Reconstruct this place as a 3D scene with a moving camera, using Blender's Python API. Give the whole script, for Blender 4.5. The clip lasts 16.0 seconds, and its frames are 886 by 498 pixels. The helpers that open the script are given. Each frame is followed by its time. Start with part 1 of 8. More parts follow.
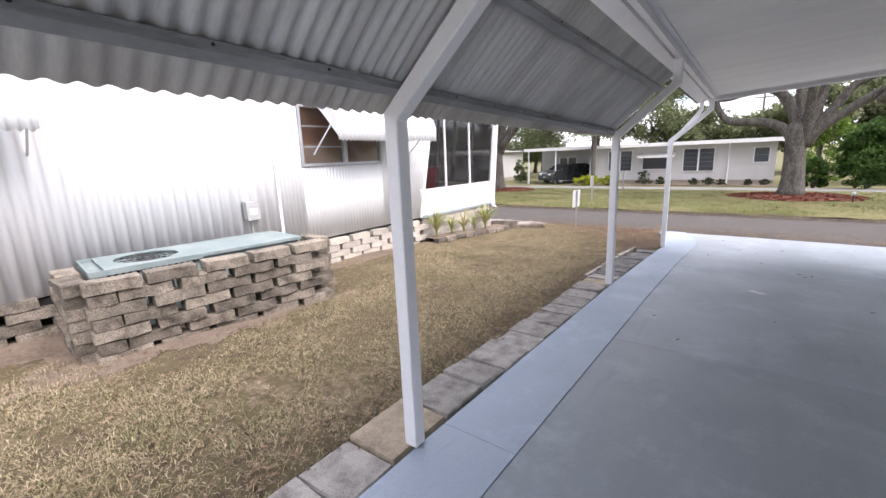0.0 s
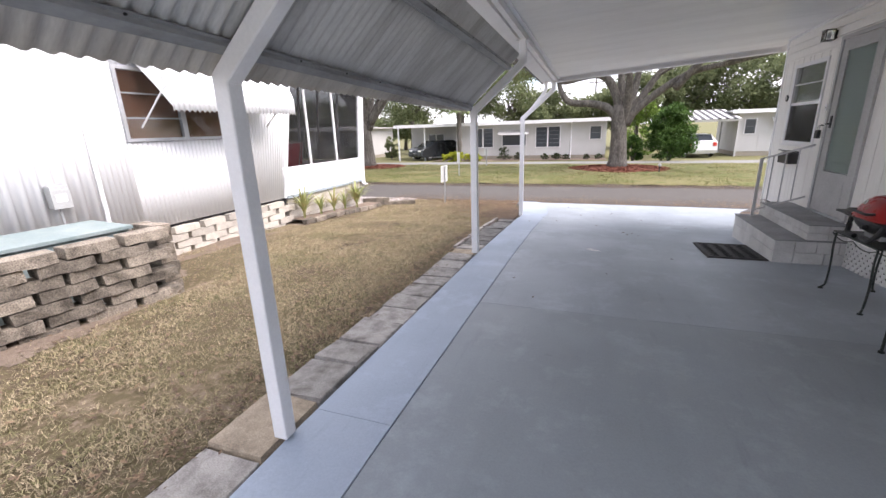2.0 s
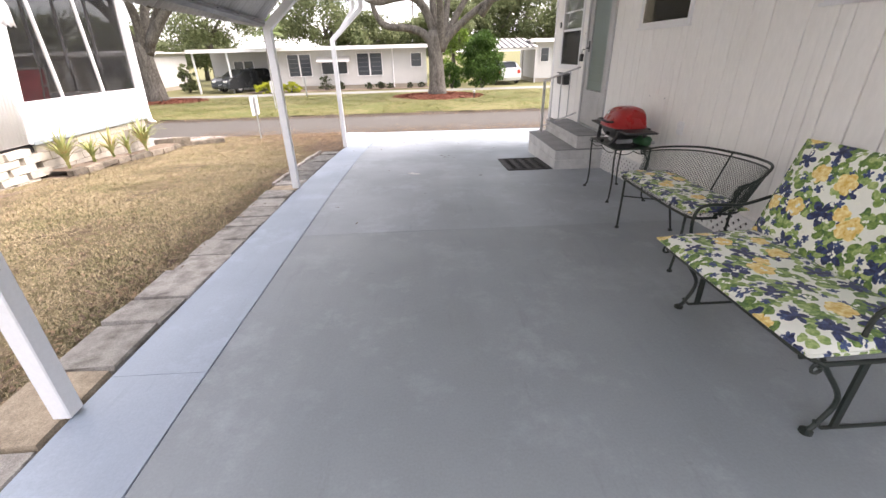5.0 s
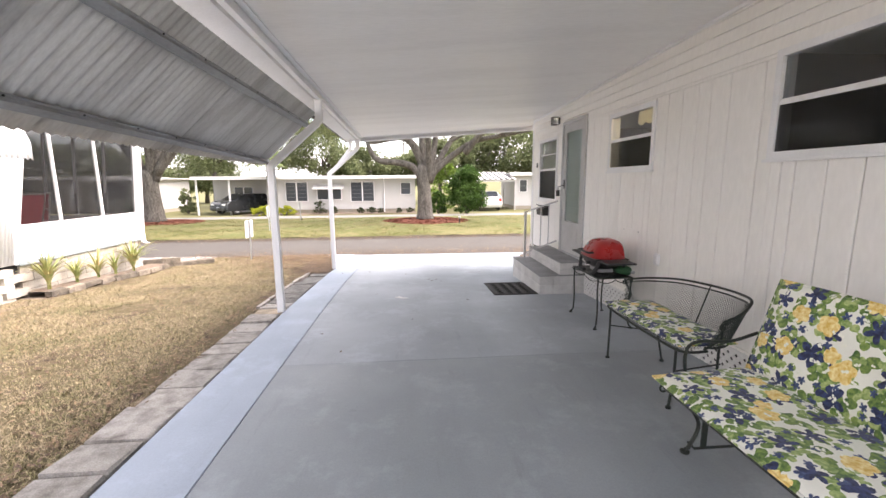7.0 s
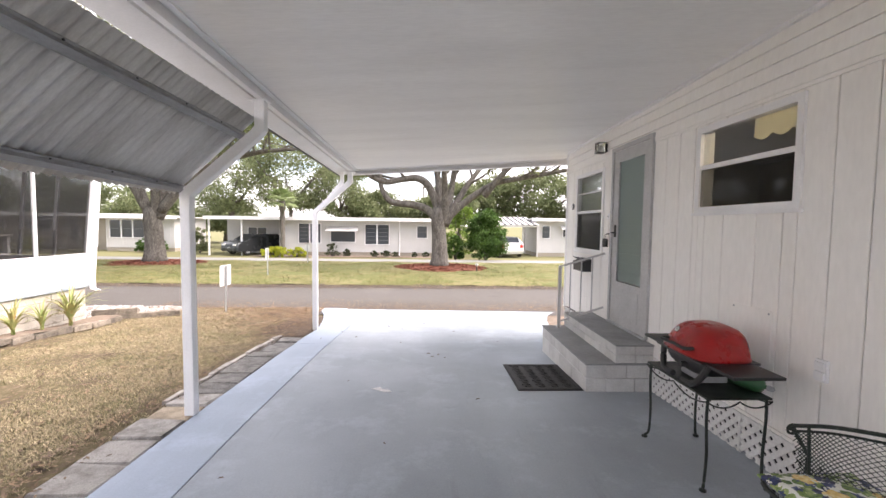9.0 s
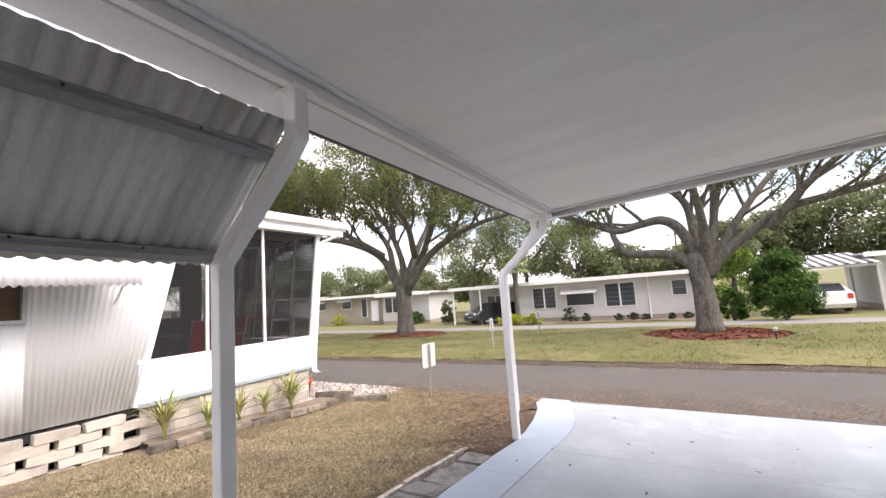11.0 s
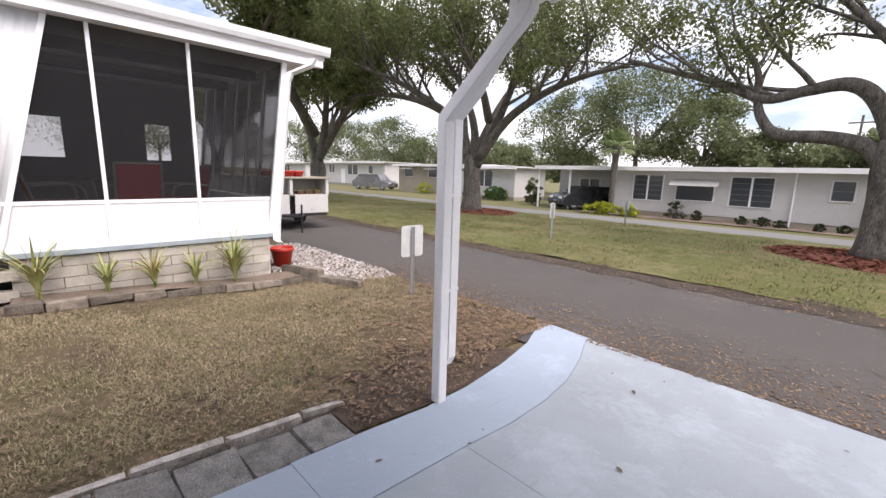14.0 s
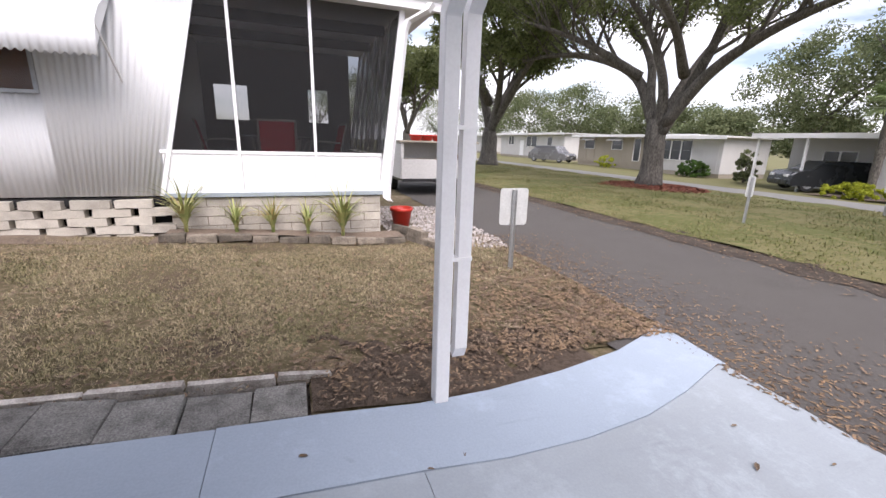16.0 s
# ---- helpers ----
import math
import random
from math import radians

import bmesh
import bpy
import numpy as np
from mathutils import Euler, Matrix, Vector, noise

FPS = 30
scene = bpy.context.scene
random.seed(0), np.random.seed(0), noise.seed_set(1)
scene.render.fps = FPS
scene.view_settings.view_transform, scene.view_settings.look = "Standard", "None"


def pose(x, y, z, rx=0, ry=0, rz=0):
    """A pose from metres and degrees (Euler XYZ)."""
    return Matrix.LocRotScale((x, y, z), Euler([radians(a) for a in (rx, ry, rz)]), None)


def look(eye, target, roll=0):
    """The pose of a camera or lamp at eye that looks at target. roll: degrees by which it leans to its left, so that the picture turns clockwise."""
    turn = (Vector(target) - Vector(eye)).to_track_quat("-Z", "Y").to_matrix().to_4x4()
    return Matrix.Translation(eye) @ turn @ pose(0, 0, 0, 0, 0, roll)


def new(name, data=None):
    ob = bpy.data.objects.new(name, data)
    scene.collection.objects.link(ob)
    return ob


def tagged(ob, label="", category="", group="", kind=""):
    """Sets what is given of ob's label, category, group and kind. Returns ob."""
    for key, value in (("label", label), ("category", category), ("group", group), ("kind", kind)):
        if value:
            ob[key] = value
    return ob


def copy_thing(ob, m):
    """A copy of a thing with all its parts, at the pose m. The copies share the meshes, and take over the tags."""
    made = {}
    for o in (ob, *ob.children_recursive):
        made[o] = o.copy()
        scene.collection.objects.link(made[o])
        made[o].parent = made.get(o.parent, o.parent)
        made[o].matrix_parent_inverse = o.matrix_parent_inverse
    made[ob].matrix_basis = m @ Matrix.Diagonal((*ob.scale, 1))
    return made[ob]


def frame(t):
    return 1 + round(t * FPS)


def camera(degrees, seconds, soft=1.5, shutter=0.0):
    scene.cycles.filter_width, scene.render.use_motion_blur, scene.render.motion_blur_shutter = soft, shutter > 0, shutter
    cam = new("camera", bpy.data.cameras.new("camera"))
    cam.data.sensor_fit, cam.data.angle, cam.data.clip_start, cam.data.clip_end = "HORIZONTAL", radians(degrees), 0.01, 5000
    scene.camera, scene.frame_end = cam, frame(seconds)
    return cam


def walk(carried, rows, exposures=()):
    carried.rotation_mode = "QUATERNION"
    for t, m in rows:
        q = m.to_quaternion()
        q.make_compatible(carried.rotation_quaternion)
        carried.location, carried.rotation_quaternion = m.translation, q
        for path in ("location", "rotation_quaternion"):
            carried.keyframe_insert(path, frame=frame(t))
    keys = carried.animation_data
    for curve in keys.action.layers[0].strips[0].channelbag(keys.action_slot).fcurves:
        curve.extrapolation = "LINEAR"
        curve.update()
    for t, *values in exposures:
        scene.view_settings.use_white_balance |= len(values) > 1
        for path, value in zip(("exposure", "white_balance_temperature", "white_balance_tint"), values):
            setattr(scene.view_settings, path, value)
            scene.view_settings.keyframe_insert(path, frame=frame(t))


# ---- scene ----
cam = camera(94.0, 16.0)
PATH = [
    (0, (-0.037, 0.0, 1.509), (-1.227, 1.549, 1.079), -2.3),
    (0.5, (-0.058, 0.006, 1.481), (-1.193, 1.549, 0.904), -2.2),
    (1, (-0.05, 0.007, 1.478), (-1.072, 1.616, 0.873), -2.1),
    (1.5, (-0.009, 0.043, 1.477), (-0.858, 1.758, 0.895), -2.0),
    (2, (0.016, 0.065, 1.477), (-0.651, 1.868, 0.924), -2.0),
    (2.5, (0.043, 0.07, 1.474), (-0.42, 1.936, 0.924), -2.0),
    (3, (0.101, 0.081, 1.469), (-0.161, 1.977, 0.886), -2.1),
    (3.5, (0.194, 0.108, 1.455), (0.134, 1.981, 0.758), -1.9),
    (3.7, (0.223, 0.115, 1.449), (0.221, 1.956, 0.667), -1.6),
    (5.8, (0.209, -0.003, 1.378), (0.29, 1.799, 0.513), -1.3),
    (6, (0.205, 0.001, 1.407), (0.286, 1.862, 0.679), -0.9),
    (6.5, (0.188, 0.012, 1.455), (0.299, 1.957, 1.003), -0.3),
    (7, (0.204, 0.077, 1.478), (0.359, 2.044, 1.154), -0.5),
    (7.5, (0.253, 0.308, 1.492), (0.42, 2.295, 1.329), -1.7),
    (8, (0.374, 0.721, 1.468), (0.515, 2.711, 1.332), -0.4),
    (8.5, (0.39, 1.264, 1.448), (0.519, 3.257, 1.347), -1.2),
    (9, (0.506, 1.791, 1.452), (0.568, 3.786, 1.339), 0.7),
    (9.5, (0.473, 2.361, 1.435), (0.394, 4.357, 1.331), 0.2),
    (10, (0.556, 2.871, 1.382), (0.015, 4.795, 1.458), -4.2),
    (10.2, (0.597, 3.041, 1.376), (-0.219, 4.857, 1.565), -5.4),
    (12.3, (0.614, 5.277, 1.589), (-0.48, 6.938, 1.801), -3.3),
    (12.5, (0.654, 5.442, 1.592), (-0.452, 7.097, 1.789), -2.6),
    (13, (0.563, 5.953, 1.497), (-0.611, 7.569, 1.597), -1.0),
    (13.5, (0.573, 6.374, 1.403), (-0.713, 7.901, 1.279), 0.3),
    (14, (0.535, 6.715, 1.309), (-0.857, 8.105, 0.944), 1.6),
    (14.5, (0.508, 7.049, 1.157), (-0.986, 8.266, 0.622), -0.2),
    (15, (0.554, 7.344, 1.114), (-1.032, 8.395, 0.497), 0.5),
    (15.5, (0.474, 7.638, 1.097), (-1.205, 8.533, 0.48), 1.1),
    (16, (0.508, 7.925, 1.097), (-1.307, 8.595, 0.59), 1.7),
]
walk(cam, [(t, look(eye, target, roll)) for t, eye, target, roll in PATH], exposures=[(0, 1.02, 6400, 20), (1.5, 1.02, 6400, 20), (2.2, 1.26, 6500, 20), (3.5, 1.55, 6800, 20), (6.5, 1.76, 7000, 20), (7.5, 1.82, 7000, 20), (9, 1.68, 6900, 20), (10, 1.42, 6900, 20), (12.5, 0.68, 6650, 20), (14.5, 0.55, 6500, 20), (16, 0.58, 6400, 20)])

# ---- light and sky ----
SUN_EL, SUN_AZ = 54.0, 98.0
world = bpy.data.worlds.new("sky_world")
scene.world = world
world.use_nodes = True
wt = world.node_tree
wt.nodes.clear()
w_out = wt.nodes.new("ShaderNodeOutputWorld")
w_bg = wt.nodes.new("ShaderNodeBackground")
w_bg.inputs["Strength"].default_value = 0.118
w_sky = wt.nodes.new("ShaderNodeTexSky")
w_sky.sky_type = "NISHITA"
w_sky.sun_disc = False
w_sky.sun_elevation = radians(SUN_EL)
w_sky.sun_rotation = radians(SUN_AZ)
w_co = wt.nodes.new("ShaderNodeTexCoord")
w_map = wt.nodes.new("ShaderNodeMapping")
w_map.inputs["Scale"].default_value = (1.0, 1.0, 3.2)
w_map.inputs["Location"].default_value = (0.9, 0.35, 0.15)
w_noise = wt.nodes.new("ShaderNodeTexNoise")
w_noise.inputs["Scale"].default_value = 2.1
w_noise.inputs["Detail"].default_value = 7.0
w_noise.inputs["Roughness"].default_value = 0.55
w_ramp = wt.nodes.new("ShaderNodeValToRGB")
w_ramp.color_ramp.elements[0].position = 0.43
w_ramp.color_ramp.elements[1].position = 0.58
w_ramp.color_ramp.elements[0].color = (0.12, 0.12, 0.12, 1)
w_mix = wt.nodes.new("ShaderNodeMix")
w_mix.data_type = "RGBA"
w_mix.inputs[7].default_value = (9.6, 9.9, 10.4, 1)
# an overcast sky is brighter overhead than at the horizon
w_sep = wt.nodes.new("ShaderNodeSeparateXYZ")
w_grad = wt.nodes.new("ShaderNodeValToRGB")
w_grad.color_ramp.elements[0].position, w_grad.color_ramp.elements[1].position = 0.0, 0.9
w_grad.color_ramp.elements[0].color, w_grad.color_ramp.elements[1].color = (9.6, 9.8, 10.1, 1), (10.6, 10.8, 11.1, 1)
wt.links.new(w_co.outputs["Generated"], w_sep.inputs[0])
wt.links.new(w_sep.outputs["Z"], w_grad.inputs["Fac"])
wt.links.new(w_grad.outputs["Color"], w_mix.inputs[7])
for a, b in ((w_co.outputs["Generated"], w_map.inputs["Vector"]), (w_map.outputs["Vector"], w_noise.inputs["Vector"]),
             (w_noise.outputs["Fac"], w_ramp.inputs["Fac"]), (w_ramp.outputs["Color"], w_mix.inputs[0]),
             (w_sky.outputs["Color"], w_mix.inputs[6]), (w_mix.outputs[2], w_bg.inputs["Color"]),
             (w_bg.outputs["Background"], w_out.inputs["Surface"])):
    wt.links.new(a, b)

sun = new("sun", bpy.data.lights.new("sun", "SUN"))
sun.data.energy = 3.5
sun.data.angle = radians(60)
sun.data.color = (1.0, 0.96, 0.9)
_el, _az = radians(SUN_EL), radians(SUN_AZ)
sun.matrix_world = look(Vector((math.sin(_az) * math.cos(_el), math.cos(_az) * math.cos(_el), math.sin(_el))) * 40, (0, 0, 0))


# ---- building helpers ----
def thing(name, at=(0, 0, 0), label="", category="", group="", kind="", rz=0):
    ob = new(name)
    ob.empty_display_size = 0.1
    ob.matrix_basis = pose(*at, 0, 0, rz)
    return tagged(ob, label, category, group, kind)


def mesh_of(bm, material, smooth=False, name="mesh"):
    me = bpy.data.meshes.new(name)
    bm.to_mesh(me)
    bm.free()
    if material:
        me.materials.append(material)
    if smooth:
        for p in me.polygons:
            p.use_smooth = True
    return me


def part(name, bm, material, parent=None, label="", smooth=False, at=None):
    """One mesh object from a bmesh, under a thing or a part; at: a pose within the parent."""
    ob = new(name, mesh_of(bm, material, smooth, name))
    if parent is not None:
        ob.parent = parent
    if at is not None:
        ob.matrix_basis = at
    return tagged(ob, label)


def solo(name, bm, material, label, category, kind="", smooth=False, at=None, group=""):
    ob = part(name, bm, material, None, "", smooth, at)
    return tagged(ob, label, category, group, kind)


def raw_mesh(name, verts, quads, material, smooth=False):
    """A mesh from arrays of corners and four-cornered faces."""
    me = bpy.data.meshes.new(name)
    v = np.asarray(verts, dtype=np.float32).reshape(-1, 3)
    f = np.asarray(quads, dtype=np.int32)
    k = f.shape[1]
    me.vertices.add(len(v))
    me.vertices.foreach_set("co", v.ravel())
    me.loops.add(f.size)
    me.loops.foreach_set("vertex_index", f.ravel())
    me.polygons.add(len(f))
    me.polygons.foreach_set("loop_start", np.arange(0, f.size, k, dtype=np.int32))
    me.polygons.foreach_set("loop_total", np.full(len(f), k, dtype=np.int32))
    if smooth:
        me.polygons.foreach_set("use_smooth", np.ones(len(f), dtype=bool))
    me.update(calc_edges=True)
    me.materials.append(material)
    return me


BM = bmesh.new


def box(bm, x0, x1, y0, y1, z0, z1, bevel=0.0):
    r = bmesh.ops.create_cube(bm, size=1.0, matrix=Matrix.LocRotScale(((x0 + x1) / 2, (y0 + y1) / 2, (z0 + z1) / 2), None, (x1 - x0, y1 - y0, z1 - z0)))
    if bevel:
        edges = list({e for v in r["verts"] for e in v.link_edges})
        bmesh.ops.bevel(bm, geom=edges, offset=bevel, segments=2, affect="EDGES", profile=0.7)
    return bm


def slab(bm, size, m, bevel=0.0):
    r = bmesh.ops.create_cube(bm, size=1.0, matrix=m @ Matrix.Diagonal((*size, 1)))
    if bevel:
        edges = list({e for v in r["verts"] for e in v.link_edges})
        bmesh.ops.bevel(bm, geom=edges, offset=bevel, segments=2, affect="EDGES", profile=0.7)
    return bm


def B(*a, bevel=0.0):
    return box(BM(), *a, bevel=bevel)


def prism(bm, pts, depth, m=None):
    """A flat outline in x and y, raised by depth along z, then posed."""
    m = m or Matrix()
    lo = [bm.verts.new(m @ Vector((x, y, 0))) for x, y in pts]
    hi = [bm.verts.new(m @ Vector((x, y, depth))) for x, y in pts]
    n = len(pts)
    bm.faces.new(lo[::-1])
    bm.faces.new(hi)
    for i in range(n):
        bm.faces.new((lo[i], lo[(i + 1) % n], hi[(i + 1) % n], hi[i]))
    bmesh.ops.recalc_face_normals(bm, faces=bm.faces)
    return bm


def smooth_line(pts, steps=6):
    """A Catmull-Rom line through the points."""
    p = [Vector(q) for q in pts]
    p = [p[0] * 2 - p[1]] + p + [p[-1] * 2 - p[-2]]
    out = []
    for i in range(1, len(p) - 2):
        for s in range(steps):
            t = s / steps
            a, b, c, d = p[i - 1], p[i], p[i + 1], p[i + 2]
            out.append(0.5 * (2 * b + (c - a) * t + (2 * a - 5 * b + 4 * c - d) * t * t + (3 * b - a - 3 * c + d) * t ** 3))
    out.append(p[-2])
    return out


def tube(bm, pts, radii, n=8, caps=True):
    pts = [Vector(p) for p in pts]
    if not hasattr(radii, "__len__"):
        radii = [radii] * len(pts)
    up = Vector((0.13, 0.27, 0.95)).normalized()
    rings = []
    for i, p in enumerate(pts):
        d = (pts[min(i + 1, len(pts) - 1)] - pts[max(i - 1, 0)]).normalized()
        a = d.cross(up)
        if a.length < 0.15:
            a = d.cross(Vector((1, 0, 0)))
        a.normalize()
        b = d.cross(a)
        rings.append([bm.verts.new(p + radii[i] * (math.cos(math.tau * k / n) * a + math.sin(math.tau * k / n) * b)) for k in range(n)])
    for r, s in zip(rings, rings[1:]):
        for k in range(n):
            bm.faces.new((r[k], r[(k + 1) % n], s[(k + 1) % n], s[k]))
    if caps:
        bm.faces.new(rings[0][::-1])
        bm.faces.new(rings[-1])
    return bm


def lathe(bm, profile, n=24, m=None):
    m = m or Matrix()
    rings = [[bm.verts.new(m @ Vector((r * math.cos(math.tau * k / n), r * math.sin(math.tau * k / n), z))) for k in range(n)] for r, z in profile]
    for r, s in zip(rings, rings[1:]):
        for k in range(n):
            bm.faces.new((r[k], r[(k + 1) % n], s[(k + 1) % n], s[k]))
    bm.faces.new(rings[0][::-1])
    bm.faces.new(rings[-1])
    return bm


def strip(bm, pts, w, h, side=Vector((0, 1, 0))):
    """A bar of rectangular section, mitred along a line; w across side, h across the other way."""
    pts = [Vector(p) for p in pts]
    rings = []
    for i, p in enumerate(pts):
        d0 = (pts[i] - pts[i - 1]).normalized() if i else (pts[1] - pts[0]).normalized()
        d1 = (pts[i + 1] - pts[i]).normalized() if i < len(pts) - 1 else d0
        d = (d0 + d1).normalized()
        u = d.cross(side).normalized()
        k = 1 / max(0.5, d.dot(d1))
        rings.append([bm.verts.new(p + a * side * w / 2 + b * u * k * h / 2) for a, b in ((-1, -1), (1, -1), (1, 1), (-1, 1))])
    for r, s in zip(rings, rings[1:]):
        for k in range(4):
            bm.faces.new((r[k], r[(k + 1) % 4], s[(k + 1) % 4], s[k]))
    bm.faces.new(rings[0][::-1])
    bm.faces.new(rings[-1])
    bmesh.ops.recalc_face_normals(bm, faces=bm.faces)
    return bm


# ---- materials ----
def nodes_of(name):
    m = bpy.data.materials.new(name)
    m.use_nodes = True
    return m, m.node_tree, m.node_tree.nodes["Principled BSDF"]


def link(t, a, b):
    t.links.new(a, b)


def noise_node(t, scale, detail=4.0, rough=0.55, vec=None):
    n = t.nodes.new("ShaderNodeTexNoise")
    n.inputs["Scale"].default_value = scale
    n.inputs["Detail"].default_value = detail
    n.inputs["Roughness"].default_value = rough
    if vec:
        link(t, vec, n.inputs["Vector"])
    return n


def ramp_node(t, fac, stops):
    r = t.nodes.new("ShaderNodeValToRGB")
    while len(r.color_ramp.elements) < len(stops):
        r.color_ramp.elements.new(0.5)
    for e, (pos, c) in zip(r.color_ramp.elements, stops):
        e.position = pos
        e.color = (*c, 1) if hasattr(c, "__len__") else (c, c, c, 1)
    link(t, fac, r.inputs["Fac"])
    return r


def mix_node(t, fac, a, b, mode="MIX"):
    m = t.nodes.new("ShaderNodeMix")
    m.data_type, m.blend_type = "RGBA", mode
    for socket, v in ((m.inputs[0], fac), (m.inputs[6], a), (m.inputs[7], b)):
        if isinstance(v, bpy.types.NodeSocket):
            link(t, v, socket)
        elif hasattr(v, "__len__"):
            socket.default_value = (*v, 1)
        else:
            socket.default_value = v
    return m.outputs[2]


def coords(t, stretch=(1, 1, 1)):
    """Place in metres, over the whole site."""
    g = t.nodes.new("ShaderNodeNewGeometry")
    if stretch == (1, 1, 1):
        return g.outputs["Position"]
    m = t.nodes.new("ShaderNodeMapping")
    m.inputs["Scale"].default_value = stretch
    link(t, g.outputs["Position"], m.inputs["Vector"])
    return m.outputs["Vector"]


def bump_node(t, p, height, strength, dist=0.01):
    b = t.nodes.new("ShaderNodeBump")
    b.inputs["Strength"].default_value = strength
    b.inputs["Distance"].default_value = dist
    link(t, height, b.inputs["Height"])
    link(t, b.outputs["Normal"], p.inputs["Normal"])


def surface(name, col, rough=0.6, metal=0.0, dirt=None, amount=0.35, big=1.2, fine=45.0, bump=0.12, vary=0.08, stretch=(1, 1, 1), per_piece=0.0, per_island=0.0):
    """A worn surface: broad stains of dirt, a fine grain, and a relief."""
    m, t, p = nodes_of(name)
    v = coords(t, stretch)
    n1 = noise_node(t, big, 6, 0.6, v)
    n2 = noise_node(t, fine, 3, 0.6, v)
    dirt = dirt or tuple(c * 0.6 for c in col)
    r1 = ramp_node(t, n1.outputs["Fac"], ((0.42, 0.0), (0.75, amount)))
    c = mix_node(t, r1.outputs["Color"], col, dirt)
    r2 = ramp_node(t, n2.outputs["Fac"], ((0.3, 1 - vary * 2), (0.7, 1.0)))
    c = mix_node(t, 1.0, c, r2.outputs["Color"], "MULTIPLY")
    if per_piece or per_island:
        if per_piece:
            src = t.nodes.new("ShaderNodeObjectInfo").outputs["Random"]
        else:
            src = t.nodes.new("ShaderNodeNewGeometry").outputs["Random Per Island"]
        k = per_piece or per_island
        r3 = ramp_node(t, src, ((0.0, 1 - k), (1.0, 1.0)))
        c = mix_node(t, 1.0, c, r3.outputs["Color"], "MULTIPLY")
    link(t, c, p.inputs["Base Color"])
    rr = ramp_node(t, n1.outputs["Fac"], ((0.3, max(0.0, rough - 0.08)), (0.7, min(1.0, rough + 0.1))))
    link(t, rr.outputs["Color"], p.inputs["Roughness"])
    p.inputs["Metallic"].default_value = metal
    if bump:
        bump_node(t, p, n2.outputs["Fac"], bump)
    return m


def patchy(name, cols, scales, rough=0.9, bump=0.5, bscale=80.0, dist=0.02, per_island=0.0):
    """Ground cover: colours that take turns by a noise at two scales."""
    m, t, p = nodes_of(name)
    v = coords(t)
    n1, n2 = noise_node(t, scales[0], 5, 0.62, v), noise_node(t, scales[1], 4, 0.65, v)
    f = mix_node(t, 0.45, n1.outputs["Color"], n2.outputs["Color"])
    sep = t.nodes.new("ShaderNodeSeparateColor")
    link(t, f, sep.inputs["Color"])
    k = len(cols)
    r = ramp_node(t, sep.outputs[0], [(0.36 + 0.28 * i / (k - 1), c) for i, c in enumerate(cols)])
    c = r.outputs["Color"]
    if per_island:
        g = t.nodes.new("ShaderNodeNewGeometry")
        r3 = ramp_node(t, g.outputs["Random Per Island"], ((0.0, 1 - per_island), (1.0, 1.0 + per_island * 0.5)))
        c = mix_node(t, 1.0, c, r3.outputs["Color"], "MULTIPLY")
    link(t, c, p.inputs["Base Color"])
    p.inputs["Roughness"].default_value = rough
    p.inputs["Specular IOR Level"].default_value = 0.2
    nb = noise_node(t, bscale, 4, 0.7, v)
    bump_node(t, p, nb.outputs["Fac"], bump, dist)
    return m


def glass(name, tint=(0.9, 0.93, 0.93), rough=0.02):
    m, t, p = nodes_of(name)
    p.inputs["Base Color"].default_value = (*tint, 1)
    p.inputs["Transmission Weight"].default_value = 1.0
    p.inputs["Roughness"].default_value = rough
    p.inputs["IOR"].default_value = 1.45
    return m


def screen_cloth(name):
    m, t, p = nodes_of(name)
    p.inputs["Base Color"].default_value = (0.018, 0.018, 0.019, 1)
    p.inputs["Roughness"].default_value = 0.5
    p.inputs["Specular IOR Level"].default_value = 0.15
    p.inputs["Alpha"].default_value = 0.46
    return m


WHITE = surface("white_paint", (0.84, 0.84, 0.85), 0.45, dirt=(0.55, 0.54, 0.52), amount=0.22, big=2.3, fine=60, bump=0.05, vary=0.03)
SIDING = surface("siding_paint", (0.89, 0.87, 0.84), 0.5, dirt=(0.80, 0.77, 0.73), amount=0.25, big=1.1, fine=35, bump=0.06, vary=0.03, stretch=(1, 1, 0.3))
CEIL = surface("ceiling_paint", (0.85, 0.85, 0.845), 0.42, dirt=(0.62, 0.61, 0.60), amount=0.35, big=1.3, fine=30, bump=0.08, vary=0.04, stretch=(0.35, 2.2, 1))
ALU = surface("weathered_aluminium", (0.50, 0.51, 0.53), 0.5, 0.35, dirt=(0.22, 0.22, 0.22), amount=0.6, big=3.0, fine=70, bump=0.06)
CORR = surface("awning_enamel", (0.64, 0.64, 0.63), 0.5, 0.0, dirt=(0.26, 0.25, 0.24), amount=0.7, big=1.7, fine=50, bump=0.05, stretch=(0.6, 3, 0.6))
CORRW = surface("white_enamel_sheet", (0.70, 0.71, 0.72), 0.45, 0.0, dirt=(0.68, 0.69, 0.70), amount=0.2, big=1.2, fine=50, bump=0.03, vary=0.02, stretch=(1, 3, 0.4))
# near-black for small fittings and joints, and for sheets in place of crawl-space shade
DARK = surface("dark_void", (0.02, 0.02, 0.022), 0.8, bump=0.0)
IRON = surface("dark_green_iron", (0.025, 0.035, 0.03), 0.42, 0.3, dirt=(0.06, 0.05, 0.04), amount=0.4, big=9, fine=120, bump=0.1)
GLASS = glass("window_glass")
SCREEN = screen_cloth("insect_screen")


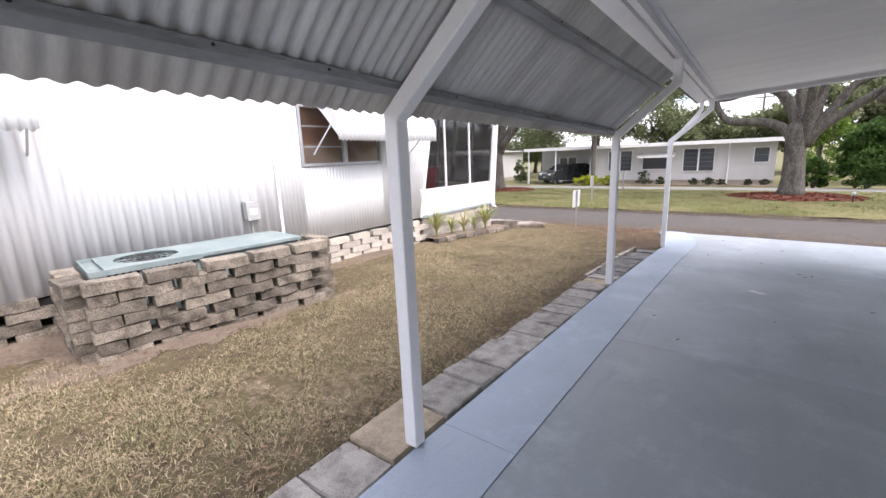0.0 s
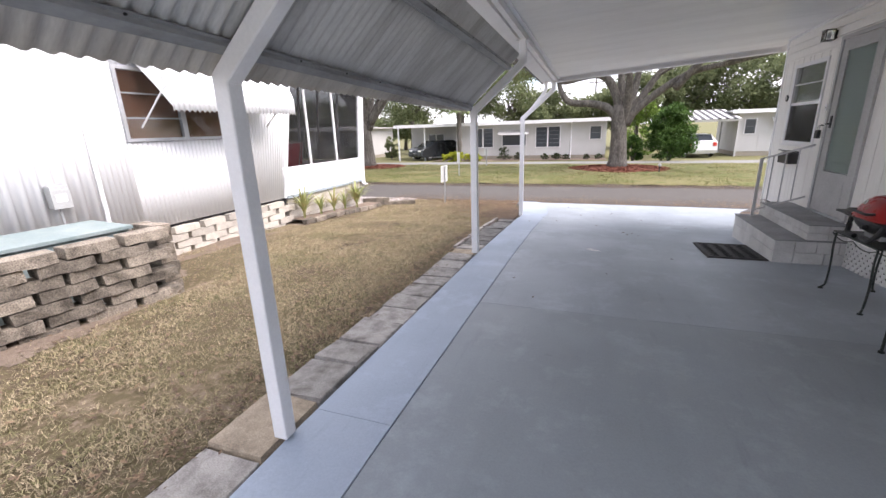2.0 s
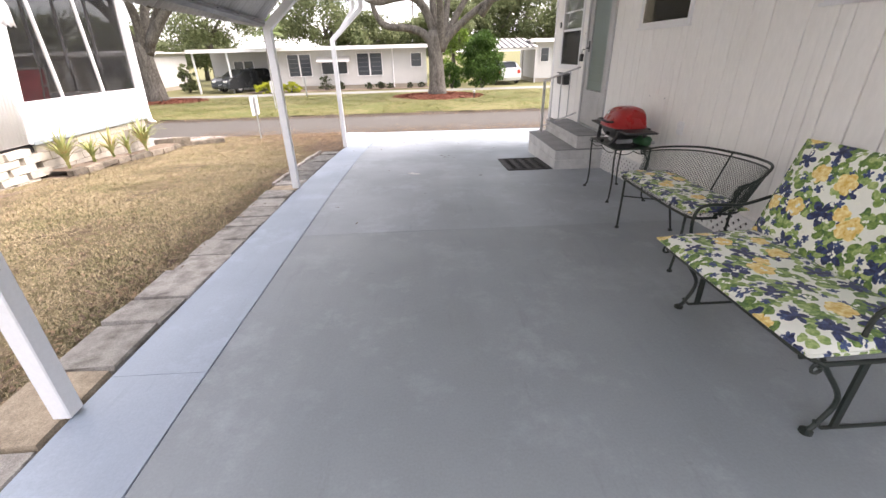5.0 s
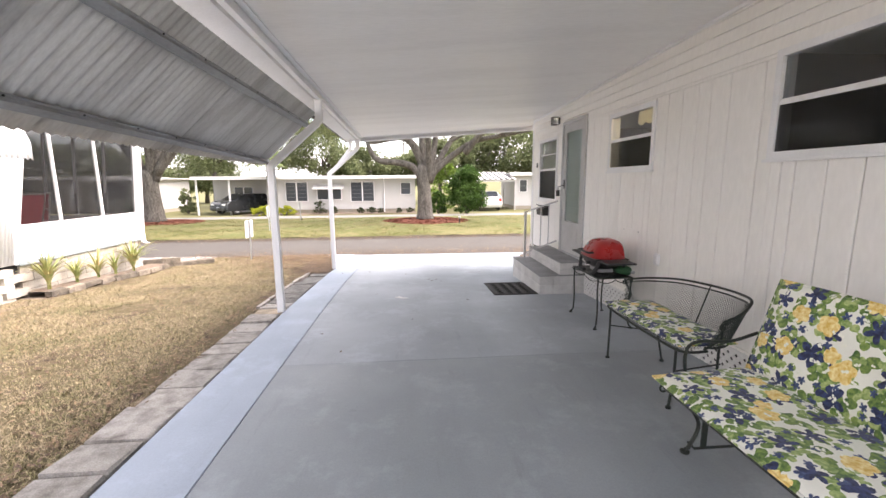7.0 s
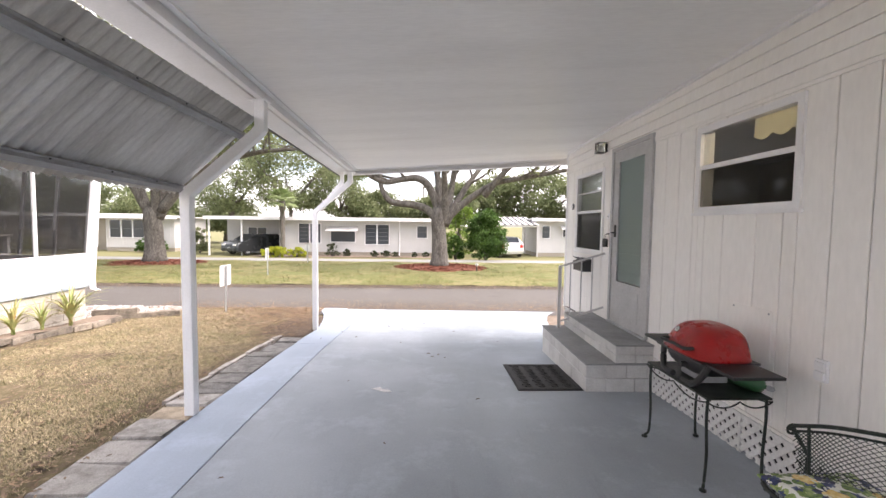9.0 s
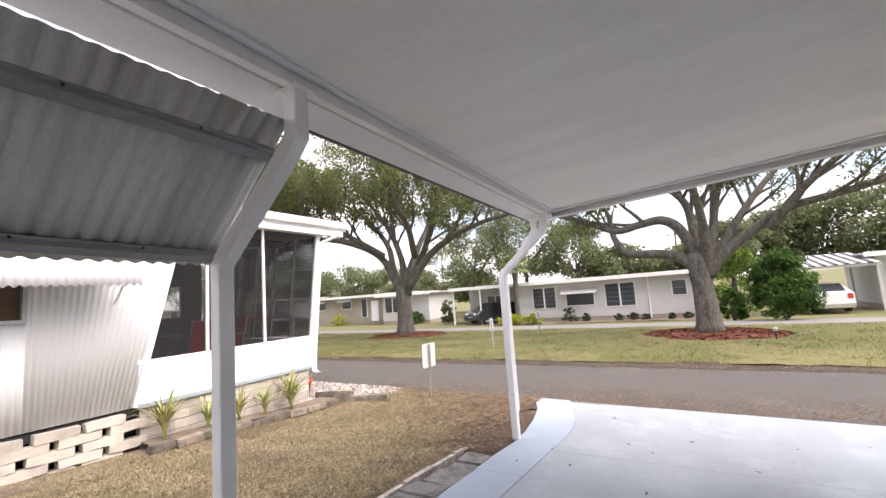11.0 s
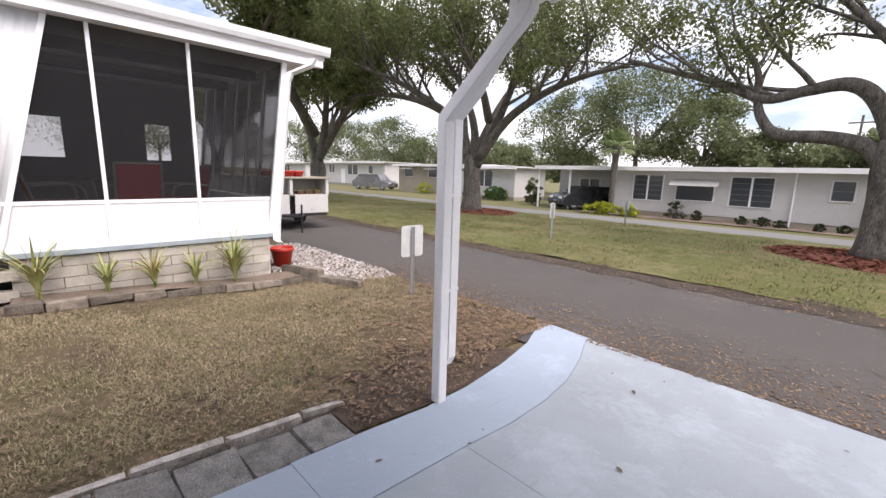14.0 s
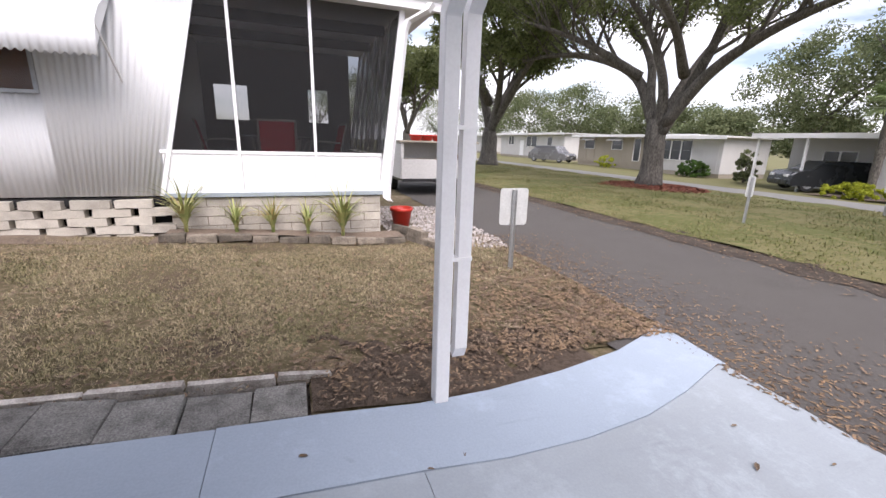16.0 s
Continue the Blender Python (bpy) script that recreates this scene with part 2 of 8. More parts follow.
def slab_paint(name, col, dirt):
    m, t, p = nodes_of(name)
    v = coords(t)
    n1, n2, n3 = noise_node(t, 0.7, 6, 0.6, v), noise_node(t, 5.0, 5, 0.65, v), noise_node(t, 90, 3, 0.6, v)
    n4 = noise_node(t, 1.0, 5, 0.6, coords(t, (2.5, 0.35, 1)))
    r1 = ramp_node(t, n1.outputs["Fac"], ((0.40, 0.0), (0.72, 0.75)))
    c = mix_node(t, r1.outputs["Color"], col, dirt)
    r4 = ramp_node(t, n4.outputs["Fac"], ((0.5, 0.0), (0.72, 0.5)))
    c = mix_node(t, r4.outputs["Color"], c, tuple(x * 0.8 for x in col))
    r2 = ramp_node(t, n2.outputs["Fac"], ((0.66, 0.0), (0.74, 0.35)))
    c = mix_node(t, r2.outputs["Color"], c, tuple(x * 0.62 for x in dirt))
    # chalky scuffs and fine dark drag marks
    n5 = noise_node(t, 1.9, 8, 0.72, v)
    r5 = ramp_node(t, n5.outputs["Fac"], ((0.52, 0.0), (0.66, 0.75)))
    c = mix_node(t, r5.outputs["Color"], c, tuple(min(0.62, x * 1.22) for x in col))
    n6 = noise_node(t, 3.2, 6, 0.7, coords(t, (3.5, 0.5, 1)))
    r6 = ramp_node(t, n6.outputs["Fac"], ((0.60, 0.0), (0.70, 0.22)))
    c = mix_node(t, r6.outputs["Color"], c, tuple(x * 0.7 for x in dirt))
    r3 = ramp_node(t, n3.outputs["Fac"], ((0.3, 0.9), (0.7, 1.0)))
    c = mix_node(t, 1.0, c, r3.outputs["Color"], "MULTIPLY")
    link(t, c, p.inputs["Base Color"])
    rr = ramp_node(t, n1.outputs["Fac"], ((0.3, 0.33), (0.7, 0.55)))
    link(t, rr.outputs["Color"], p.inputs["Roughness"])
    bump_node(t, p, n3.outputs["Fac"], 0.12, 0.004)
    return m


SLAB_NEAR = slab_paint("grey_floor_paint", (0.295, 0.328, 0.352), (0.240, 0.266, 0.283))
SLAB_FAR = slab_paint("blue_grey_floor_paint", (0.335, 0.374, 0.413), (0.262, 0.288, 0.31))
SLAB_EDGE = slab_paint("pale_blue_floor_paint", (0.355, 0.418, 0.50), (0.30, 0.352, 0.42))
LAWN = patchy("dry_lawn", ((0.052, 0.038, 0.029), (0.120, 0.090, 0.059), (0.107, 0.090, 0.047), (0.172, 0.132, 0.085), (0.240, 0.188, 0.142)), (1.1, 14.0), 0.95, 0.7, 60)
BLADES = patchy("dry_grass_blades", ((0.308, 0.240, 0.155), (0.202, 0.192, 0.091), (0.426, 0.340, 0.228), (0.234, 0.213, 0.106), (0.383, 0.292, 0.197)), (1.0, 26.0), 0.8, 0.0, 60, per_island=0.62)
GREEN_LAWN = patchy("mown_green_lawn", ((0.150, 0.135, 0.06), (0.095, 0.108, 0.034), (0.175, 0.155, 0.075), (0.105, 0.115, 0.036)), (0.35, 4.0), 0.95, 0.6, 50)
GREEN_BLADES = patchy("green_grass_blades", ((0.19, 0.175, 0.07), (0.12, 0.135, 0.038), (0.25, 0.22, 0.105), (0.11, 0.13, 0.034)), (0.4, 9.0), 0.8, 0.0, 60, per_island=0.55)
ASPHALT = patchy("worn_asphalt", ((0.070, 0.064, 0.060), (0.095, 0.088, 0.082), (0.082, 0.075, 0.071), (0.123, 0.115, 0.107)), (0.5, 45.0), 0.9, 0.6, 220, 0.006)
ROAD2 = patchy("pale_asphalt", ((0.160, 0.160, 0.160), (0.200, 0.196, 0.192), (0.176, 0.176, 0.176)), (0.5, 30.0), 0.9, 0.4, 160, 0.006)
DIRT = patchy("bare_sandy_soil", ((0.13, 0.10, 0.08), (0.20, 0.155, 0.12), (0.25, 0.20, 0.16)), (2.0, 25.0), 0.95, 0.7, 90)
DARKSOIL = patchy("dark_verge_soil", ((0.045, 0.036, 0.03), (0.07, 0.056, 0.046), (0.10, 0.083, 0.065)), (2.0, 25.0), 0.95, 0.8, 90)
MULCH = patchy("red_bark_mulch", ((0.15, 0.055, 0.038), (0.24, 0.095, 0.064), (0.18, 0.07, 0.05)), (6.0, 60.0), 0.95, 0.9, 70, 0.04, per_island=0.4)
FAR_GROUND = patchy("far_grass", ((0.108, 0.115, 0.043), (0.144, 0.137, 0.065), (0.122, 0.115, 0.058)), (0.2, 2.0), 0.95, 0.3, 20)


# ---- the lie of the land ----
def ground_z(y):
    ys = (-60.0, 1.5, 5.0, 7.0, 8.7, 11.0, 14.5, 20.0, 24.0, 31.0, 60.0)
    zs = (0.0, 0.0, -0.085, -0.18, -0.31, -0.385, -0.40, -0.40, -0.50, -0.74, -0.87)
    return float(np.interp(y, ys, zs))


def ground_sheet(name, x0, x1, y0, y1, lift, material, nx=2, ny=24, label="", category="", wav=0.0, edge=None, kind="structure"):
    """A sheet laid on the land; edge(x, side) moves its two long edges."""
    ys = np.linspace(y0, y1, ny)
    xs = np.linspace(x0, x1, nx)
    v, q = [], []
    for j, y in enumerate(ys):
        for i, x in enumerate(xs):
            yy = y
            if edge is not None:
                if j == 0:
                    yy = y + edge(x, 0)
                if j == ny - 1:
                    yy = y + edge(x, 1)
            v.append((x, yy, ground_z(yy) + lift + (wav * noise.noise(Vector((x * 0.9, yy * 0.9, 3.1))) if wav else 0)))
    for j in range(ny - 1):
        for i in range(nx - 1):
            a = j * nx + i
            q.append((a, a + 1, a + nx + 1, a + nx))
    ob = new(name, raw_mesh(name, v, q, material, True))
    return tagged(ob, label, category, kind=kind)


# one ground sheet out to the horizon
gy = [-900, -300, -100, -40, -12, -4, 0] + [0.6 * k for k in range(1, 28)] + [20, 22, 24, 26, 28, 31, 36, 40, 60, 100, 200, 500, 1500]
gx = [-1500, -500, -200, -90, -50] + list(np.linspace(-36, 24, 80)) + [50, 90, 200, 500, 1500]
gv = [(x, y, ground_z(y) - 0.075) for y in gy for x in gx]
gq = [(j * len(gx) + i, j * len(gx) + i + 1, (j + 1) * len(gx) + i + 1, (j + 1) * len(gx) + i) for j in range(len(gy) - 1) for i in range(len(gx) - 1)]
tagged(new("ground", raw_mesh("ground", gv, gq, FAR_GROUND, True)), "wide flat grassy ground of the neighbourhood", "ground", kind="structure")


def ragged(amp, s):
    return lambda x, side: amp * (noise.noise(Vector((x * 1.7, side * 9.0 + s, 0))) + 0.6 * noise.noise(Vector((x * 6.1, side * 9.0 + s, 4))))


ground_sheet("lawn_front", -13.0, -1.735, -9.0, 11.05, -0.02, LAWN, 90, 120, "dry brown patchy lawn between the two homes", "lawn", wav=0.03)
ground_sheet("lawn_corner", -1.735, -1.37, 7.95, 11.05, -0.03, LAWN, 6, 40, "dry lawn corner beside the driveway's end", "lawn", wav=0.01)
ground_sheet("road", -120.0, 60.0, 10.86, 14.55, -0.008, ASPHALT, 1400, 6, "worn grey asphalt lane with leaf litter along its edge", "road", edge=lambda x, s: ragged(0.07, 1.0)(x, s) - (0.75 if s == 0 and x > -1.85 else 0.0))
ground_sheet("grass_strip", -120.0, 60.0, 14.42, 23.5, 0.012, GREEN_LAWN, 700, 20, "mown green and yellow grass strip between two lanes", "lawn", wav=0.05, edge=ragged(0.12, 5.0))
ground_sheet("verge", -120.0, 60.0, 13.85, 14.75, -0.002, DARKSOIL, 1200, 5, "dark soil edge between lane and grass", "soil", edge=ragged(0.16, 3.0))
ground_sheet("road_far", -120.0, 60.0, 23.4, 26.6, -0.012, ROAD2, 240, 4, "pale grey far lane in front of the houses", "road", edge=ragged(0.06, 8.0))

ground_sheet("soil_corner", 2.55, 9.0, 8.2, 10.75, -0.022, DIRT, 40, 20, "bare sandy soil beside the driveway's end", "soil", wav=0.02)

# painted driveway: main slab, near slab, edge strip with a flared end
JX = -0.90


def flat_piece(name, outline, lift, thick, material, parent, label=""):
    bm = BM()
    top = [bm.verts.new((x, y, ground_z(y) + lift)) for x, y in outline]
    bot = [bm.verts.new((x, y, ground_z(y) + lift - thick)) for x, y in outline]
    n = len(outline)
    bm.faces.new(top)
    for i in range(n):
        bm.faces.new((top[i], bot[i], bot[(i + 1) % n], top[(i + 1) % n]))
    bmesh.ops.triangulate(bm, faces=[f for f in bm.faces if len(f.verts) > 4])
    bmesh.ops.recalc_face_normals(bm, faces=bm.faces)
    return part(name, bm, material, parent, label)


drive = thing("driveway", (0, 0, 0), "blue-grey painted concrete driveway with hairline joints and scuffs", "driveway", kind="structure")
YS = [1.5, 3.0, 4.0, 5.0, 6.0, 7.0, 7.9, 8.38]


def run(x, y0, y1):
    return [(x, y0)] + [(x, y) for y in YS if y0 < y < y1] + [(x, y1)]


g = 0.0016
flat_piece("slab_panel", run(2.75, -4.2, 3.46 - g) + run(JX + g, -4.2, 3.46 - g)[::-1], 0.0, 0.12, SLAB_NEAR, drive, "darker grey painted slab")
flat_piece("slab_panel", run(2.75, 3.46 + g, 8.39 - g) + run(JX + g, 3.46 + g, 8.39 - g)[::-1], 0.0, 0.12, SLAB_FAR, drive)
curve_in = [(JX + g, 8.39 + g), (-0.88, 8.8), (-0.89, 9.25), (-0.95, 9.7), (-1.08, 10.15), (-1.28, 10.68)]
curve_out = [(-1.38, 8.0), (-1.37, 8.5), (-1.40, 8.95), (-1.48, 9.5), (-1.62, 10.1), (-1.80, 10.55), (-1.95, 10.82)]
flat_piece("slab_panel", [(2.62, 8.39 + g), (2.64, 8.9), (2.74, 9.5), (2.92, 10.1), (3.15, 10.45), (2.6, 10.5), (1.2, 10.58), (-0.4, 10.66), (-1.22, 10.72)] + curve_in[::-1], 0.0, 0.12, SLAB_FAR, drive)
flat_piece("edge_panel", run(JX - g, -4.2, 1.67 - g) + run(-1.36, -4.2, 1.67 - g)[::-1], 0.006, 0.12, SLAB_EDGE, drive, "pale blue painted edge strip")
flat_piece("edge_panel", run(JX - g, 1.67 + g, 7.53 - g) + run(-1.36, 1.67 + g, 7.53 - g)[::-1], 0.006, 0.12, SLAB_EDGE, drive, "pale blue painted edge strip")
flat_piece("edge_panel", run(JX - g, 7.53 + g, 8.39) + [(x - 2 * g, y) for x, y in curve_in[1:]] + [(-1.26, 10.735)] + curve_out[::-1] + [(-1.37, 7.53 + g)], 0.006, 0.12, SLAB_EDGE, drive, "pale blue painted flared apron edge")
part("joint_bed", B(-1.36, 2.7, -4.2, 1.4, -0.13, -0.012), DARK, drive)

# ---- our home: wall with openings, roof ----
WX = 2.65            # outer face of the wall
SILL = 0.22          # bottom of the siding
TRIM_Z = 2.28
WALL_TOP = 2.70
OPEN = [(1.72, 2.75, 1.63, 2.28), (4.15, 5.05, 1.60, 2.22), (5.77, 6.57, 0.365, 2.32), (6.88, 7.78, 1.14, 2.17)]
Y_BACK, Y_END = -2.6, 8.22
wall = thing("wall_east", (0, 0, 0), "white vertical board siding wall of a mobile home", "wall", kind="structure")


def wall_cells(y0, y1, z0, z1, holes):
    """Splits a wall into blocks round its openings."""
    ys = sorted({y0, y1, *[h[0] for h in holes], *[h[1] for h in holes]})
    for a, b in zip(ys, ys[1:]):
        if b <= y0 or a >= y1:
            continue
        cut = sorted([(h[2], h[3]) for h in holes if h[0] < b and h[1] > a])
        z = z0
        for lo, hi in cut:
            if lo > z:
                yield a, b, z, lo
            z = max(z, hi)
        if z < z1:
            yield a, b, z, z1


core = BM()
for a, b, lo, hi in wall_cells(Y_BACK, Y_END, SILL, WALL_TOP, OPEN):
    box(core, WX + 0.014, WX + 0.11, a, b, lo, hi)
part("wall_core", core, SIDING, wall)

# roof of the carport, sloping up to the home
def roof_z(x, y):
    return 2.455 + (x + 0.85) * 0.064 - 0.024 * (y - 5.0)


RX0, RX1, RY0, RY1 = -0.88, 2.75, -0.9, 8.95
roof = thing("ceiling_carport", (0, 0, 0), "white painted aluminium pan roof over the carport", "ceiling", kind="structure")
bm = BM()
pan = 0.405
ny = int((RY1 - RY0) / pan)
for i in range(ny + 1):
    y0, y1 = RY0 + i * pan, min(RY1, RY0 + (i + 1) * pan)
    if y1 - y0 < 0.02:
        continue
    vs = []
    for x, y, dz in ((RX0, y0, 0), (RX1, y0, 0), (RX1, y1, 0), (RX0, y1, 0)):
        vs.append((x, y, roof_z(x, y) + 0.0006 * (i % 2)))
    lo = [bm.verts.new(v) for v in vs]
    hi = [bm.verts.new((x, y, z + 0.07)) for x, y, z in vs]
    bm.faces.new(lo[::-1])
    bm.faces.new(hi)
    for k in range(4):
        bm.faces.new((lo[k], lo[(k + 1) % 4], hi[(k + 1) % 4], hi[k]))
bmesh.ops.recalc_face_normals(bm, faces=bm.faces)
part("roof_pans", bm, CEIL, roof)
bm = BM()
lo = [bm.verts.new((x, y, roof_z(x, y) + 0.072)) for x, y in ((RX0, RY0), (RX1 + 0.3, RY0), (RX1 + 0.3, RY1), (RX0, RY1))]
hi = [bm.verts.new(v.co + Vector((0, 0, 0.02))) for v in lo]
bm.faces.new(lo[::-1])
bm.faces.new(hi)
for k in range(4):
    bm.faces.new((lo[k], lo[(k + 1) % 4], hi[(k + 1) % 4], hi[k]))
part("roof_deck", bm, WHITE, roof)
# long side: beam, gutter trough and lip
bm = BM()
strip(bm, [(-0.80, RY0, roof_z(-0.80, RY0) - 0.03), (-0.80, RY1 - 0.03, roof_z(-0.80, RY1) - 0.03)], 0.045, 0.06, Vector((1, 0, 0)))
part("edge_beam", bm, WHITE, roof)
bm = BM()
za, zb = roof_z(-0.9, RY0), roof_z(-0.9, RY1)
prof = [(-0.885, 0.09), (-0.885, -0.02), (-1.02, -0.058), (-1.03, 0.06), (-1.045, 0.075), (-1.05, 0.05), (-1.04, -0.078), (-0.875, -0.032), (-0.875, 0.09)]
ra = [bm.verts.new((x, RY0, za + z)) for x, z in prof]
rb = [bm.verts.new((x, RY1 + 0.02, zb + z)) for x, z in prof]
for k in range(len(prof)):
    bm.faces.new((ra[k], ra[(k + 1) % len(prof)], rb[(k + 1) % len(prof)], rb[k]))
bm.faces.new(ra)
bm.faces.new(rb[::-1])
bmesh.ops.recalc_face_normals(bm, faces=bm.faces)
part("gutter", bm, WHITE, roof, "white metal gutter along the roof edge")
# added dark strip: shade on the gutter's outer lip, given as colour
bm = BM()
strip(bm, [(-1.062, 5.1, roof_z(-0.9, 5.1) - 0.045), (-1.062, RY1 + 0.02, zb - 0.045)], 0.022, 0.07, Vector((1, 0, 0)))
part("lip_shade_strip", bm, surface("lip_shade_grey", (0.10, 0.10, 0.105), 0.6, 0.2), roof, "dark strip standing in for the shade on the gutter's outer lip")
# front fascia
bm = BM()
strip(bm, [(RX0 - 0.02, RY1 + 0.012, roof_z(RX0, RY1) + 0.0), (RX1 + 0.3, RY1 + 0.012, roof_z(RX1 + 0.3, RY1) + 0.0)], 0.022, 0.15, Vector((0, 1, 0)))
strip(bm, [(RX0 - 0.02, RY1 - 0.02, roof_z(RX0, RY1) - 0.062), (RX1, RY1 - 0.02, roof_z(RX1, RY1) - 0.062)], 0.06, 0.012, Vector((0, 1, 0)))
part("fascia", bm, WHITE, roof, "white front fascia")
bm = BM()
strip(bm, [(-0.74, RY0, roof_z(-0.74, RY0) - 0.006), (-0.74, RY1 - 0.03, roof_z(-0.74, RY1) - 0.006)], 0.03, 0.012, Vector((1, 0, 0)))
strip(bm, [(WX - 0.015, RY0, roof_z(WX, RY0) - 0.012), (WX - 0.015, Y_END, roof_z(WX, Y_END) - 0.012)], 0.03, 0.03, Vector((1, 0, 0)))
strip(bm, [(RX0, RY1 - 0.16, roof_z(RX0, RY1) - 0.006), (RX1, RY1 - 0.16, roof_z(RX1, RY1) - 0.006)], 0.03, 0.012, Vector((0, 1, 0)))
part("trim_strip", bm, WHITE, roof)

# ---- posts ----
def elbow_z(y):
    return 1.70 - 0.008 * (y - 1.44)


def carport_post(y, base_z, extra=""):
    top = roof_z(-0.80, y) - 0.06
    ob = thing("carport_post", (-1.385, y, base_z), "white square metal carport post with a bent arm" + extra, "post", "carport posts")
    bm = BM()
    s = 0.078
    e = elbow_z(y) - base_z
    strip(bm, [(0, 0, 0.0), (0, 0, e), (0.53, 0, e + 0.46), (0.575, 0, e + 0.51), (0.575, 0, top - base_z)], s, s, Vector((0, 1, 0)))
    bmesh.ops.bevel(bm, geom=[ed for ed in bm.edges], offset=0.005, segments=1, affect="EDGES")
    part("post_shaft", bm, WHITE, ob)
    bm = BM()
    box(bm, 0.50, 0.64, -0.05, 0.05, top - base_z - 0.008, top - base_z, 0.002)
    part("cap_plate", bm, WHITE, ob)
    return ob


carport_post(1.44, 0.012)
carport_post(5.075, ground_z(5.075) + 0.012)
carport_post(8.63, ground_z(8.63) + 0.004)

# downspout on the road-side post
ds = thing("downspout", (-1.40, 8.74, ground_z(8.7) + 0.26), "white ribbed downspout strapped behind the corner post", "downspout")
z0 = ground_z(8.7) + 0.26
bm = BM()
strip(bm, [(-0.03, -0.0, 0.0), (0.0, 0, 0.06), (0.0, 0, 1.66 - z0), (0.16, 0, 1.80 - z0), (0.40, 0, 2.10 - z0), (0.435, 0, 2.16 - z0), (0.435, 0, 2.36 - z0)], 0.07, 0.055, Vector((0, 1, 0)))
part("pipe", bm, WHITE, ds)
for zz in (0.55, 1.2):
    bm = BM()
    box(bm, -0.032, 0.032, -0.10, 0.04, zz, zz + 0.02)
    part("strap", bm, WHITE, ds)

# ---- sloping corrugated awning ----
awn = thing("corrugated_awning", (-1.45, 0.0, 1.6), "grey corrugated metal awning panels sloping below the carport roof", "awning")
A_LO, A_HI = Vector((-1.475, 0, 1.715)), Vector((-0.845, 0, 2.295))
slope = (A_HI - A_LO).normalized()
nrm = Vector((-slope.z, 0, slope.x))      # outward
PER, AMP = 0.066, 0.0085
base = Vector((-1.45, 0.0, 1.6))


def fall(y):
    return -0.012 * (y - 2.0)


def corr_panel(y0, y1, lift=0.0):
    n = int((y1 - y0) / PER * 8)
    v, q = [], []
    L = (A_HI - A_LO).length
    for i in range(n + 1):
        y = y0 + (y1 - y0) * i / n
        h = AMP * math.sin(math.tau * y / PER) + lift
        for k, s in enumerate((0.0, 0.5 * L, L)):
            p = A_LO + slope * s + nrm * h - base
            v.append((p.x, y, p.z + fall(y)))
    for i in range(n):
        for k in range(2):
            a = i * 3 + k
            q.append((a, a + 1, a + 4, a + 3))
    ob = new("corrugated_sheet", raw_mesh("corrugated_sheet", v, q, CORR, True))
    ob.parent = awn
    md = ob.modifiers.new("thick", "SOLIDIFY")
    md.thickness = 0.0015
    return ob


y_ = -0.9
i = 0
while y_ < 5.02:
    y2 = min(5.06, y_ + 1.03)
    corr_panel(y_ - (0.03 if i else 0), y2, 0.002 * (i % 2))
    y_ = y2
    i += 1


RAIL = surface("dull_rail_metal", (0.36, 0.37, 0.38), 0.5, 0.3, dirt=(0.14, 0.135, 0.13), amount=0.75, big=4.0, fine=70, bump=0.08, stretch=(1, 0.4, 1))


def purlin(s0, tilt, w=0.036):
    """A hat-shaped rail along the inner side of the awning, s0 metres up the slope at y = 0, changing by tilt a metre."""
    def spot(u, d, y):
        p = A_LO + slope * (s0 + tilt * y + u) + nrm * d - base
        return (p.x, y, p.z + fall(y))
    prof = [(-w, -0.010), (-0.62 * w, -0.012), (-0.42 * w, -0.036), (0.42 * w, -0.036), (0.62 * w, -0.012), (w, -0.010), (w, -0.016), (0.70 * w, -0.018), (0.50 * w, -0.041), (-0.50 * w, -0.041), (-0.70 * w, -0.018), (-w, -0.016)]
    bm = BM()
    ra = [bm.verts.new(spot(u, d, -0.9)) for u, d in prof]
    rb = [bm.verts.new(spot(u, d, 5.12)) for u, d in prof]
    n = len(prof)
    for k in range(n):
        bm.faces.new((ra[k], ra[(k + 1) % n], rb[(k + 1) % n], rb[k]))
    bm.faces.new(ra)
    bm.faces.new(rb[::-1])
    bmesh.ops.recalc_face_normals(bm, faces=bm.faces)
    rail = part("purlin", bm, RAIL, awn, "grey galvanised rail")
    bm = BM()
    lathe(bm, [(0.006, -0.004), (0.004, 0.004)], 6, Matrix.Rotation(radians(-43), 4, "Y"))
    head = mesh_of(bm, DARK, False, "screw")
    for k in range(14):
        ob = new("screw", head)
        ob.parent = rail
        ob.matrix_basis = Matrix.Translation(spot(0.028, -0.018, -0.6 + k * 0.41))


purlin(0.185, -0.024)
purlin(0.68, 0.0)

# ---- stone edging beside the driveway ----
STONE = surface("mossy_paving_stone", (0.58, 0.545, 0.50), 0.92, dirt=(0.17, 0.15, 0.13), amount=0.85, big=8.0, fine=130, bump=0.6, vary=0.2, per_piece=0.4)
STONE_T = surface("tan_paving_stone", (0.55, 0.45, 0.33), 0.9, dirt=(0.20, 0.16, 0.12), amount=0.9, big=6.0, fine=130, bump=0.6, vary=0.2, per_piece=0.3)
edging = thing("stone_edging", (-1.55, 2.0, 0.0), "row of mossy grey and tan paving stones along the driveway", "edging")
rng = random.Random(7)


ground_sheet("stone_bed", -1.80, -1.35, -9.0, 7.97, -0.055, DARKSOIL, 4, 60, "dark soil bed under the paving stones", "soil")


def lie(y):
    """The land's slope along y, in degrees."""
    return math.degrees(math.atan((ground_z(y + 0.2) - ground_z(y - 0.2)) / 0.4))


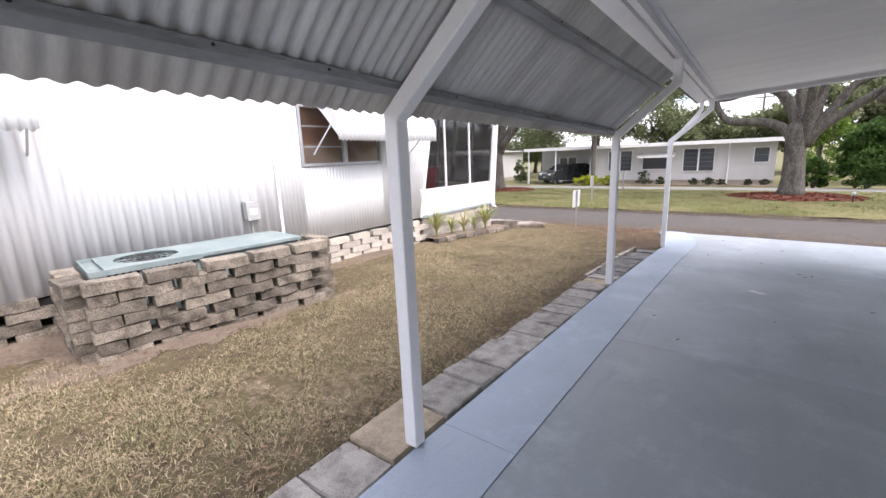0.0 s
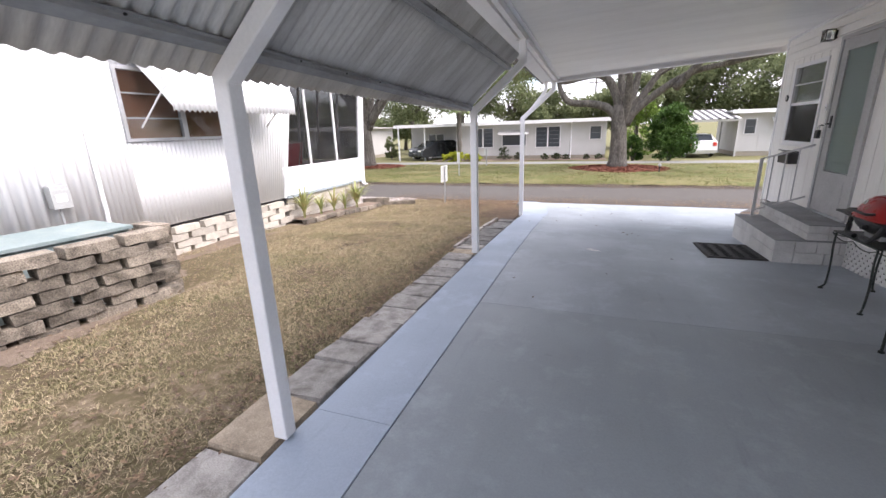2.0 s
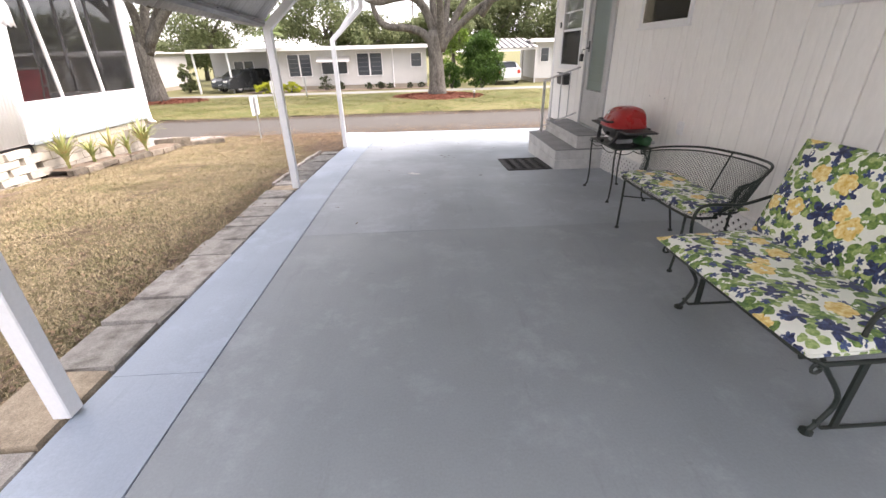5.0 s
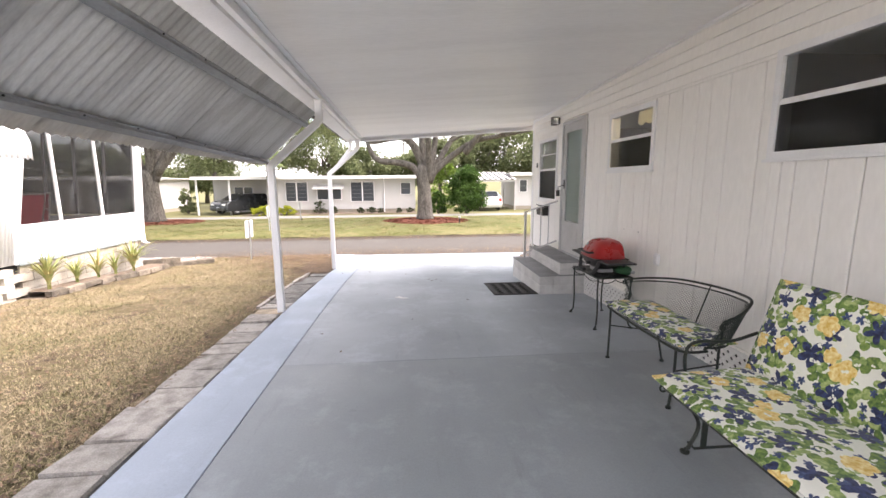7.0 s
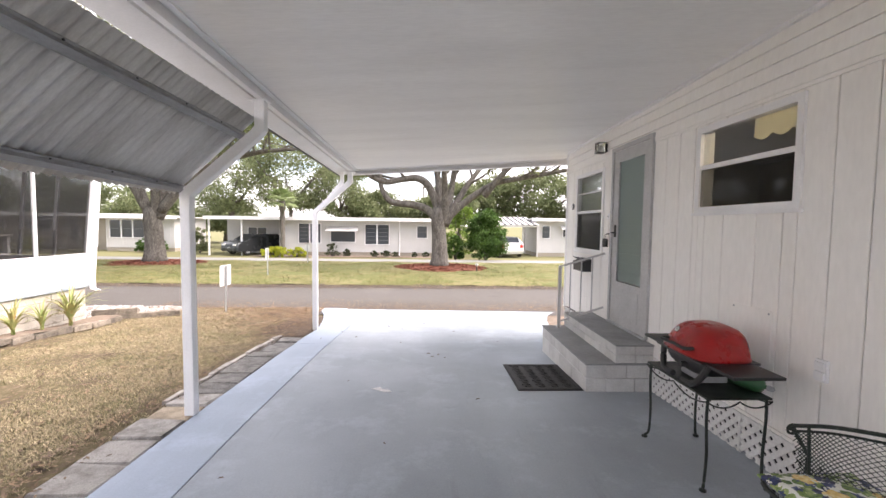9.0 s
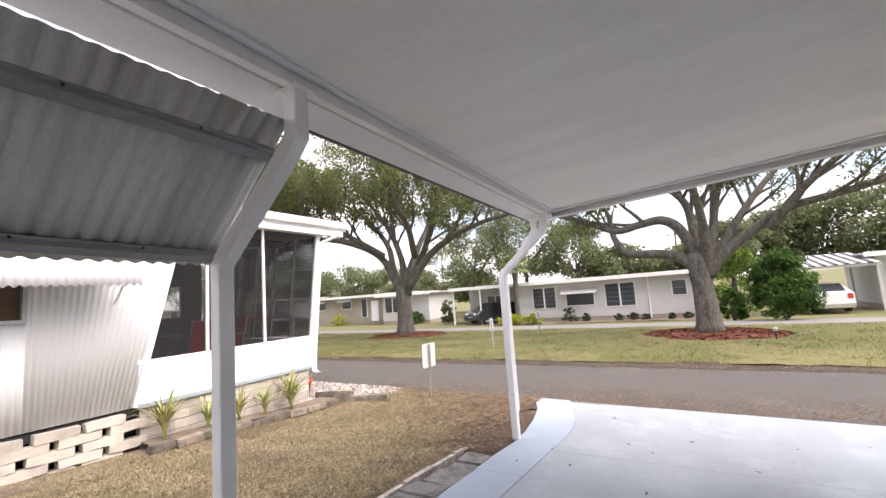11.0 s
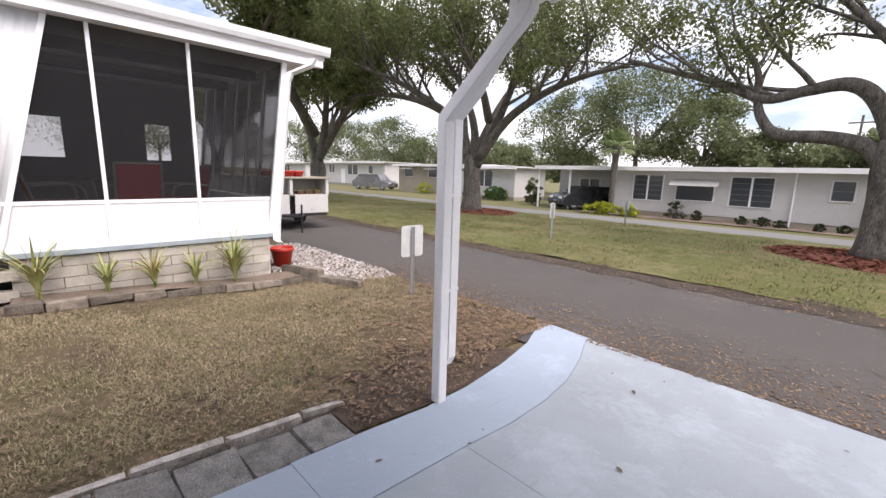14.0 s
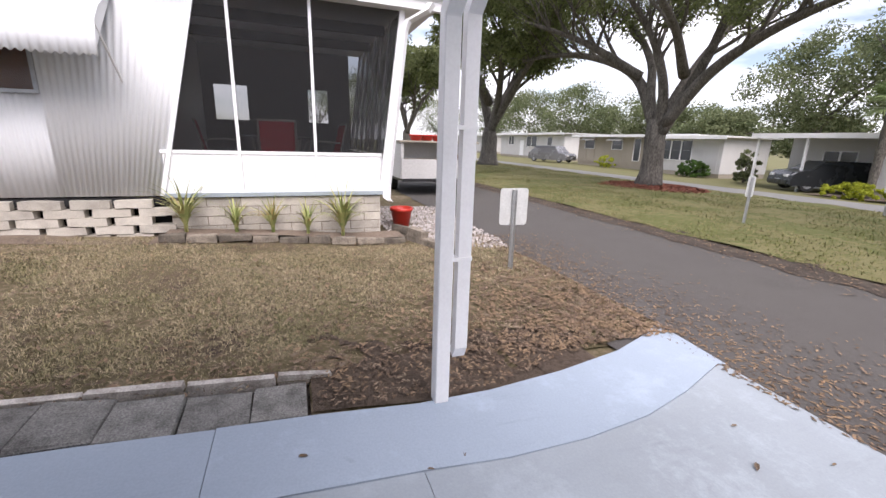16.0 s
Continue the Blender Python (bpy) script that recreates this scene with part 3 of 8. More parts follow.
def worn_block(dx, dy, dz, seed, chip=0.012):
    r = random.Random(seed)
    bm = BM()
    box(bm, -dx / 2, dx / 2, -dy / 2, dy / 2, 0, dz)
    bmesh.ops.bevel(bm, geom=list(bm.edges), offset=chip * 0.7, segments=1, affect="EDGES")
    for v in bm.verts:
        v.co += Vector((r.uniform(-1, 1), r.uniform(-1, 1), r.uniform(-1, 1))) * chip * 0.45
    return mesh_of(bm, STONE, False, "stone")


stones = [worn_block(1.0, 1.0, 0.09, k, 0.03) for k in range(5)]
STONE_D = surface("old_grey_paving_stone", (0.36, 0.345, 0.32), 0.95, dirt=(0.10, 0.092, 0.082), amount=0.85, big=9.0, fine=110, bump=0.8, vary=0.3, per_piece=0.3)
old_stones = []
for st in stones:
    st = st.copy()
    st.materials[0] = STONE_D
    old_stones.append(st)
y = -2.6
k = 0
while y < 7.85:
    ln = rng.choice((0.30, 0.42, 0.33, 0.40)) if y < 2.6 else rng.choice((0.29, 0.31, 0.30, 0.33))
    if 1.18 < y < 1.5:
        ln = 0.46
    ln = min(ln, 7.93 - y)
    wide = 0.345 if y < 6.9 else 0.30
    yc = y + ln / 2
    ob = new("paving_stone", stones[k % 5])
    if abs(yc - 1.4) < 0.3 or abs(yc - 5.05) < 0.2:
        ob.data = stones[k % 5].copy()
        ob.data.materials[0] = STONE_T
    elif y > 5.3:
        ob.data = old_stones[k % 5]
    ob.parent = edging
    lift = rng.uniform(-0.012, 0.008) + (0.02 if abs(yc - 2.2) < 0.5 else 0)
    ob.matrix_basis = pose(-1.375 - wide / 2 + 1.55 + rng.uniform(-0.012, 0.008), yc - 2.0, ground_z(yc) - 0.082 + lift, lie(yc) + rng.uniform(-0.9, 0.9), rng.uniform(-1.5, 1.0), rng.uniform(-1, 1)) @ Matrix.Diagonal((wide, ln - (rng.uniform(0.004, 0.013) if y < 5.3 else 0.002), 1, 1))
    y += ln
    k += 1
# a low white-capped border behind the last stones
PALE_EDGE = surface("flaking_white_edge", (0.66, 0.61, 0.56), 0.9, dirt=(0.20, 0.16, 0.13), amount=0.9, big=9.0, fine=90, bump=0.5, vary=0.2, per_piece=0.3)
pale_stones = []
for st in stones:
    st = st.copy()
    st.materials.clear()
    st.materials.append(PALE_EDGE)
    pale_stones.append(st)
y = 5.3
while y < 7.9:
    ln = rng.uniform(0.28, 0.45)
    ob = new("border_stone", pale_stones[k % 5])
    ob.parent = edging
    ob.matrix_basis = pose(-1.375 - 0.345 - 0.035 + 1.55 + rng.uniform(-0.01, 0.01), y + ln / 2 - 2.0, ground_z(y + ln / 2) - 0.056, lie(y + ln / 2) + rng.uniform(-0.5, 0.5), 0, rng.uniform(-0.7, 0.7)) @ Matrix.Diagonal((0.045, ln - 0.006, 0.9, 1))
    y += ln
    k += 1

# ---- neighbour's mobile home ----
NX = -5.51
hood = thing("neighbour_home", (NX, 2.0, 0.4), "white corrugated mobile home raised on a block skirting", "house")
HB = Vector((NX, 2.0, 0.4))


def hpart(name, bm, material, label="", smooth=False, parent=None):
    for v in bm.verts:
        v.co -= HB
    return part(name, bm, material, hood if parent is None else parent, label, smooth)


def front_y(z):
    return 6.42 + (z - 0.40) * 0.24


N_BOT, N_TOP = 0.37, 2.86
GREYWALL_D = surface("dark_beam_paint", (0.10, 0.095, 0.09), 0.8)
WIN = (3.75, 5.40, 1.50, 2.40)


def corr_wall(y0, y1, z0, z1, per, amp, slant=False, name="corrugated_wall"):
    n = max(4, int((y1 - y0) / per * 12))
    v, q = [], []
    for i in range(n + 1):
        for z in (z0, z1):
            y = y0 + (y1 - y0) * i / n
            if slant:
                y = y0 + (front_y(z) - y0) * i / n
            u = y0 + (y1 - y0) * i / n
            s = math.sin(math.tau * u / per)
            v.append((amp * (abs(s) ** 0.6) * (1 if s > 0 else -1), y - 2.0, z - 0.4))
    for i in range(n):
        a = i * 2
        q.append((a, a + 2, a + 3, a + 1))
    ob = new(name, raw_mesh(name, v, q, CORRW))
    ob.parent = hood
    md = ob.modifiers.new("thick", "SOLIDIFY")
    md.thickness = 0.02
    md.offset = -1
    return ob


corr_wall(-6.0, 3.30, N_BOT, N_TOP, 0.128, 0.014)
corr_wall(3.33, WIN[0], N_BOT, N_TOP, 0.064, 0.006)
corr_wall(WIN[0], WIN[1], N_BOT, WIN[2], 0.064, 0.006)
corr_wall(WIN[0], WIN[1], WIN[3], N_TOP, 0.064, 0.006)
corr_wall(WIN[1], front_y(1.6), N_BOT, N_TOP, 0.064, 0.006, True)
bm = BM()
box(bm, NX - 0.01, NX + 0.018, 3.295, 3.335, N_BOT, N_TOP, 0.004)
hpart("corner_trim", bm, WHITE)
# slab below the floor in near-black, the underside's shade as its colour
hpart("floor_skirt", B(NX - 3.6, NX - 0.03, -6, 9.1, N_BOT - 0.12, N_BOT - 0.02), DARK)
# shell of the closed part
bm = BM()
box(bm, NX - 3.6, NX - 3.5, -6, 6.4, N_BOT, N_TOP)
box(bm, NX - 3.5, NX - 0.05, 6.30, 6.40, N_BOT, N_TOP - 0.1)
box(bm, NX - 3.5, NX - 0.05, -6, -5.9, N_BOT, N_TOP)
hpart("inner_wall", bm, SIDING)
# roof with overhang and gutter
bm = BM()
box(bm, NX - 3.9, NX + 0.18, -6.2, 10.0, 2.90, 3.06, 0.01)
hpart("roof", bm, WHITE, "flat white metal roof with a gutter edge")
bm = BM()
prism(bm, [(NX + 0.182, 2.95), (NX + 0.25, 2.95), (NX + 0.275, 3.0), (NX + 0.285, 3.07), (NX + 0.272, 3.07), (NX + 0.255, 3.05), (NX + 0.182, 3.05)], 16.25, Matrix(((1, 0, 0, 0), (0, 0, 1, -6.2), (0, 1, 0, 0), (0, 0, 0, 1))))
hpart("gutter", bm, WHITE)
hpart("fascia_board", B(NX + 0.10, NX + 0.178, -6.2, 9.98, 2.80, 2.898, bevel=0.006), WHITE)
for xx in (NX - 0.95, NX - 2.2):
    hpart("ceiling_beam", B(xx, xx + 0.09, 6.42, 9.4, 2.66, 2.798), GREYWALL_D)
bm = BM()
box(bm, NX - 3.6, NX + 0.1, 6.42, 9.5, 2.80, 2.895)
hpart("room_ceiling", bm, CEIL)
# window with brown pulled-down shades
SHADE = surface("brown_shade_cloth", (0.24, 0.11, 0.06), 0.8, dirt=(0.15, 0.07, 0.04), amount=0.5, big=4, fine=90)
win = thing("window", (0, 0, 0))
win.name = "window"
win.parent = hood
win.matrix_basis = pose(0, 0, 0)
bm = BM()
for a, b, c, d in ((WIN[0], WIN[1], WIN[2], WIN[2] + 0.04), (WIN[0], WIN[1], WIN[3] - 0.04, WIN[3]), (WIN[0], WIN[0] + 0.04, WIN[2] + 0.04, WIN[3] - 0.04), (WIN[1] - 0.04, WIN[1], WIN[2] + 0.04, WIN[3] - 0.04), (4.55, 4.62, WIN[2] + 0.04, WIN[3] - 0.04)):
    box(bm, NX - 0.03, NX + 0.03, a, b, c, d)
hpart("window_frame", bm, ALU, parent=win)
bm = BM()
for zz in (1.78, 2.08):
    box(bm, NX - 0.01, NX + 0.012, WIN[0] + 0.04, 4.55, zz, zz + 0.018)
hpart("sash_bar", bm, ALU, parent=win)
hpart("pane", B(NX - 0.012, NX - 0.006, WIN[0] + 0.04, WIN[1] - 0.04, WIN[2] + 0.04, WIN[3] - 0.04), GLASS, parent=win)
hpart("shade", B(NX - 0.06, NX - 0.05, WIN[0] + 0.04, WIN[1] - 0.04, WIN[2] + 0.04, WIN[3] - 0.04), SHADE, parent=win)
# metal window awning with scalloped drop


def window_awning(y0, y1, ztop, out, drop, name="window_awning"):
    ob = new(name)
    ob.parent = hood
    n = int((y1 - y0) / 0.075 * 8)
    v, q = [], []
    prof = [(0.0, 0.0), (0.35, -0.10), (0.7, -0.28), (0.93, -0.50), (1.0, -0.68), (1.0, -1.0)]
    for i in range(n + 1):
        y = y0 + (y1 - y0) * i / n
        s = 0.006 * math.sin(math.tau * y / 0.075)
        for a, b in prof:
            sc = 0.012 * math.cos(math.tau * y / 0.075) if b == -1.0 else 0
            v.append((a * out + s * 0.5, y - 2.0, ztop + b * drop + s - 0.4 + sc))
    k = len(prof)
    for i in range(n):
        for j in range(k - 1):
            a = i * k + j
            q.append((a, a + k, a + k + 1, a + 1))
    sh = new("awning_sheet", raw_mesh("awning_sheet", v, q, CORRW, True))
    sh.parent = ob
    md = sh.modifiers.new("thick", "SOLIDIFY")
    md.thickness = 0.003
    for yy in (y0 + 0.02, y1 - 0.02):
        bm = BM()
        prism(bm, [(0.0, 0.0), (0.35 * out, -0.11 * drop), (0.7 * out, -0.3 * drop), (0.93 * out, -0.52 * drop), (0.99 * out, -0.7 * drop), (0.99 * out, -0.95 * drop), (0.6 * out, -0.55 * drop)], 0.004, Matrix.Translation((0, yy - 2.0, ztop - 0.4)) @ pose(0, 0, 0, 90, 0, 0))
        part("awning_cheek", bm, CORRW, ob)
        bm = BM()
        tube(bm, [(0.02, yy - 2.0, ztop - 0.4 - 1.25 * drop), (0.9 * out, yy - 2.0, ztop - 0.4 - 0.55 * drop)], 0.012, 6)
        part("awning_arm", bm, WHITE, ob)
    return ob


window_awning(3.95, 6.2, 2.56, 0.66, 0.71)
window_awning(-1.8, 0.84, 2.60, 0.66, 0.70)

# screened room at the road end
room = new("screen_room")
room.parent = hood


def rpart(name, bm, material, label=""):
    for v in bm.verts:
        v.co -= HB
    return part(name, bm, material, room, label)


KNEE, SILLZ, HEAD = 0.91, 0.40, 2.80


def lean_bar(bm, y0, y1, z0, z1, w, x=NX, d=0.05):
    strip(bm, [(x, y0, z0), (x, y1, z1)], d, w, Vector((1, 0, 0)))
    return bm


rpart("kneewall_panel", B(NX - 0.04, NX, 6.46, 7.30, SILLZ, KNEE - 0.02), WHITE)
rpart("kneewall_panel", B(NX - 0.04, NX, 7.34, 8.24, SILLZ, KNEE - 0.02), WHITE)
rpart("kneewall_panel", B(NX - 0.04, NX, 8.28, 9.14, SILLZ, KNEE - 0.02), WHITE)
rpart("rail", B(NX - 0.045, NX + 0.012, 6.44, 9.16, KNEE - 0.02, KNEE + 0.02), WHITE)
rpart("mullion", lean_bar(BM(), 7.32, 7.32, SILLZ, HEAD, 0.036), WHITE)
rpart("mullion", lean_bar(BM(), 8.26, 8.26, SILLZ, HEAD, 0.036), WHITE)
rpart("corner_post", lean_bar(BM(), 9.16, 9.46, SILLZ, HEAD, 0.07, NX, 0.08), WHITE)
rpart("slanted_edge_trim", lean_bar(BM(), front_y(N_BOT), front_y(HEAD), N_BOT, HEAD, 0.05, NX + 0.005, 0.05), WHITE)
bm = BM()
prism(bm, [(6.46, KNEE + 0.02), (9.20, KNEE + 0.02), (9.44, HEAD), (7.0, HEAD)], 0.002, Matrix(((0, 0, 1, NX - 0.01), (1, 0, 0, 0), (0, 1, 0, 0), (0, 0, 0, 1))))
rpart("insect_screen", bm, SCREEN, "dark insect screen")
rpart("sill_beam", B(NX - 0.03, NX + 0.045, 6.44, 9.2, 0.345, 0.40, bevel=0.006), surface("blue_grey_sill", (0.33, 0.38, 0.41), 0.5), "blue-grey sill")
# front of the room towards the road
rpart("kneewall_panel", B(NX - 3.6, NX - 0.05, 9.14, 9.18, SILLZ, KNEE - 0.02), WHITE)
for k in range(1, 7):
    bm = BM()
    strip(bm, [(NX - 0.58 * k, 9.16, SILLZ), (NX - 0.58 * k, 9.44, HEAD)], 0.045, 0.05, Vector((1, 0, 0)))
    rpart("front_mullion", bm, WHITE)
bm = BM()
prism(bm, [(-3.6, 0), (-0.05, 0), (-0.05, HEAD - KNEE), (-3.6, HEAD - KNEE)], 0.002, Matrix.Translation((NX, 9.19, KNEE)) @ pose(0, 0, 0, 90 - 7.5, 0, 0))
rpart("insect_screen", bm, SCREEN, "dark insect screen")
GREYWALL = surface("grey_room_wall", (0.30, 0.30, 0.30), 0.7, amount=0.3)
rpart("room_floor", B(NX - 3.6, NX - 0.05, 6.41, 9.13, 0.36, 0.40), surface("grey_room_floor", (0.30, 0.30, 0.30), 0.7))
bm = BM()
box(bm, NX - 3.62, NX - 3.55, 6.4, 9.2, 0.40, 1.42)
box(bm, NX - 3.62, NX - 3.55, 6.4, 9.2, 2.08, 2.80)
for y0, y1 in ((6.4, 6.6), (7.2, 8.35), (8.75, 9.2)):
    box(bm, NX - 3.62, NX - 3.55, y0, y1, 1.42, 2.08)
rpart("room_far_wall", bm, GREYWALL)
# downspout at the corner
bm = BM()
strip(bm, [(NX + 0.21, 9.80, 2.87), (NX + 0.20, 9.74, 2.78), (NX + 0.06, 9.52, 2.66), (NX + 0.05, 9.48, 2.55), (NX + 0.05, 9.24, 0.50), (NX + 0.07, 9.22, 0.30), (NX + 0.13, 9.25, 0.26)], 0.08, 0.075, Vector((0.7, 0.7, 0)).normalized())
rpart("downspout", bm, WHITE, "white corner downspout")
hood.location.z -= 0.035

# ---- siding boards, trim and laps on our wall ----
rng = random.Random(21)
y = Y_BACK
widths = (0.205, 0.205, 0.10, 0.205, 0.31, 0.205, 0.15, 0.205)
k = 0
board_cache = {}


def board_mesh(dy, dz):
    key = (round(dy, 3), round(dz, 3))
    if key not in board_cache:
        bm = BM()
        box(bm, -0.014, 0, 0, key[0], 0, key[1])
        bmesh.ops.bevel(bm, geom=[e for e in bm.edges if abs(e.verts[0].co.x + 0.014) < 1e-4 and abs(e.verts[1].co.x + 0.014) < 1e-4], offset=0.004, segments=1, affect="EDGES")
        board_cache[key] = mesh_of(bm, SIDING, False, "siding_board")
    return board_cache[key]


while y < Y_END - 0.02:
    w = min(widths[k % len(widths)], Y_END - y)
    for a, b, lo, hi in wall_cells(y + 0.003, y + w - 0.003, SILL, TRIM_Z - 0.012, OPEN):
        if b - a < 0.01 or hi - lo < 0.01 or a < y or b > y + w:
            continue
        ob = new("siding_board", board_mesh(b - a, hi - lo))
        ob.parent = wall
        ob.location = (WX + 0.0135, a, lo)
    y += w
    k += 1
# horizontal laps above the trim
for i in range(5):
    z0 = TRIM_Z + 0.012 + i * 0.098
    bm = BM()
    prism(bm, [(WX + 0.014, z0), (WX - 0.012, z0), (WX + 0.002, z0 + 0.096), (WX + 0.014, z0 + 0.096)], Y_END - Y_BACK, Matrix(((1, 0, 0, 0), (0, 0, 1, Y_BACK), (0, 1, 0, 0), (0, 0, 0, 1))))
    # the door head and first window reach above the trim
    part("lap_board", bm, SIDING, wall)
bm = BM()
for a, b in ((Y_BACK, 5.72), (6.62, Y_END)):
    box(bm, WX - 0.008, WX + 0.014, a, b, TRIM_Z - 0.012, TRIM_Z + 0.01)
part("trim_strip", bm, SIDING, wall)
part("corner_trim", B(WX - 0.012, WX + 0.11, Y_END, Y_END + 0.045, SILL - 0.02, WALL_TOP, bevel=0.004), WHITE, wall)
part("bottom_trim", B(WX - 0.006, WX + 0.05, Y_BACK, 5.70, SILL - 0.022, SILL - 0.001), SIDING, wall)

# rooms behind the windows
ROOMW = surface("cream_room_wall", (0.42, 0.39, 0.34), 0.8, amount=0.3)
bm = BM()
box(bm, WX + 3.0, WX + 3.1, Y_BACK, Y_END, 0.2, 2.7)
box(bm, WX + 0.11, WX + 3.0, Y_BACK - 0.1, Y_BACK, 0.2, 2.7)
box(bm, WX + 0.11, WX + 3.1, Y_END - 0.06, Y_END + 0.04, -0.2, 2.7)
box(bm, WX + 0.11, WX + 3.0, 3.3, 3.38, 0.3, 2.45)
tagged(part("wall_inner", bm, ROOMW), "cream inner walls of the home", "wall", kind="structure")
tagged(part("floor_inner", B(WX + 0.11, WX + 3.0, Y_BACK, Y_END - 0.06, 0.20, 0.28), surface("brown_carpet", (0.14, 0.11, 0.08), 0.95)), "brown carpet floor inside the home", "floor", kind="structure")
bm = BM()
box(bm, WX + 0.11, WX + 3.0, Y_BACK, Y_END - 0.06, 2.46, 2.52)
box(bm, WX + 0.3, WX + 3.3, Y_BACK, 8.3, 2.84, 2.90)
tagged(part("ceiling_inner", bm, CEIL), "white ceiling inside the home", "ceiling", kind="structure")


def sash_window(name, o, mid, label, rows=()):
    y0, y1, z0, z1 = o
    ob = thing(name, (WX, y0, z0), label, "window", kind="structure")
    w, h = y1 - y0, z1 - z0
    bm = BM()
    f = 0.042
    for a, b, c, d in ((-0.025, w + 0.025, -0.025, f - 0.02), (-0.025, w + 0.025, h - f + 0.02, h + 0.025), (-0.025, f - 0.02, f - 0.02, h - f + 0.02), (w - f + 0.02, w + 0.025, f - 0.02, h - f + 0.02)):
        box(bm, -0.018, 0.05, a, b, c, d)
    part("window_frame", bm, WHITE, ob)
    part("window_sill", B(-0.035, 0.0, -0.04, w + 0.04, -0.045, -0.025, bevel=0.003), WHITE, ob)
    part("meeting_rail", B(-0.008, 0.035, f - 0.02, w - f + 0.02, mid - 0.018, mid + 0.018, bevel=0.003), WHITE, ob)
    for zz in rows:
        part("glazing_bar", B(0.0, 0.02, f - 0.02, w - f + 0.02, zz - 0.008, zz + 0.008), WHITE, ob)
    part("pane", B(0.012, 0.016, f - 0.02, w - f + 0.02, mid + 0.018, h - f + 0.02), GLASS, ob)
    part("pane", B(0.022, 0.026, f - 0.02, w - f + 0.02, f - 0.02, mid - 0.018), GLASS, ob)
    part("half_screen", B(-0.004, -0.002, f - 0.02, w - f + 0.02, f - 0.02, mid - 0.018), SCREEN, ob, "dark half screen")
    for c in ob.children:
        if c.name.startswith("pane"):
            c.visible_shadow = False
    return ob


sash_window("window_1", OPEN[0], 0.34, "white framed sash window with a dark screen")
sash_window("window_2", OPEN[1], 0.33, "white framed sash window showing a lit room")
sash_window("window_3", OPEN[3], 0.52, "tall white framed window with closed blinds", (0.78,))
# scalloped valance and ceiling light behind window 2
FABRIC = surface("cream_valance_cloth", (0.85, 0.81, 0.66), 0.9)
ft = FABRIC.node_tree
f_tr = ft.nodes.new("ShaderNodeBsdfTranslucent")
f_tr.inputs["Color"].default_value = (0.85, 0.82, 0.68, 1)
f_mx = ft.nodes.new("ShaderNodeMixShader")
f_mx.inputs[0].default_value = 0.6
link(ft, ft.nodes["Principled BSDF"].outputs[0], f_mx.inputs[1])
link(ft, f_tr.outputs[0], f_mx.inputs[2])
link(ft, f_mx.outputs[0], ft.nodes["Material Output"].inputs["Surface"])
bm = BM()
pts = [(0, 0.0)]
for i in range(0, 61):
    u = i / 60
    pts.append((u * 0.46, -0.13 - 0.03 * abs(math.sin(u * math.pi * 3))))
pts.append((0.46, 0.0))
prism(bm, pts, 0.004, Matrix(((0, 0, 1, 0), (1, 0, 0, 0), (0, 1, 0, 0), (0, 0, 0, 1))))
solo("window_valance", bm, FABRIC, "cream scalloped valance hanging inside the window", "valance", at=pose(WX + 0.09, 4.16, 2.22))
LAMPGLOW, lt, lp = nodes_of("lit_lamp_glass")
lp.inputs["Emission Color"].default_value = (1.0, 0.88, 0.62, 1)
lp.inputs["Emission Strength"].default_value = 5.5
cl = thing("ceiling_light", (WX + 0.62, 4.45, 2.39), "lit round glass ceiling light inside the home", "lamp")
bm = BM()
lathe(bm, [(0.05, 0.0), (0.15, 0.02), (0.17, 0.05), (0.16, 0.065)], 24)
part("bowl", bm, LAMPGLOW, cl, smooth=True)
bm = BM()
lathe(bm, [(0.06, 0.066), (0.06, 0.069)], 16)
part("mount", bm, WHITE, cl)
# closed blinds in window 3
bl = thing("window_blind", (WX + 0.06, 6.90, 1.16), "pale closed venetian blind", "blind")
BLIND = surface("blind_slat", (0.50, 0.52, 0.50), 0.6)
for i in range(24):
    bm = BM()
    slab(bm, (0.003, 0.86, 0.046), pose(0, 0.43, 0.02 + i * 0.042, 0, 14, 0))
    part("slat", bm, BLIND, bl)

# ---- storm door ----
GREYM = surface("grey_door_metal", (0.50, 0.50, 0.505), 0.5, 0.2, amount=0.3, big=3, bump=0.04)
FROST = glass("frosted_door_glass", (0.23, 0.31, 0.30), 0.3)
FROST.node_tree.nodes["Principled BSDF"].inputs["Transmission Weight"].default_value = 0.35
dy0, dy1, dz0, dz1 = OPEN[2]
door = thing("door_1", (WX, dy0, dz0), "closed grey metal storm door with slatted frosted glass", "door", kind="structure")
w, h = dy1 - dy0, dz1 - dz0
bm = BM()
for a, b, c, d in ((-0.045, 0.0, 0.0, h + 0.045), (w, w + 0.045, 0.0, h + 0.045), (0.0, w, h, h + 0.045)):
    box(bm, -0.028, 0.06, a, b, c, d, 0.003)
part("door_frame", bm, GREYM, door)
leaf = new("door_leaf", mesh_of(box(box(box(box(BM(), -0.012, 0.022, 0.004, 0.125, 0.0, h - 0.004), -0.012, 0.022, w - 0.125, w - 0.004, 0.0, h - 0.004), -0.012, 0.022, 0.125, w - 0.125, h - 0.13, h - 0.004), -0.012, 0.022, 0.125, w - 0.125, 0.0, 0.48), GREYM))
leaf.parent = door
for i in range(13):
    bm = BM()
    slab(bm, (0.006, w - 0.25, 0.108), pose(0.008, w / 2, 0.54 + i * 0.103, 0, -4, 0))
    part("glass_slat", bm, FROST, leaf)
part("kick_rib", B(-0.016, -0.012, 0.16, w - 0.16, 0.08, 0.40, bevel=0.002), GREYM, leaf)
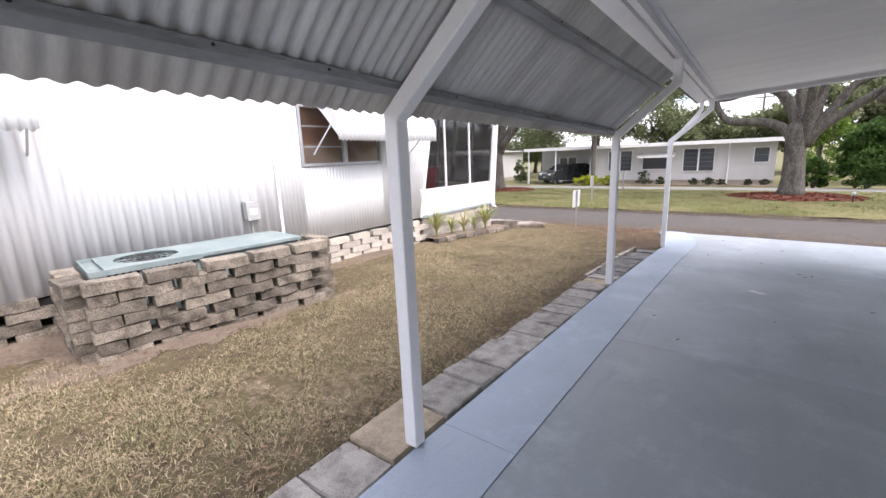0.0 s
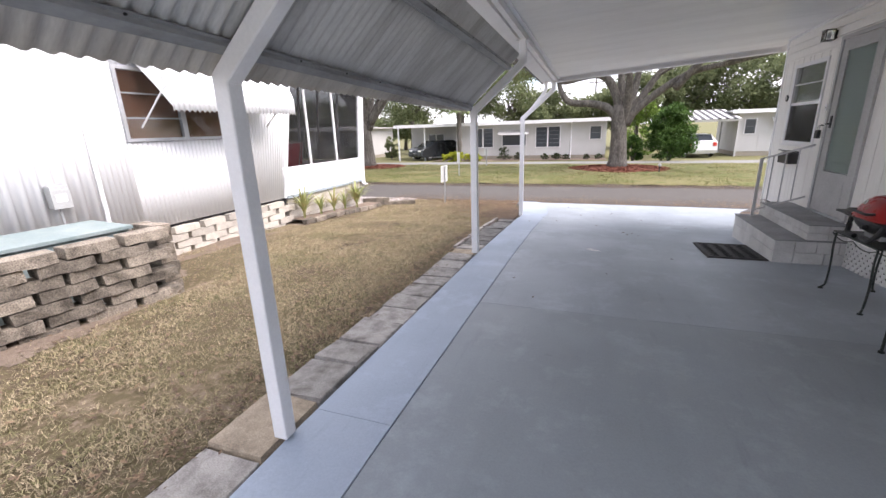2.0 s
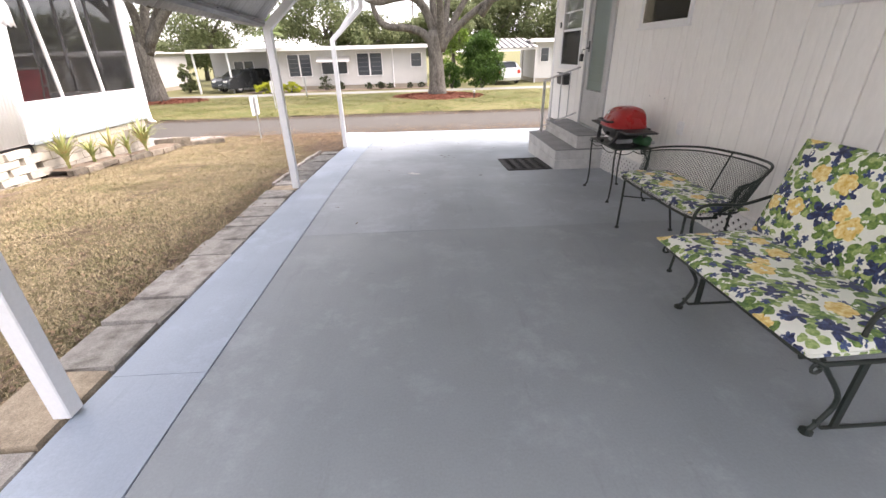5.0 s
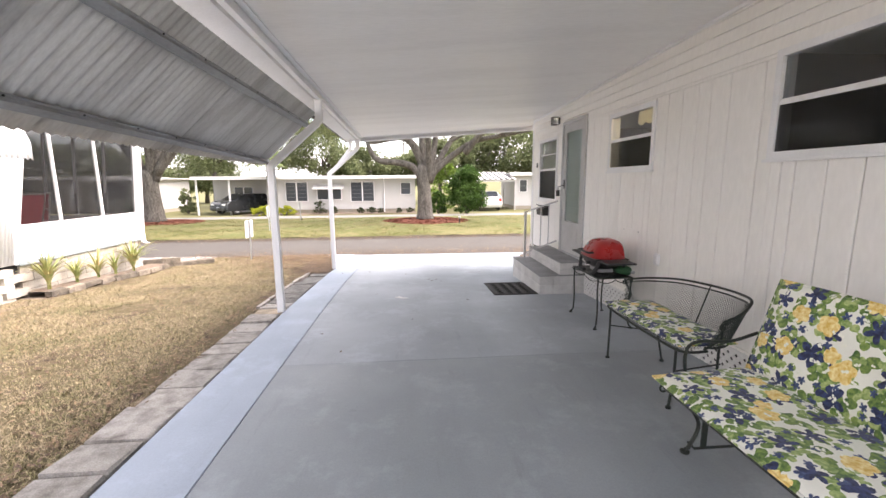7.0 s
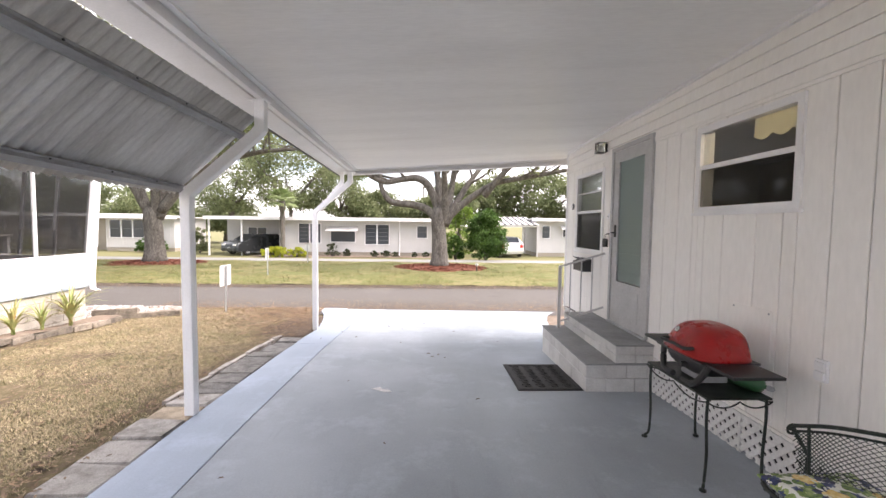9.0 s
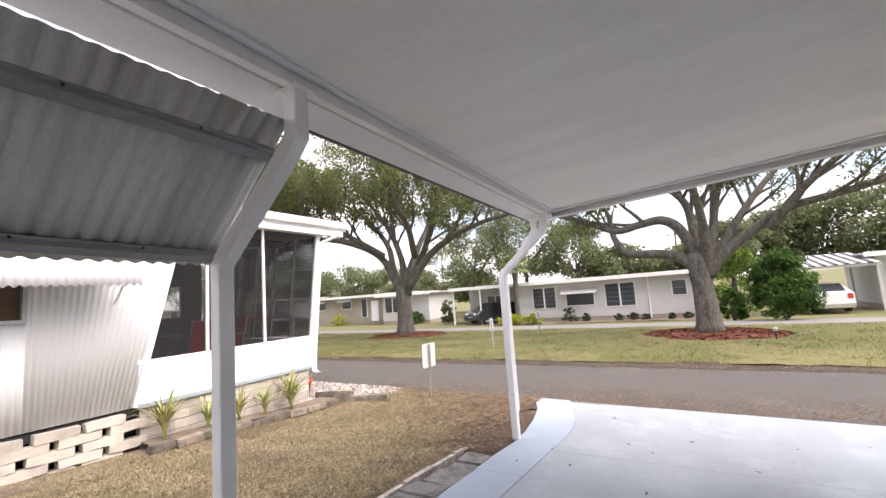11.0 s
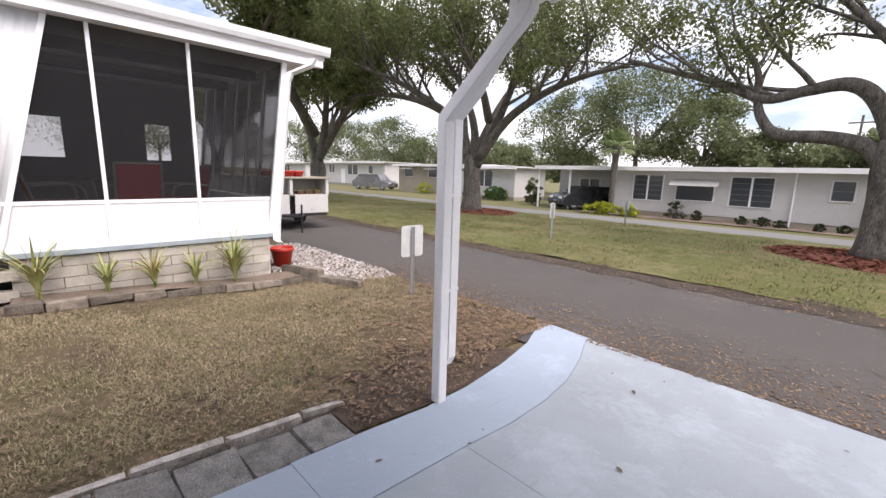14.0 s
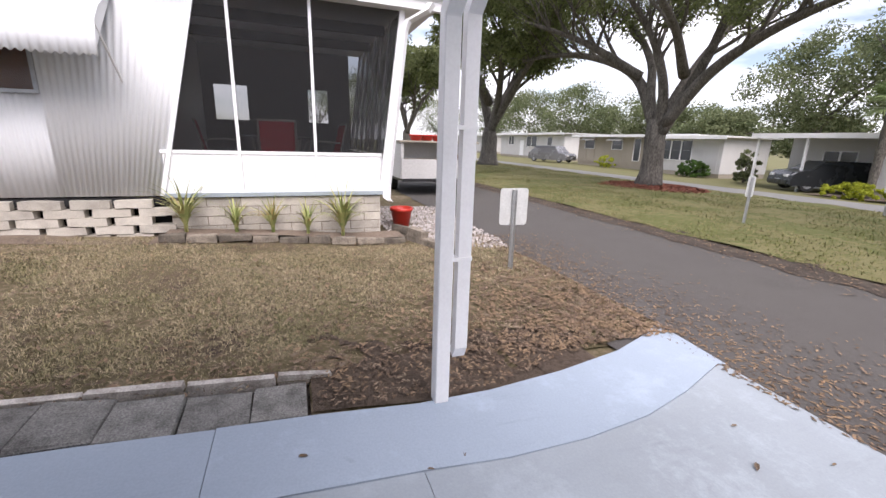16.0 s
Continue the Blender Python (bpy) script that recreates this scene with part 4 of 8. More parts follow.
CHROME = surface("dull_chrome", (0.55, 0.55, 0.55), 0.25, 0.95, amount=0.2, bump=0.0)
BLACK = surface("black_plastic", (0.018, 0.018, 0.02), 0.45, dirt=(0.04, 0.04, 0.04), bump=0.05)
bm = BM()
box(bm, -0.022, -0.012, w - 0.095, w - 0.055, 0.98, 1.12, 0.003)
tube(bm, [(-0.022, w - 0.075, 1.03), (-0.06, w - 0.075, 1.03), (-0.065, w - 0.13, 1.03)], 0.009, 8)
part("door_handle", bm, BLACK, leaf, "black lever handle")
part("door_panel_inner", B(0.07, 0.10, 0.0, w, 0.0, h), WHITE, door, "white inner door")
part("threshold", B(-0.04, 0.05, -0.03, w + 0.03, -0.02, -0.001), ALU, door)

# small fittings on the wall
lampb = thing("wall_lamp", (WX - 0.012, 6.84, 2.42), "dark boxed porch lamp with clear glass", "lamp")
lampb.scale = (0.8, 0.8, 0.8)
part("bracket", B(-0.02, 0.012, -0.055, 0.055, -0.06, 0.06, bevel=0.004), BLACK, lampb)
bm = BM()
for sx, sy in ((-0.14, -0.07), (-0.14, 0.062), (-0.03, -0.07), (-0.03, 0.062)):
    box(bm, sx, sx + 0.008, sy, sy + 0.008, -0.07, 0.07)
box(bm, -0.145, -0.02, -0.075, 0.075, 0.062, 0.078, 0.003)
box(bm, -0.145, -0.02, -0.075, 0.075, -0.078, -0.068, 0.002)
part("cage", bm, BLACK, lampb)
part("shade", B(-0.132, -0.034, -0.06, 0.06, -0.066, 0.06), GLASS, lampb, "clear glass box")
bm = BM()
lathe(bm, [(0.012, -0.05), (0.03, -0.03), (0.03, 0.0), (0.014, 0.04)], 12, Matrix.Translation((-0.083, 0, 0)))
part("bulb", bm, surface("white_bulb", (0.8, 0.8, 0.78), 0.3, bump=0), lampb)
mb = thing("mailbox", (WX - 0.012, 7.2, 0.86), "black wall mailbox with a sloped lid", "mailbox")
bm = BM()
prism(bm, [(0.012, 0.0), (-0.10, 0.0), (-0.11, 0.12), (0.012, 0.17)], 0.36, Matrix(((1, 0, 0, 0), (0, 0, 1, 0), (0, 1, 0, 0), (0, 0, 0, 1))))
part("body", bm, BLACK, mb)
bm = BM()
slab(bm, (0.135, 0.37, 0.012), pose(-0.05, 0.18, 0.155, 0, 22, 0), 0.003)
part("lid", bm, BLACK, mb)
bell = thing("doorbell_plate", (WX - 0.001, 7.95, 1.76), "small round dark thermometer dial on the siding", "dial")
bm = BM()
lathe(bm, [(0.045, 0.0), (0.045, 0.012), (0.036, 0.016)], 20, pose(0, 0, 0, 0, -90, 0))
part("rim", bm, BLACK, bell)
bm = BM()
lathe(bm, [(0.034, 0.0165), (0.033, 0.018)], 20, pose(0, 0, 0, 0, -90, 0))
part("face", bm, surface("dial_face", (0.5, 0.5, 0.48), 0.4), bell)
kb = thing("key_lock_box", (WX - 0.045, 6.69, 1.22), "black key lock box hanging beside the door", "lock box")
part("body", B(-0.02, 0.02, -0.035, 0.035, 0.0, 0.10, bevel=0.006), BLACK, kb)
bm = BM()
tube(bm, smooth_line([(0, -0.022, 0.10), (0, -0.022, 0.14), (0.02, 0, 0.16), (0, 0.022, 0.14), (0, 0.022, 0.10)]), 0.005, 6)
part("shackle", bm, CHROME, kb)
part("hook", B(0.018, 0.046, -0.006, 0.006, 0.15, 0.165), BLACK, kb)
sw = thing("door_bell", (WX - 0.001, 6.70, 1.55), "small pale doorbell button", "doorbell")
part("plate", B(-0.012, 0, -0.02, 0.02, 0.0, 0.07, bevel=0.003), WHITE, sw)
bm = BM()
lathe(bm, [(0.008, 0.012), (0.008, 0.017)], 10, pose(0, 0, 0.035, 0, -90, 0))
part("button", bm, DARK, sw)
ol = thing("outlet_cover", (WX - 0.001, 3.93, 0.63), "white weatherproof outlet cover on the siding", "outlet")
part("plate", B(-0.018, 0.0, -0.035, 0.035, 0.0, 0.12, bevel=0.004), WHITE, ol)
for zz in (0.012, 0.064):
    part("flap", B(-0.032, -0.018, -0.028, 0.028, zz, zz + 0.044, bevel=0.005), WHITE, ol)
ap = thing("access_panel", (WX - 0.001, 4.45, 0.60), "white painted access hatch in the siding", "hatch")
part("panel", B(-0.008, 0.0, -0.17, 0.17, 0.0, 0.34, bevel=0.003), SIDING, ap)
for yy in (-0.15, 0.15):
    bm = BM()
    lathe(bm, [(0.007, 0.008), (0.006, 0.011)], 8, pose(0, yy, 0.32, 0, -90, 0))
    part("screw", bm, ALU, ap)

# ---- lattice skirting ----
LATT = surface("white_lattice", (0.78, 0.78, 0.77), 0.5, amount=0.25, big=3)


def lattice_panel(y0, y1, x):
    zg = min(ground_z(y0), ground_z(y1))
    ob = thing("lattice_skirt", (x, y0, zg), "white diagonal lattice skirting below the siding", "lattice", "lattice skirting")
    L, H = y1 - y0, SILL - 0.024 - zg
    step, wd = 0.082, 0.034
    for sgn, dx in ((1, 0.0), (-1, -0.006)):
        bm = BM()
        c = -H
        while c < L:
            # bar y = c + t, z = t going up, cut to the panel
            a, b = max(0.0, -c), min(H, L - c)
            if b - a > 0.02:
                p = [(c + a, a), (c + b, b)]
                if sgn < 0:
                    p = [(L - q[0], q[1]) for q in p]
                strip(bm, [(dx, p[0][0], p[0][1]), (dx, p[1][0], p[1][1])], 0.006, wd, Vector((1, 0, 0)))
            c += step
        part("slat_layer", bm, LATT, ob)
    part("top_rail", B(-0.012, 0.004, 0, L, H - 0.02, H), LATT, ob)
    part("end_rail", B(-0.012, 0.004, 0, 0.022, 0, H - 0.02), LATT, ob)
    # near-black sheet: the hollow's shade behind the slats, put in as colour
    part("shade_sheet", B(0.05, 0.06, 0, L, 0, H), DARK, ob)
    return ob


for i in range(5):
    lattice_panel(-0.4 + 1.22 * i, -0.4 + 1.22 * (i + 1) - 0.004, WX + 0.0)
lattice_panel(7.25, 8.2, WX)
# second near-black sheet along the whole skirting, again shade given as colour
tagged(part("crawl_shade", B(WX + 0.06, WX + 0.1, Y_BACK, 8.2, -0.3, SILL - 0.0), DARK), "near-black sheet standing in for the shade of the crawl space behind the lattice", "wall", kind="structure")

# ---- entry steps ----
SBRICK = surface("white_painted_block", (0.66, 0.66, 0.65), 0.7, dirt=(0.40, 0.40, 0.40), amount=0.55, big=5, fine=70, bump=0.3, per_piece=0.12)
TREAD = surface("grey_tread_paint", (0.27, 0.275, 0.28), 0.6, amount=0.4, big=4, bump=0.2)
SX0, SX1, SY0, SY1 = 2.00, WX - 0.005, 5.60, 7.12
zb = ground_z(6.4) - 0.05
steps = thing("entry_steps", (SX0, SY0, zb), "two white painted block steps with grey treads at the door", "steps")
def course(x0, z0, z1, offset, name="block"):
    """One course of blocks round the front and the near end."""
    n = 0
    ya = SY0
    ln = 0.40
    yb = SY0 + ln * (0.5 if offset else 1.0)
    while ya < SY1 - 0.01:
        yb = min(yb, SY1)
        part(name, B(x0 - SX0, x0 - SX0 + 0.19, ya - SY0 + 0.004, yb - SY0 - 0.004, z0 - zb + 0.003, z1 - zb - 0.003, bevel=0.006), SBRICK, steps)
        ya, yb = yb, yb + ln
    xa = x0 + 0.19
    for lo in (SY0, SY1 - 0.19):
        xb = xa
        while xb < SX1 - 0.01:
            xc = min(SX1, xb + (0.2 if offset else 0.28))
            part(name, B(xb - SX0 + 0.004, xc - SX0 - 0.002, lo - SY0 + 0.002, lo - SY0 + 0.188, z0 - zb + 0.003, z1 - zb - 0.003, bevel=0.006), SBRICK, steps)
            xb = xc
course(SX0, zb, 0.015, False)
course(SX0, 0.015, 0.145, True)
course(2.28, 0.16, 0.245, False)
course(2.28, 0.245, 0.327, True)
part("fill", B(0.02, SX1 - SX0 - 0.01, 0.02, SY1 - SY0 - 0.02, 0.0, 0.14 - zb), SBRICK, steps)
part("fill", B(0.31, SX1 - SX0 - 0.01, 0.02, SY1 - SY0 - 0.02, 0.14 - zb, 0.325 - zb), SBRICK, steps)
part("tread", B(-0.012, SX1 - SX0, -0.01, SY1 - SY0 + 0.01, 0.146 - zb, 0.160 - zb, bevel=0.005), TREAD, steps, "grey painted lower tread")
part("tread", B(0.275, SX1 - SX0, -0.01, SY1 - SY0 + 0.01, 0.328 - zb, 0.342 - zb, bevel=0.005), TREAD, steps, "grey painted upper tread")
rail = thing("hand_rail", (2.17, 7.0, 0.160), "grey metal hand rail with thin balusters on the steps", "railing", rz=-30)
part("newel", B(-0.018, 0.018, -0.018, 0.018, 0, 0.80, bevel=0.003), GREYM, rail)
bm = BM()
strip(bm, [(0.0, 0, 0.79), (0.20, 0, 0.86), (0.53, 0, 0.98)], 0.035, 0.025, Vector((0, 1, 0)))
part("top_rail", bm, GREYM, rail)
bm = BM()
strip(bm, [(0.0, 0, 0.08), (0.53, 0, 0.32)], 0.03, 0.022, Vector((0, 1, 0)))
part("bottom_rail", bm, GREYM, rail)
for xx in (0.13, 0.26, 0.39):
    part("baluster", B(xx - 0.007, xx + 0.007, -0.007, 0.007, 0.08 + xx * 0.44, 0.79 + xx * 0.35), GREYM, rail)

# ---- door mat ----
RUB = surface("black_rubber", (0.02, 0.02, 0.021), 0.7, dirt=(0.07, 0.065, 0.06), amount=0.5, big=9, fine=80, bump=0.2)
MX0, MX1, MY0, MY1 = 1.37, 1.985, 5.62, 6.47
mat = thing("door_mat", ((MX0 + MX1) / 2, (MY0 + MY1) / 2, ground_z(6.05)), "black rubber door mat with a scrolled relief", "mat")
mat.matrix_basis = pose((MX0 + MX1) / 2, (MY0 + MY1) / 2, ground_z(6.05) + 0.003, -2.6, 0, 0)
part("sheet", B(-0.315, 0.315, -0.42, 0.42, 0, 0.008, bevel=0.003), RUB, mat)
bm = BM()
for a, b, c, d in ((-0.30, 0.30, -0.405, -0.37), (-0.30, 0.30, 0.37, 0.405), (-0.30, -0.265, -0.37, 0.37), (0.265, 0.30, -0.37, 0.37)):
    box(bm, a, b, c, d, 0.008, 0.014)
part("border", bm, RUB, mat)
for i in range(4):
    for j in range(6):
        bm = BM()
        cx, cy = -0.2 + i * 0.133, -0.305 + j * 0.122
        tube(bm, [(cx + 0.052 * math.cos(a) * (0.35 + 0.65 * a / 9.0), cy + 0.052 * math.sin(a) * (0.35 + 0.65 * a / 9.0), 0.010) for a in np.linspace(0, 9.0, 22)], 0.006, 5)
        part("scroll", bm, RUB, mat)

# ---- patio furniture ----
def floral(name):
    """White cotton with navy flowers, yellow roses and green leaves, laid over the cushion's own plane."""
    m, t, p = nodes_of(name)
    tc = t.nodes.new("ShaderNodeTexCoord")
    wob = noise_node(t, 14.0, 3, 0.6, tc.outputs["Object"])
    va = t.nodes.new("ShaderNodeVectorMath")
    va.operation = "MULTIPLY_ADD"
    link(t, wob.outputs["Color"], va.inputs[0])
    va.inputs[1].default_value = (0.035, 0.035, 0.0)
    link(t, tc.outputs["Object"], va.inputs[2])
    base_vec = va.outputs[0]

    def math_node(op, a, b=None):
        n = t.nodes.new("ShaderNodeMath")
        n.operation = op
        for k, v in enumerate((a, b)):
            if v is None:
                continue
            if isinstance(v, (int, float)):
                n.inputs[k].default_value = v
            else:
                link(t, v, n.inputs[k])
        return n.outputs[0]

    def blossoms(scale, shift, petals, inner, outer, rnd=0.75, squash=1.0):
        """A mask of petalled shapes on a scatter, the distance from each middle, and a random value for each."""
        mp = t.nodes.new("ShaderNodeMapping")
        mp.inputs["Location"].default_value = (*shift, 0)
        mp.inputs["Scale"].default_value = (scale, scale * squash, 0)
        link(t, base_vec, mp.inputs["Vector"])
        vo = t.nodes.new("ShaderNodeTexVoronoi")
        vo.voronoi_dimensions = "2D"
        vo.inputs["Scale"].default_value = 1.0
        vo.inputs["Randomness"].default_value = rnd
        link(t, mp.outputs["Vector"], vo.inputs["Vector"])
        sub = t.nodes.new("ShaderNodeVectorMath")
        sub.operation = "SUBTRACT"
        link(t, mp.outputs["Vector"], sub.inputs[0])
        link(t, vo.outputs["Position"], sub.inputs[1])
        sp = t.nodes.new("ShaderNodeSeparateXYZ")
        link(t, sub.outputs[0], sp.inputs[0])
        sc = t.nodes.new("ShaderNodeSeparateColor")
        link(t, vo.outputs["Color"], sc.inputs["Color"])
        ang = math_node("ADD", math_node("ARCTAN2", sp.outputs[1], sp.outputs[0]), math_node("MULTIPLY", sc.outputs[0], 6.28))
        wave = math_node("ABSOLUTE", math_node("SINE", math_node("MULTIPLY", ang, petals / 2)))
        rad = math_node("ADD", inner, math_node("MULTIPLY", wave, outer - inner))
        rad = math_node("MULTIPLY", rad, math_node("ADD", 0.75, math_node("MULTIPLY", sc.outputs[1], 0.4)))
        mask = math_node("LESS_THAN", vo.outputs["Distance"], rad)
        return mask, vo.outputs["Distance"], sc.outputs[2]

    grain = noise_node(t, 55.0, 3, 0.6, tc.outputs["Object"])
    col = mix_node(t, grain.outputs["Fac"], (0.80, 0.80, 0.74), (0.70, 0.72, 0.64))
    for scale, shift, pet, a, b, keep, dark, light in (
            (11.0, (0.3, 0.7), 2, 0.08, 0.52, 0.20, (0.06, 0.14, 0.03), (0.24, 0.34, 0.08)),
            (9.0, (4.1, 2.2), 3, 0.08, 0.50, 0.30, (0.045, 0.11, 0.03), (0.18, 0.28, 0.06)),
            (14.0, (7.9, 5.2), 2, 0.07, 0.46, 0.30, (0.14, 0.25, 0.06), (0.42, 0.50, 0.20)),
            (16.0, (2.4, 9.2), 5, 0.14, 0.34, 0.45, (0.02, 0.035, 0.10), (0.06, 0.10, 0.22)),
            (7.2, (1.4, 3.2), 5, 0.12, 0.40, 0.36, (0.008, 0.012, 0.045), (0.035, 0.055, 0.16)),
            (6.4, (5.6, 8.3), 5, 0.24, 0.32, 0.44, (0.66, 0.42, 0.08), (0.88, 0.76, 0.38)),
            (30.0, (3.3, 6.1), 2, 0.06, 0.34, 0.72, (0.70, 0.72, 0.62), (0.84, 0.84, 0.76))):
        mask, dist, rnd = blossoms(scale, shift, pet, a, b)
        shade = ramp_node(t, grain.outputs["Fac"], ((0.35, dark), (0.65, light)))
        rim = math_node("GREATER_THAN", rnd, keep)
        col = mix_node(t, math_node("MULTIPLY", mask, rim), col, shade.outputs["Color"])
    link(t, col, p.inputs["Base Color"])
    p.inputs["Roughness"].default_value = 0.85
    p.inputs["Sheen Weight"].default_value = 0.2
    weave = noise_node(t, 400.0, 2, 0.5, tc.outputs["Object"])
    bump_node(t, p, weave.outputs["Fac"], 0.15, 0.002)
    return m


FLORAL = floral("floral_cotton")


def cushion_mesh(wx, wy, h, seed, sag=0.012):
    """A stuffed pad in its own plane: x across, y along, z thick."""
    n, k = 26, 40
    r = random.Random(seed)
    v, q = [], []
    for side in (1, -1):
        for j in range(k + 1):
            for i in range(n + 1):
                u, w = 2 * i / n - 1, 2 * j / k - 1
                e = (1 - abs(u) ** 5) * (1 - abs(w) ** 7)
                e = max(0.0, e) ** 0.45
                wr = 0.006 * noise.noise(Vector((u * 3 + seed, w * 5, side * 2))) + 0.003 * noise.noise(Vector((u * 9, w * 12, seed)))
                tuft = -sag * math.exp(-((w * 0.5) ** 2) * 60) if side > 0 else 0
                v.append((u * wx / 2 * (1 - 0.02 * abs(w) ** 4), w * wy / 2, side * h / 2 * e + e * (wr + tuft)))
    off = (n + 1) * (k + 1)
    for j in range(k):
        for i in range(n):
            a = j * (n + 1) + i
            q.append((a, a + 1, a + n + 2, a + n + 1))
            q.append((off + a, off + a + n + 1, off + a + n + 2, off + a + 1))
    return raw_mesh("cushion", v, q, FLORAL, True)


def cushion(name, wx, wy, h, m, seed, label):
    ob = thing(name, m.translation, label, "cushion", "floral cushions")
    ob.matrix_basis = m
    pad = new("pad", cushion_mesh(wx, wy, h, seed))
    pad.parent = ob
    bm = BM()
    pts = [(-wx / 2, -wy / 2), (wx / 2, -wy / 2), (wx / 2, wy / 2), (-wx / 2, wy / 2), (-wx / 2, -wy / 2)]
    line = []
    for (a, b), (c, d) in zip(pts, pts[1:]):
        for s in range(8):
            u = s / 8
            line.append((a + (c - a) * u, b + (d - b) * u, 0.0))
    line.append(line[0])
    tube(bm, [(x * (1 - 0.02 * abs(2 * y / wy) ** 4), y, z) for x, y, z in line], 0.006, 6)
    part("piping", bm, surface(name + "_piping", (0.30, 0.36, 0.12), 0.8) if seed == 1 else FLORAL, ob)
    return ob


# iron love seat with a curved mesh back
loveseat = thing("iron_loveseat", (2.1, 2.9, ground_z(2.85)), "dark green wrought iron love seat with a mesh back", "bench")
LO = Vector((2.1, 2.9, ground_z(2.85)))


def L(p):
    return Vector(p) - LO


top_line = smooth_line([L(p) for p in ((2.09, 3.50, 0.60), (2.20, 3.38, 0.645), (2.34, 3.15, 0.685), (2.41, 2.88, 0.70), (2.41, 2.62, 0.71), (2.33, 2.42, 0.715), (2.20, 2.34, 0.66), (2.08, 2.33, 0.62))], 8)
low_line = smooth_line([L(p) for p in ((2.01, 3.38, 0.43), (2.10, 3.30, 0.42), (2.22, 3.08, 0.415), (2.29, 2.85, 0.415), (2.30, 2.64, 0.415), (2.25, 2.48, 0.415), (2.13, 2.41, 0.42), (2.03, 2.40, 0.43))], 8)
bm = BM()
tube(bm, top_line, 0.0085, 8)
part("top_rail", bm, IRON, loveseat)
bm = BM()
tube(bm, [a.lerp(b, 0.10) for a, b in zip(top_line, low_line)], 0.006, 6)
part("inner_rail", bm, IRON, loveseat)
bm = BM()
tube(bm, low_line, 0.007, 6)
part("lower_rail", bm, IRON, loveseat)
for k in (3, 24, 40, 53):
    bm = BM()
    tube(bm, [top_line[k], low_line[k]], 0.006, 6)
    part("back_strut", bm, IRON, loveseat)
MESHIRON = surface("mesh_iron", (0.03, 0.042, 0.036), 0.45, 0.3, bump=0)


def mesh_panel(name, a_line, b_line, parent, cell=0.021, r=0.0016):
    """Expanded metal between two lines: two sets of slanting strands."""
    def at(u, w):
        f = max(0.0, min(1.0, u)) * (len(a_line) - 1)
        i = min(int(f), len(a_line) - 2)
        s = f - i
        return a_line[i].lerp(a_line[i + 1], s).lerp(b_line[i].lerp(b_line[i + 1], s), w)
    length = sum((b - a).length for a, b in zip(a_line, a_line[1:]))
    height = (a_line[len(a_line) // 2] - b_line[len(b_line) // 2]).length
    nu = int(length / cell)
    rise = height / length
    v, q = [], []
    seg = 9
    for sgn in (1, -1):
        for i in range(-int(nu * rise) - 1, nu + int(nu * rise) + 2):
            prev = None
            for k in range(seg + 1):
                w = k / seg
                u = i / nu + sgn * w * rise
                if u < 0 or u > 1:
                    prev = None
                    continue
                c = at(u, w)
                d = (at(min(1, u + 0.01), w) - at(max(0, u - 0.01), w)).normalized()
                nn = Vector((-d.y, d.x, 0))
                b0 = len(v)
                v.extend((c - d * r * 1.5, c + nn * r, c + d * r * 1.5, c - nn * r))
                if prev is not None:
                    for e in range(4):
                        q.append((prev + e, prev + (e + 1) % 4, b0 + (e + 1) % 4, b0 + e))
                prev = b0
    ob = new(name, raw_mesh(name, v, q, MESHIRON))
    ob.parent = parent
    return tagged(ob, "open diamond wire mesh")


mesh_panel("mesh_back", [a.lerp(b, 0.10) for a, b in zip(top_line, low_line)], low_line, loveseat)
bm = BM()
seat_loop = smooth_line([L(p) for p in ((2.06, 3.40, 0.40), (1.94, 3.42, 0.40), (1.88, 3.35, 0.40), (1.865, 2.92, 0.40), (1.88, 2.49, 0.40), (1.94, 2.41, 0.40), (2.06, 2.41, 0.40))], 6)
tube(bm, seat_loop, 0.009, 8)
part("seat_rail", bm, IRON, loveseat)
a_l = [L((1.88, 2.45 + 0.93 * k / 20, 0.397)) for k in range(21)]
b_l = [L((2.22 - 0.12 * abs(k / 10 - 1) ** 3, 2.45 + 0.93 * k / 20, 0.397)) for k in range(21)]
mesh_panel("mesh_seat", a_l, b_l, loveseat, 0.024)
for x, y, bx, by in ((1.90, 3.36, 1.885, 3.34), (1.90, 2.48, 1.885, 2.49), (2.22, 3.17, 2.30, 3.22), (2.26, 2.56, 2.32, 2.52)):
    bm = BM()
    tube(bm, [L((x, y, 0.40)), L((x, y, 0.2)), L((bx, by, ground_z(by) + 0.012))], 0.009, 8)
    lathe(bm, [(0.008, 0.0), (0.018, 0.0), (0.018, 0.012), (0.008, 0.018)], 10, Matrix.Translation(L((bx, by, ground_z(by)))))
    part("leg", bm, IRON, loveseat)
for a, b in (((1.90, 3.36, 0.24), (2.24, 3.18, 0.24)), ((1.90, 2.48, 0.24), (2.27, 2.55, 0.24))):
    bm = BM()
    tube(bm, [L(a), L(b)], 0.006, 6)
    part("stretcher", bm, IRON, loveseat)
for sy, s in ((3.49, 1), (2.33, -1)):
    bm = BM()
    c = L((2.085, sy, 0.585))
    sp = [c + Vector((0.028 * math.cos(a) * (1 - a / 12), 0.0, 0.026 * math.sin(a) * (1 - a / 12))) for a in np.linspace(1.6, 9.5, 26)]
    tube(bm, sp, 0.006, 6)
    tube(bm, [L((2.09, sy - 0.01 * s, 0.58)), L((2.12, sy - 0.05 * s, 0.49)), L((2.05, sy - 0.10 * s, 0.40))], 0.008, 6)
    part("arm_scroll", bm, IRON, loveseat)
cushion("seat_cushion", 0.40, 0.98, 0.062, pose(2.07, 2.915, 0.437), 2, "faded floral cotton seat cushion on the iron love seat")

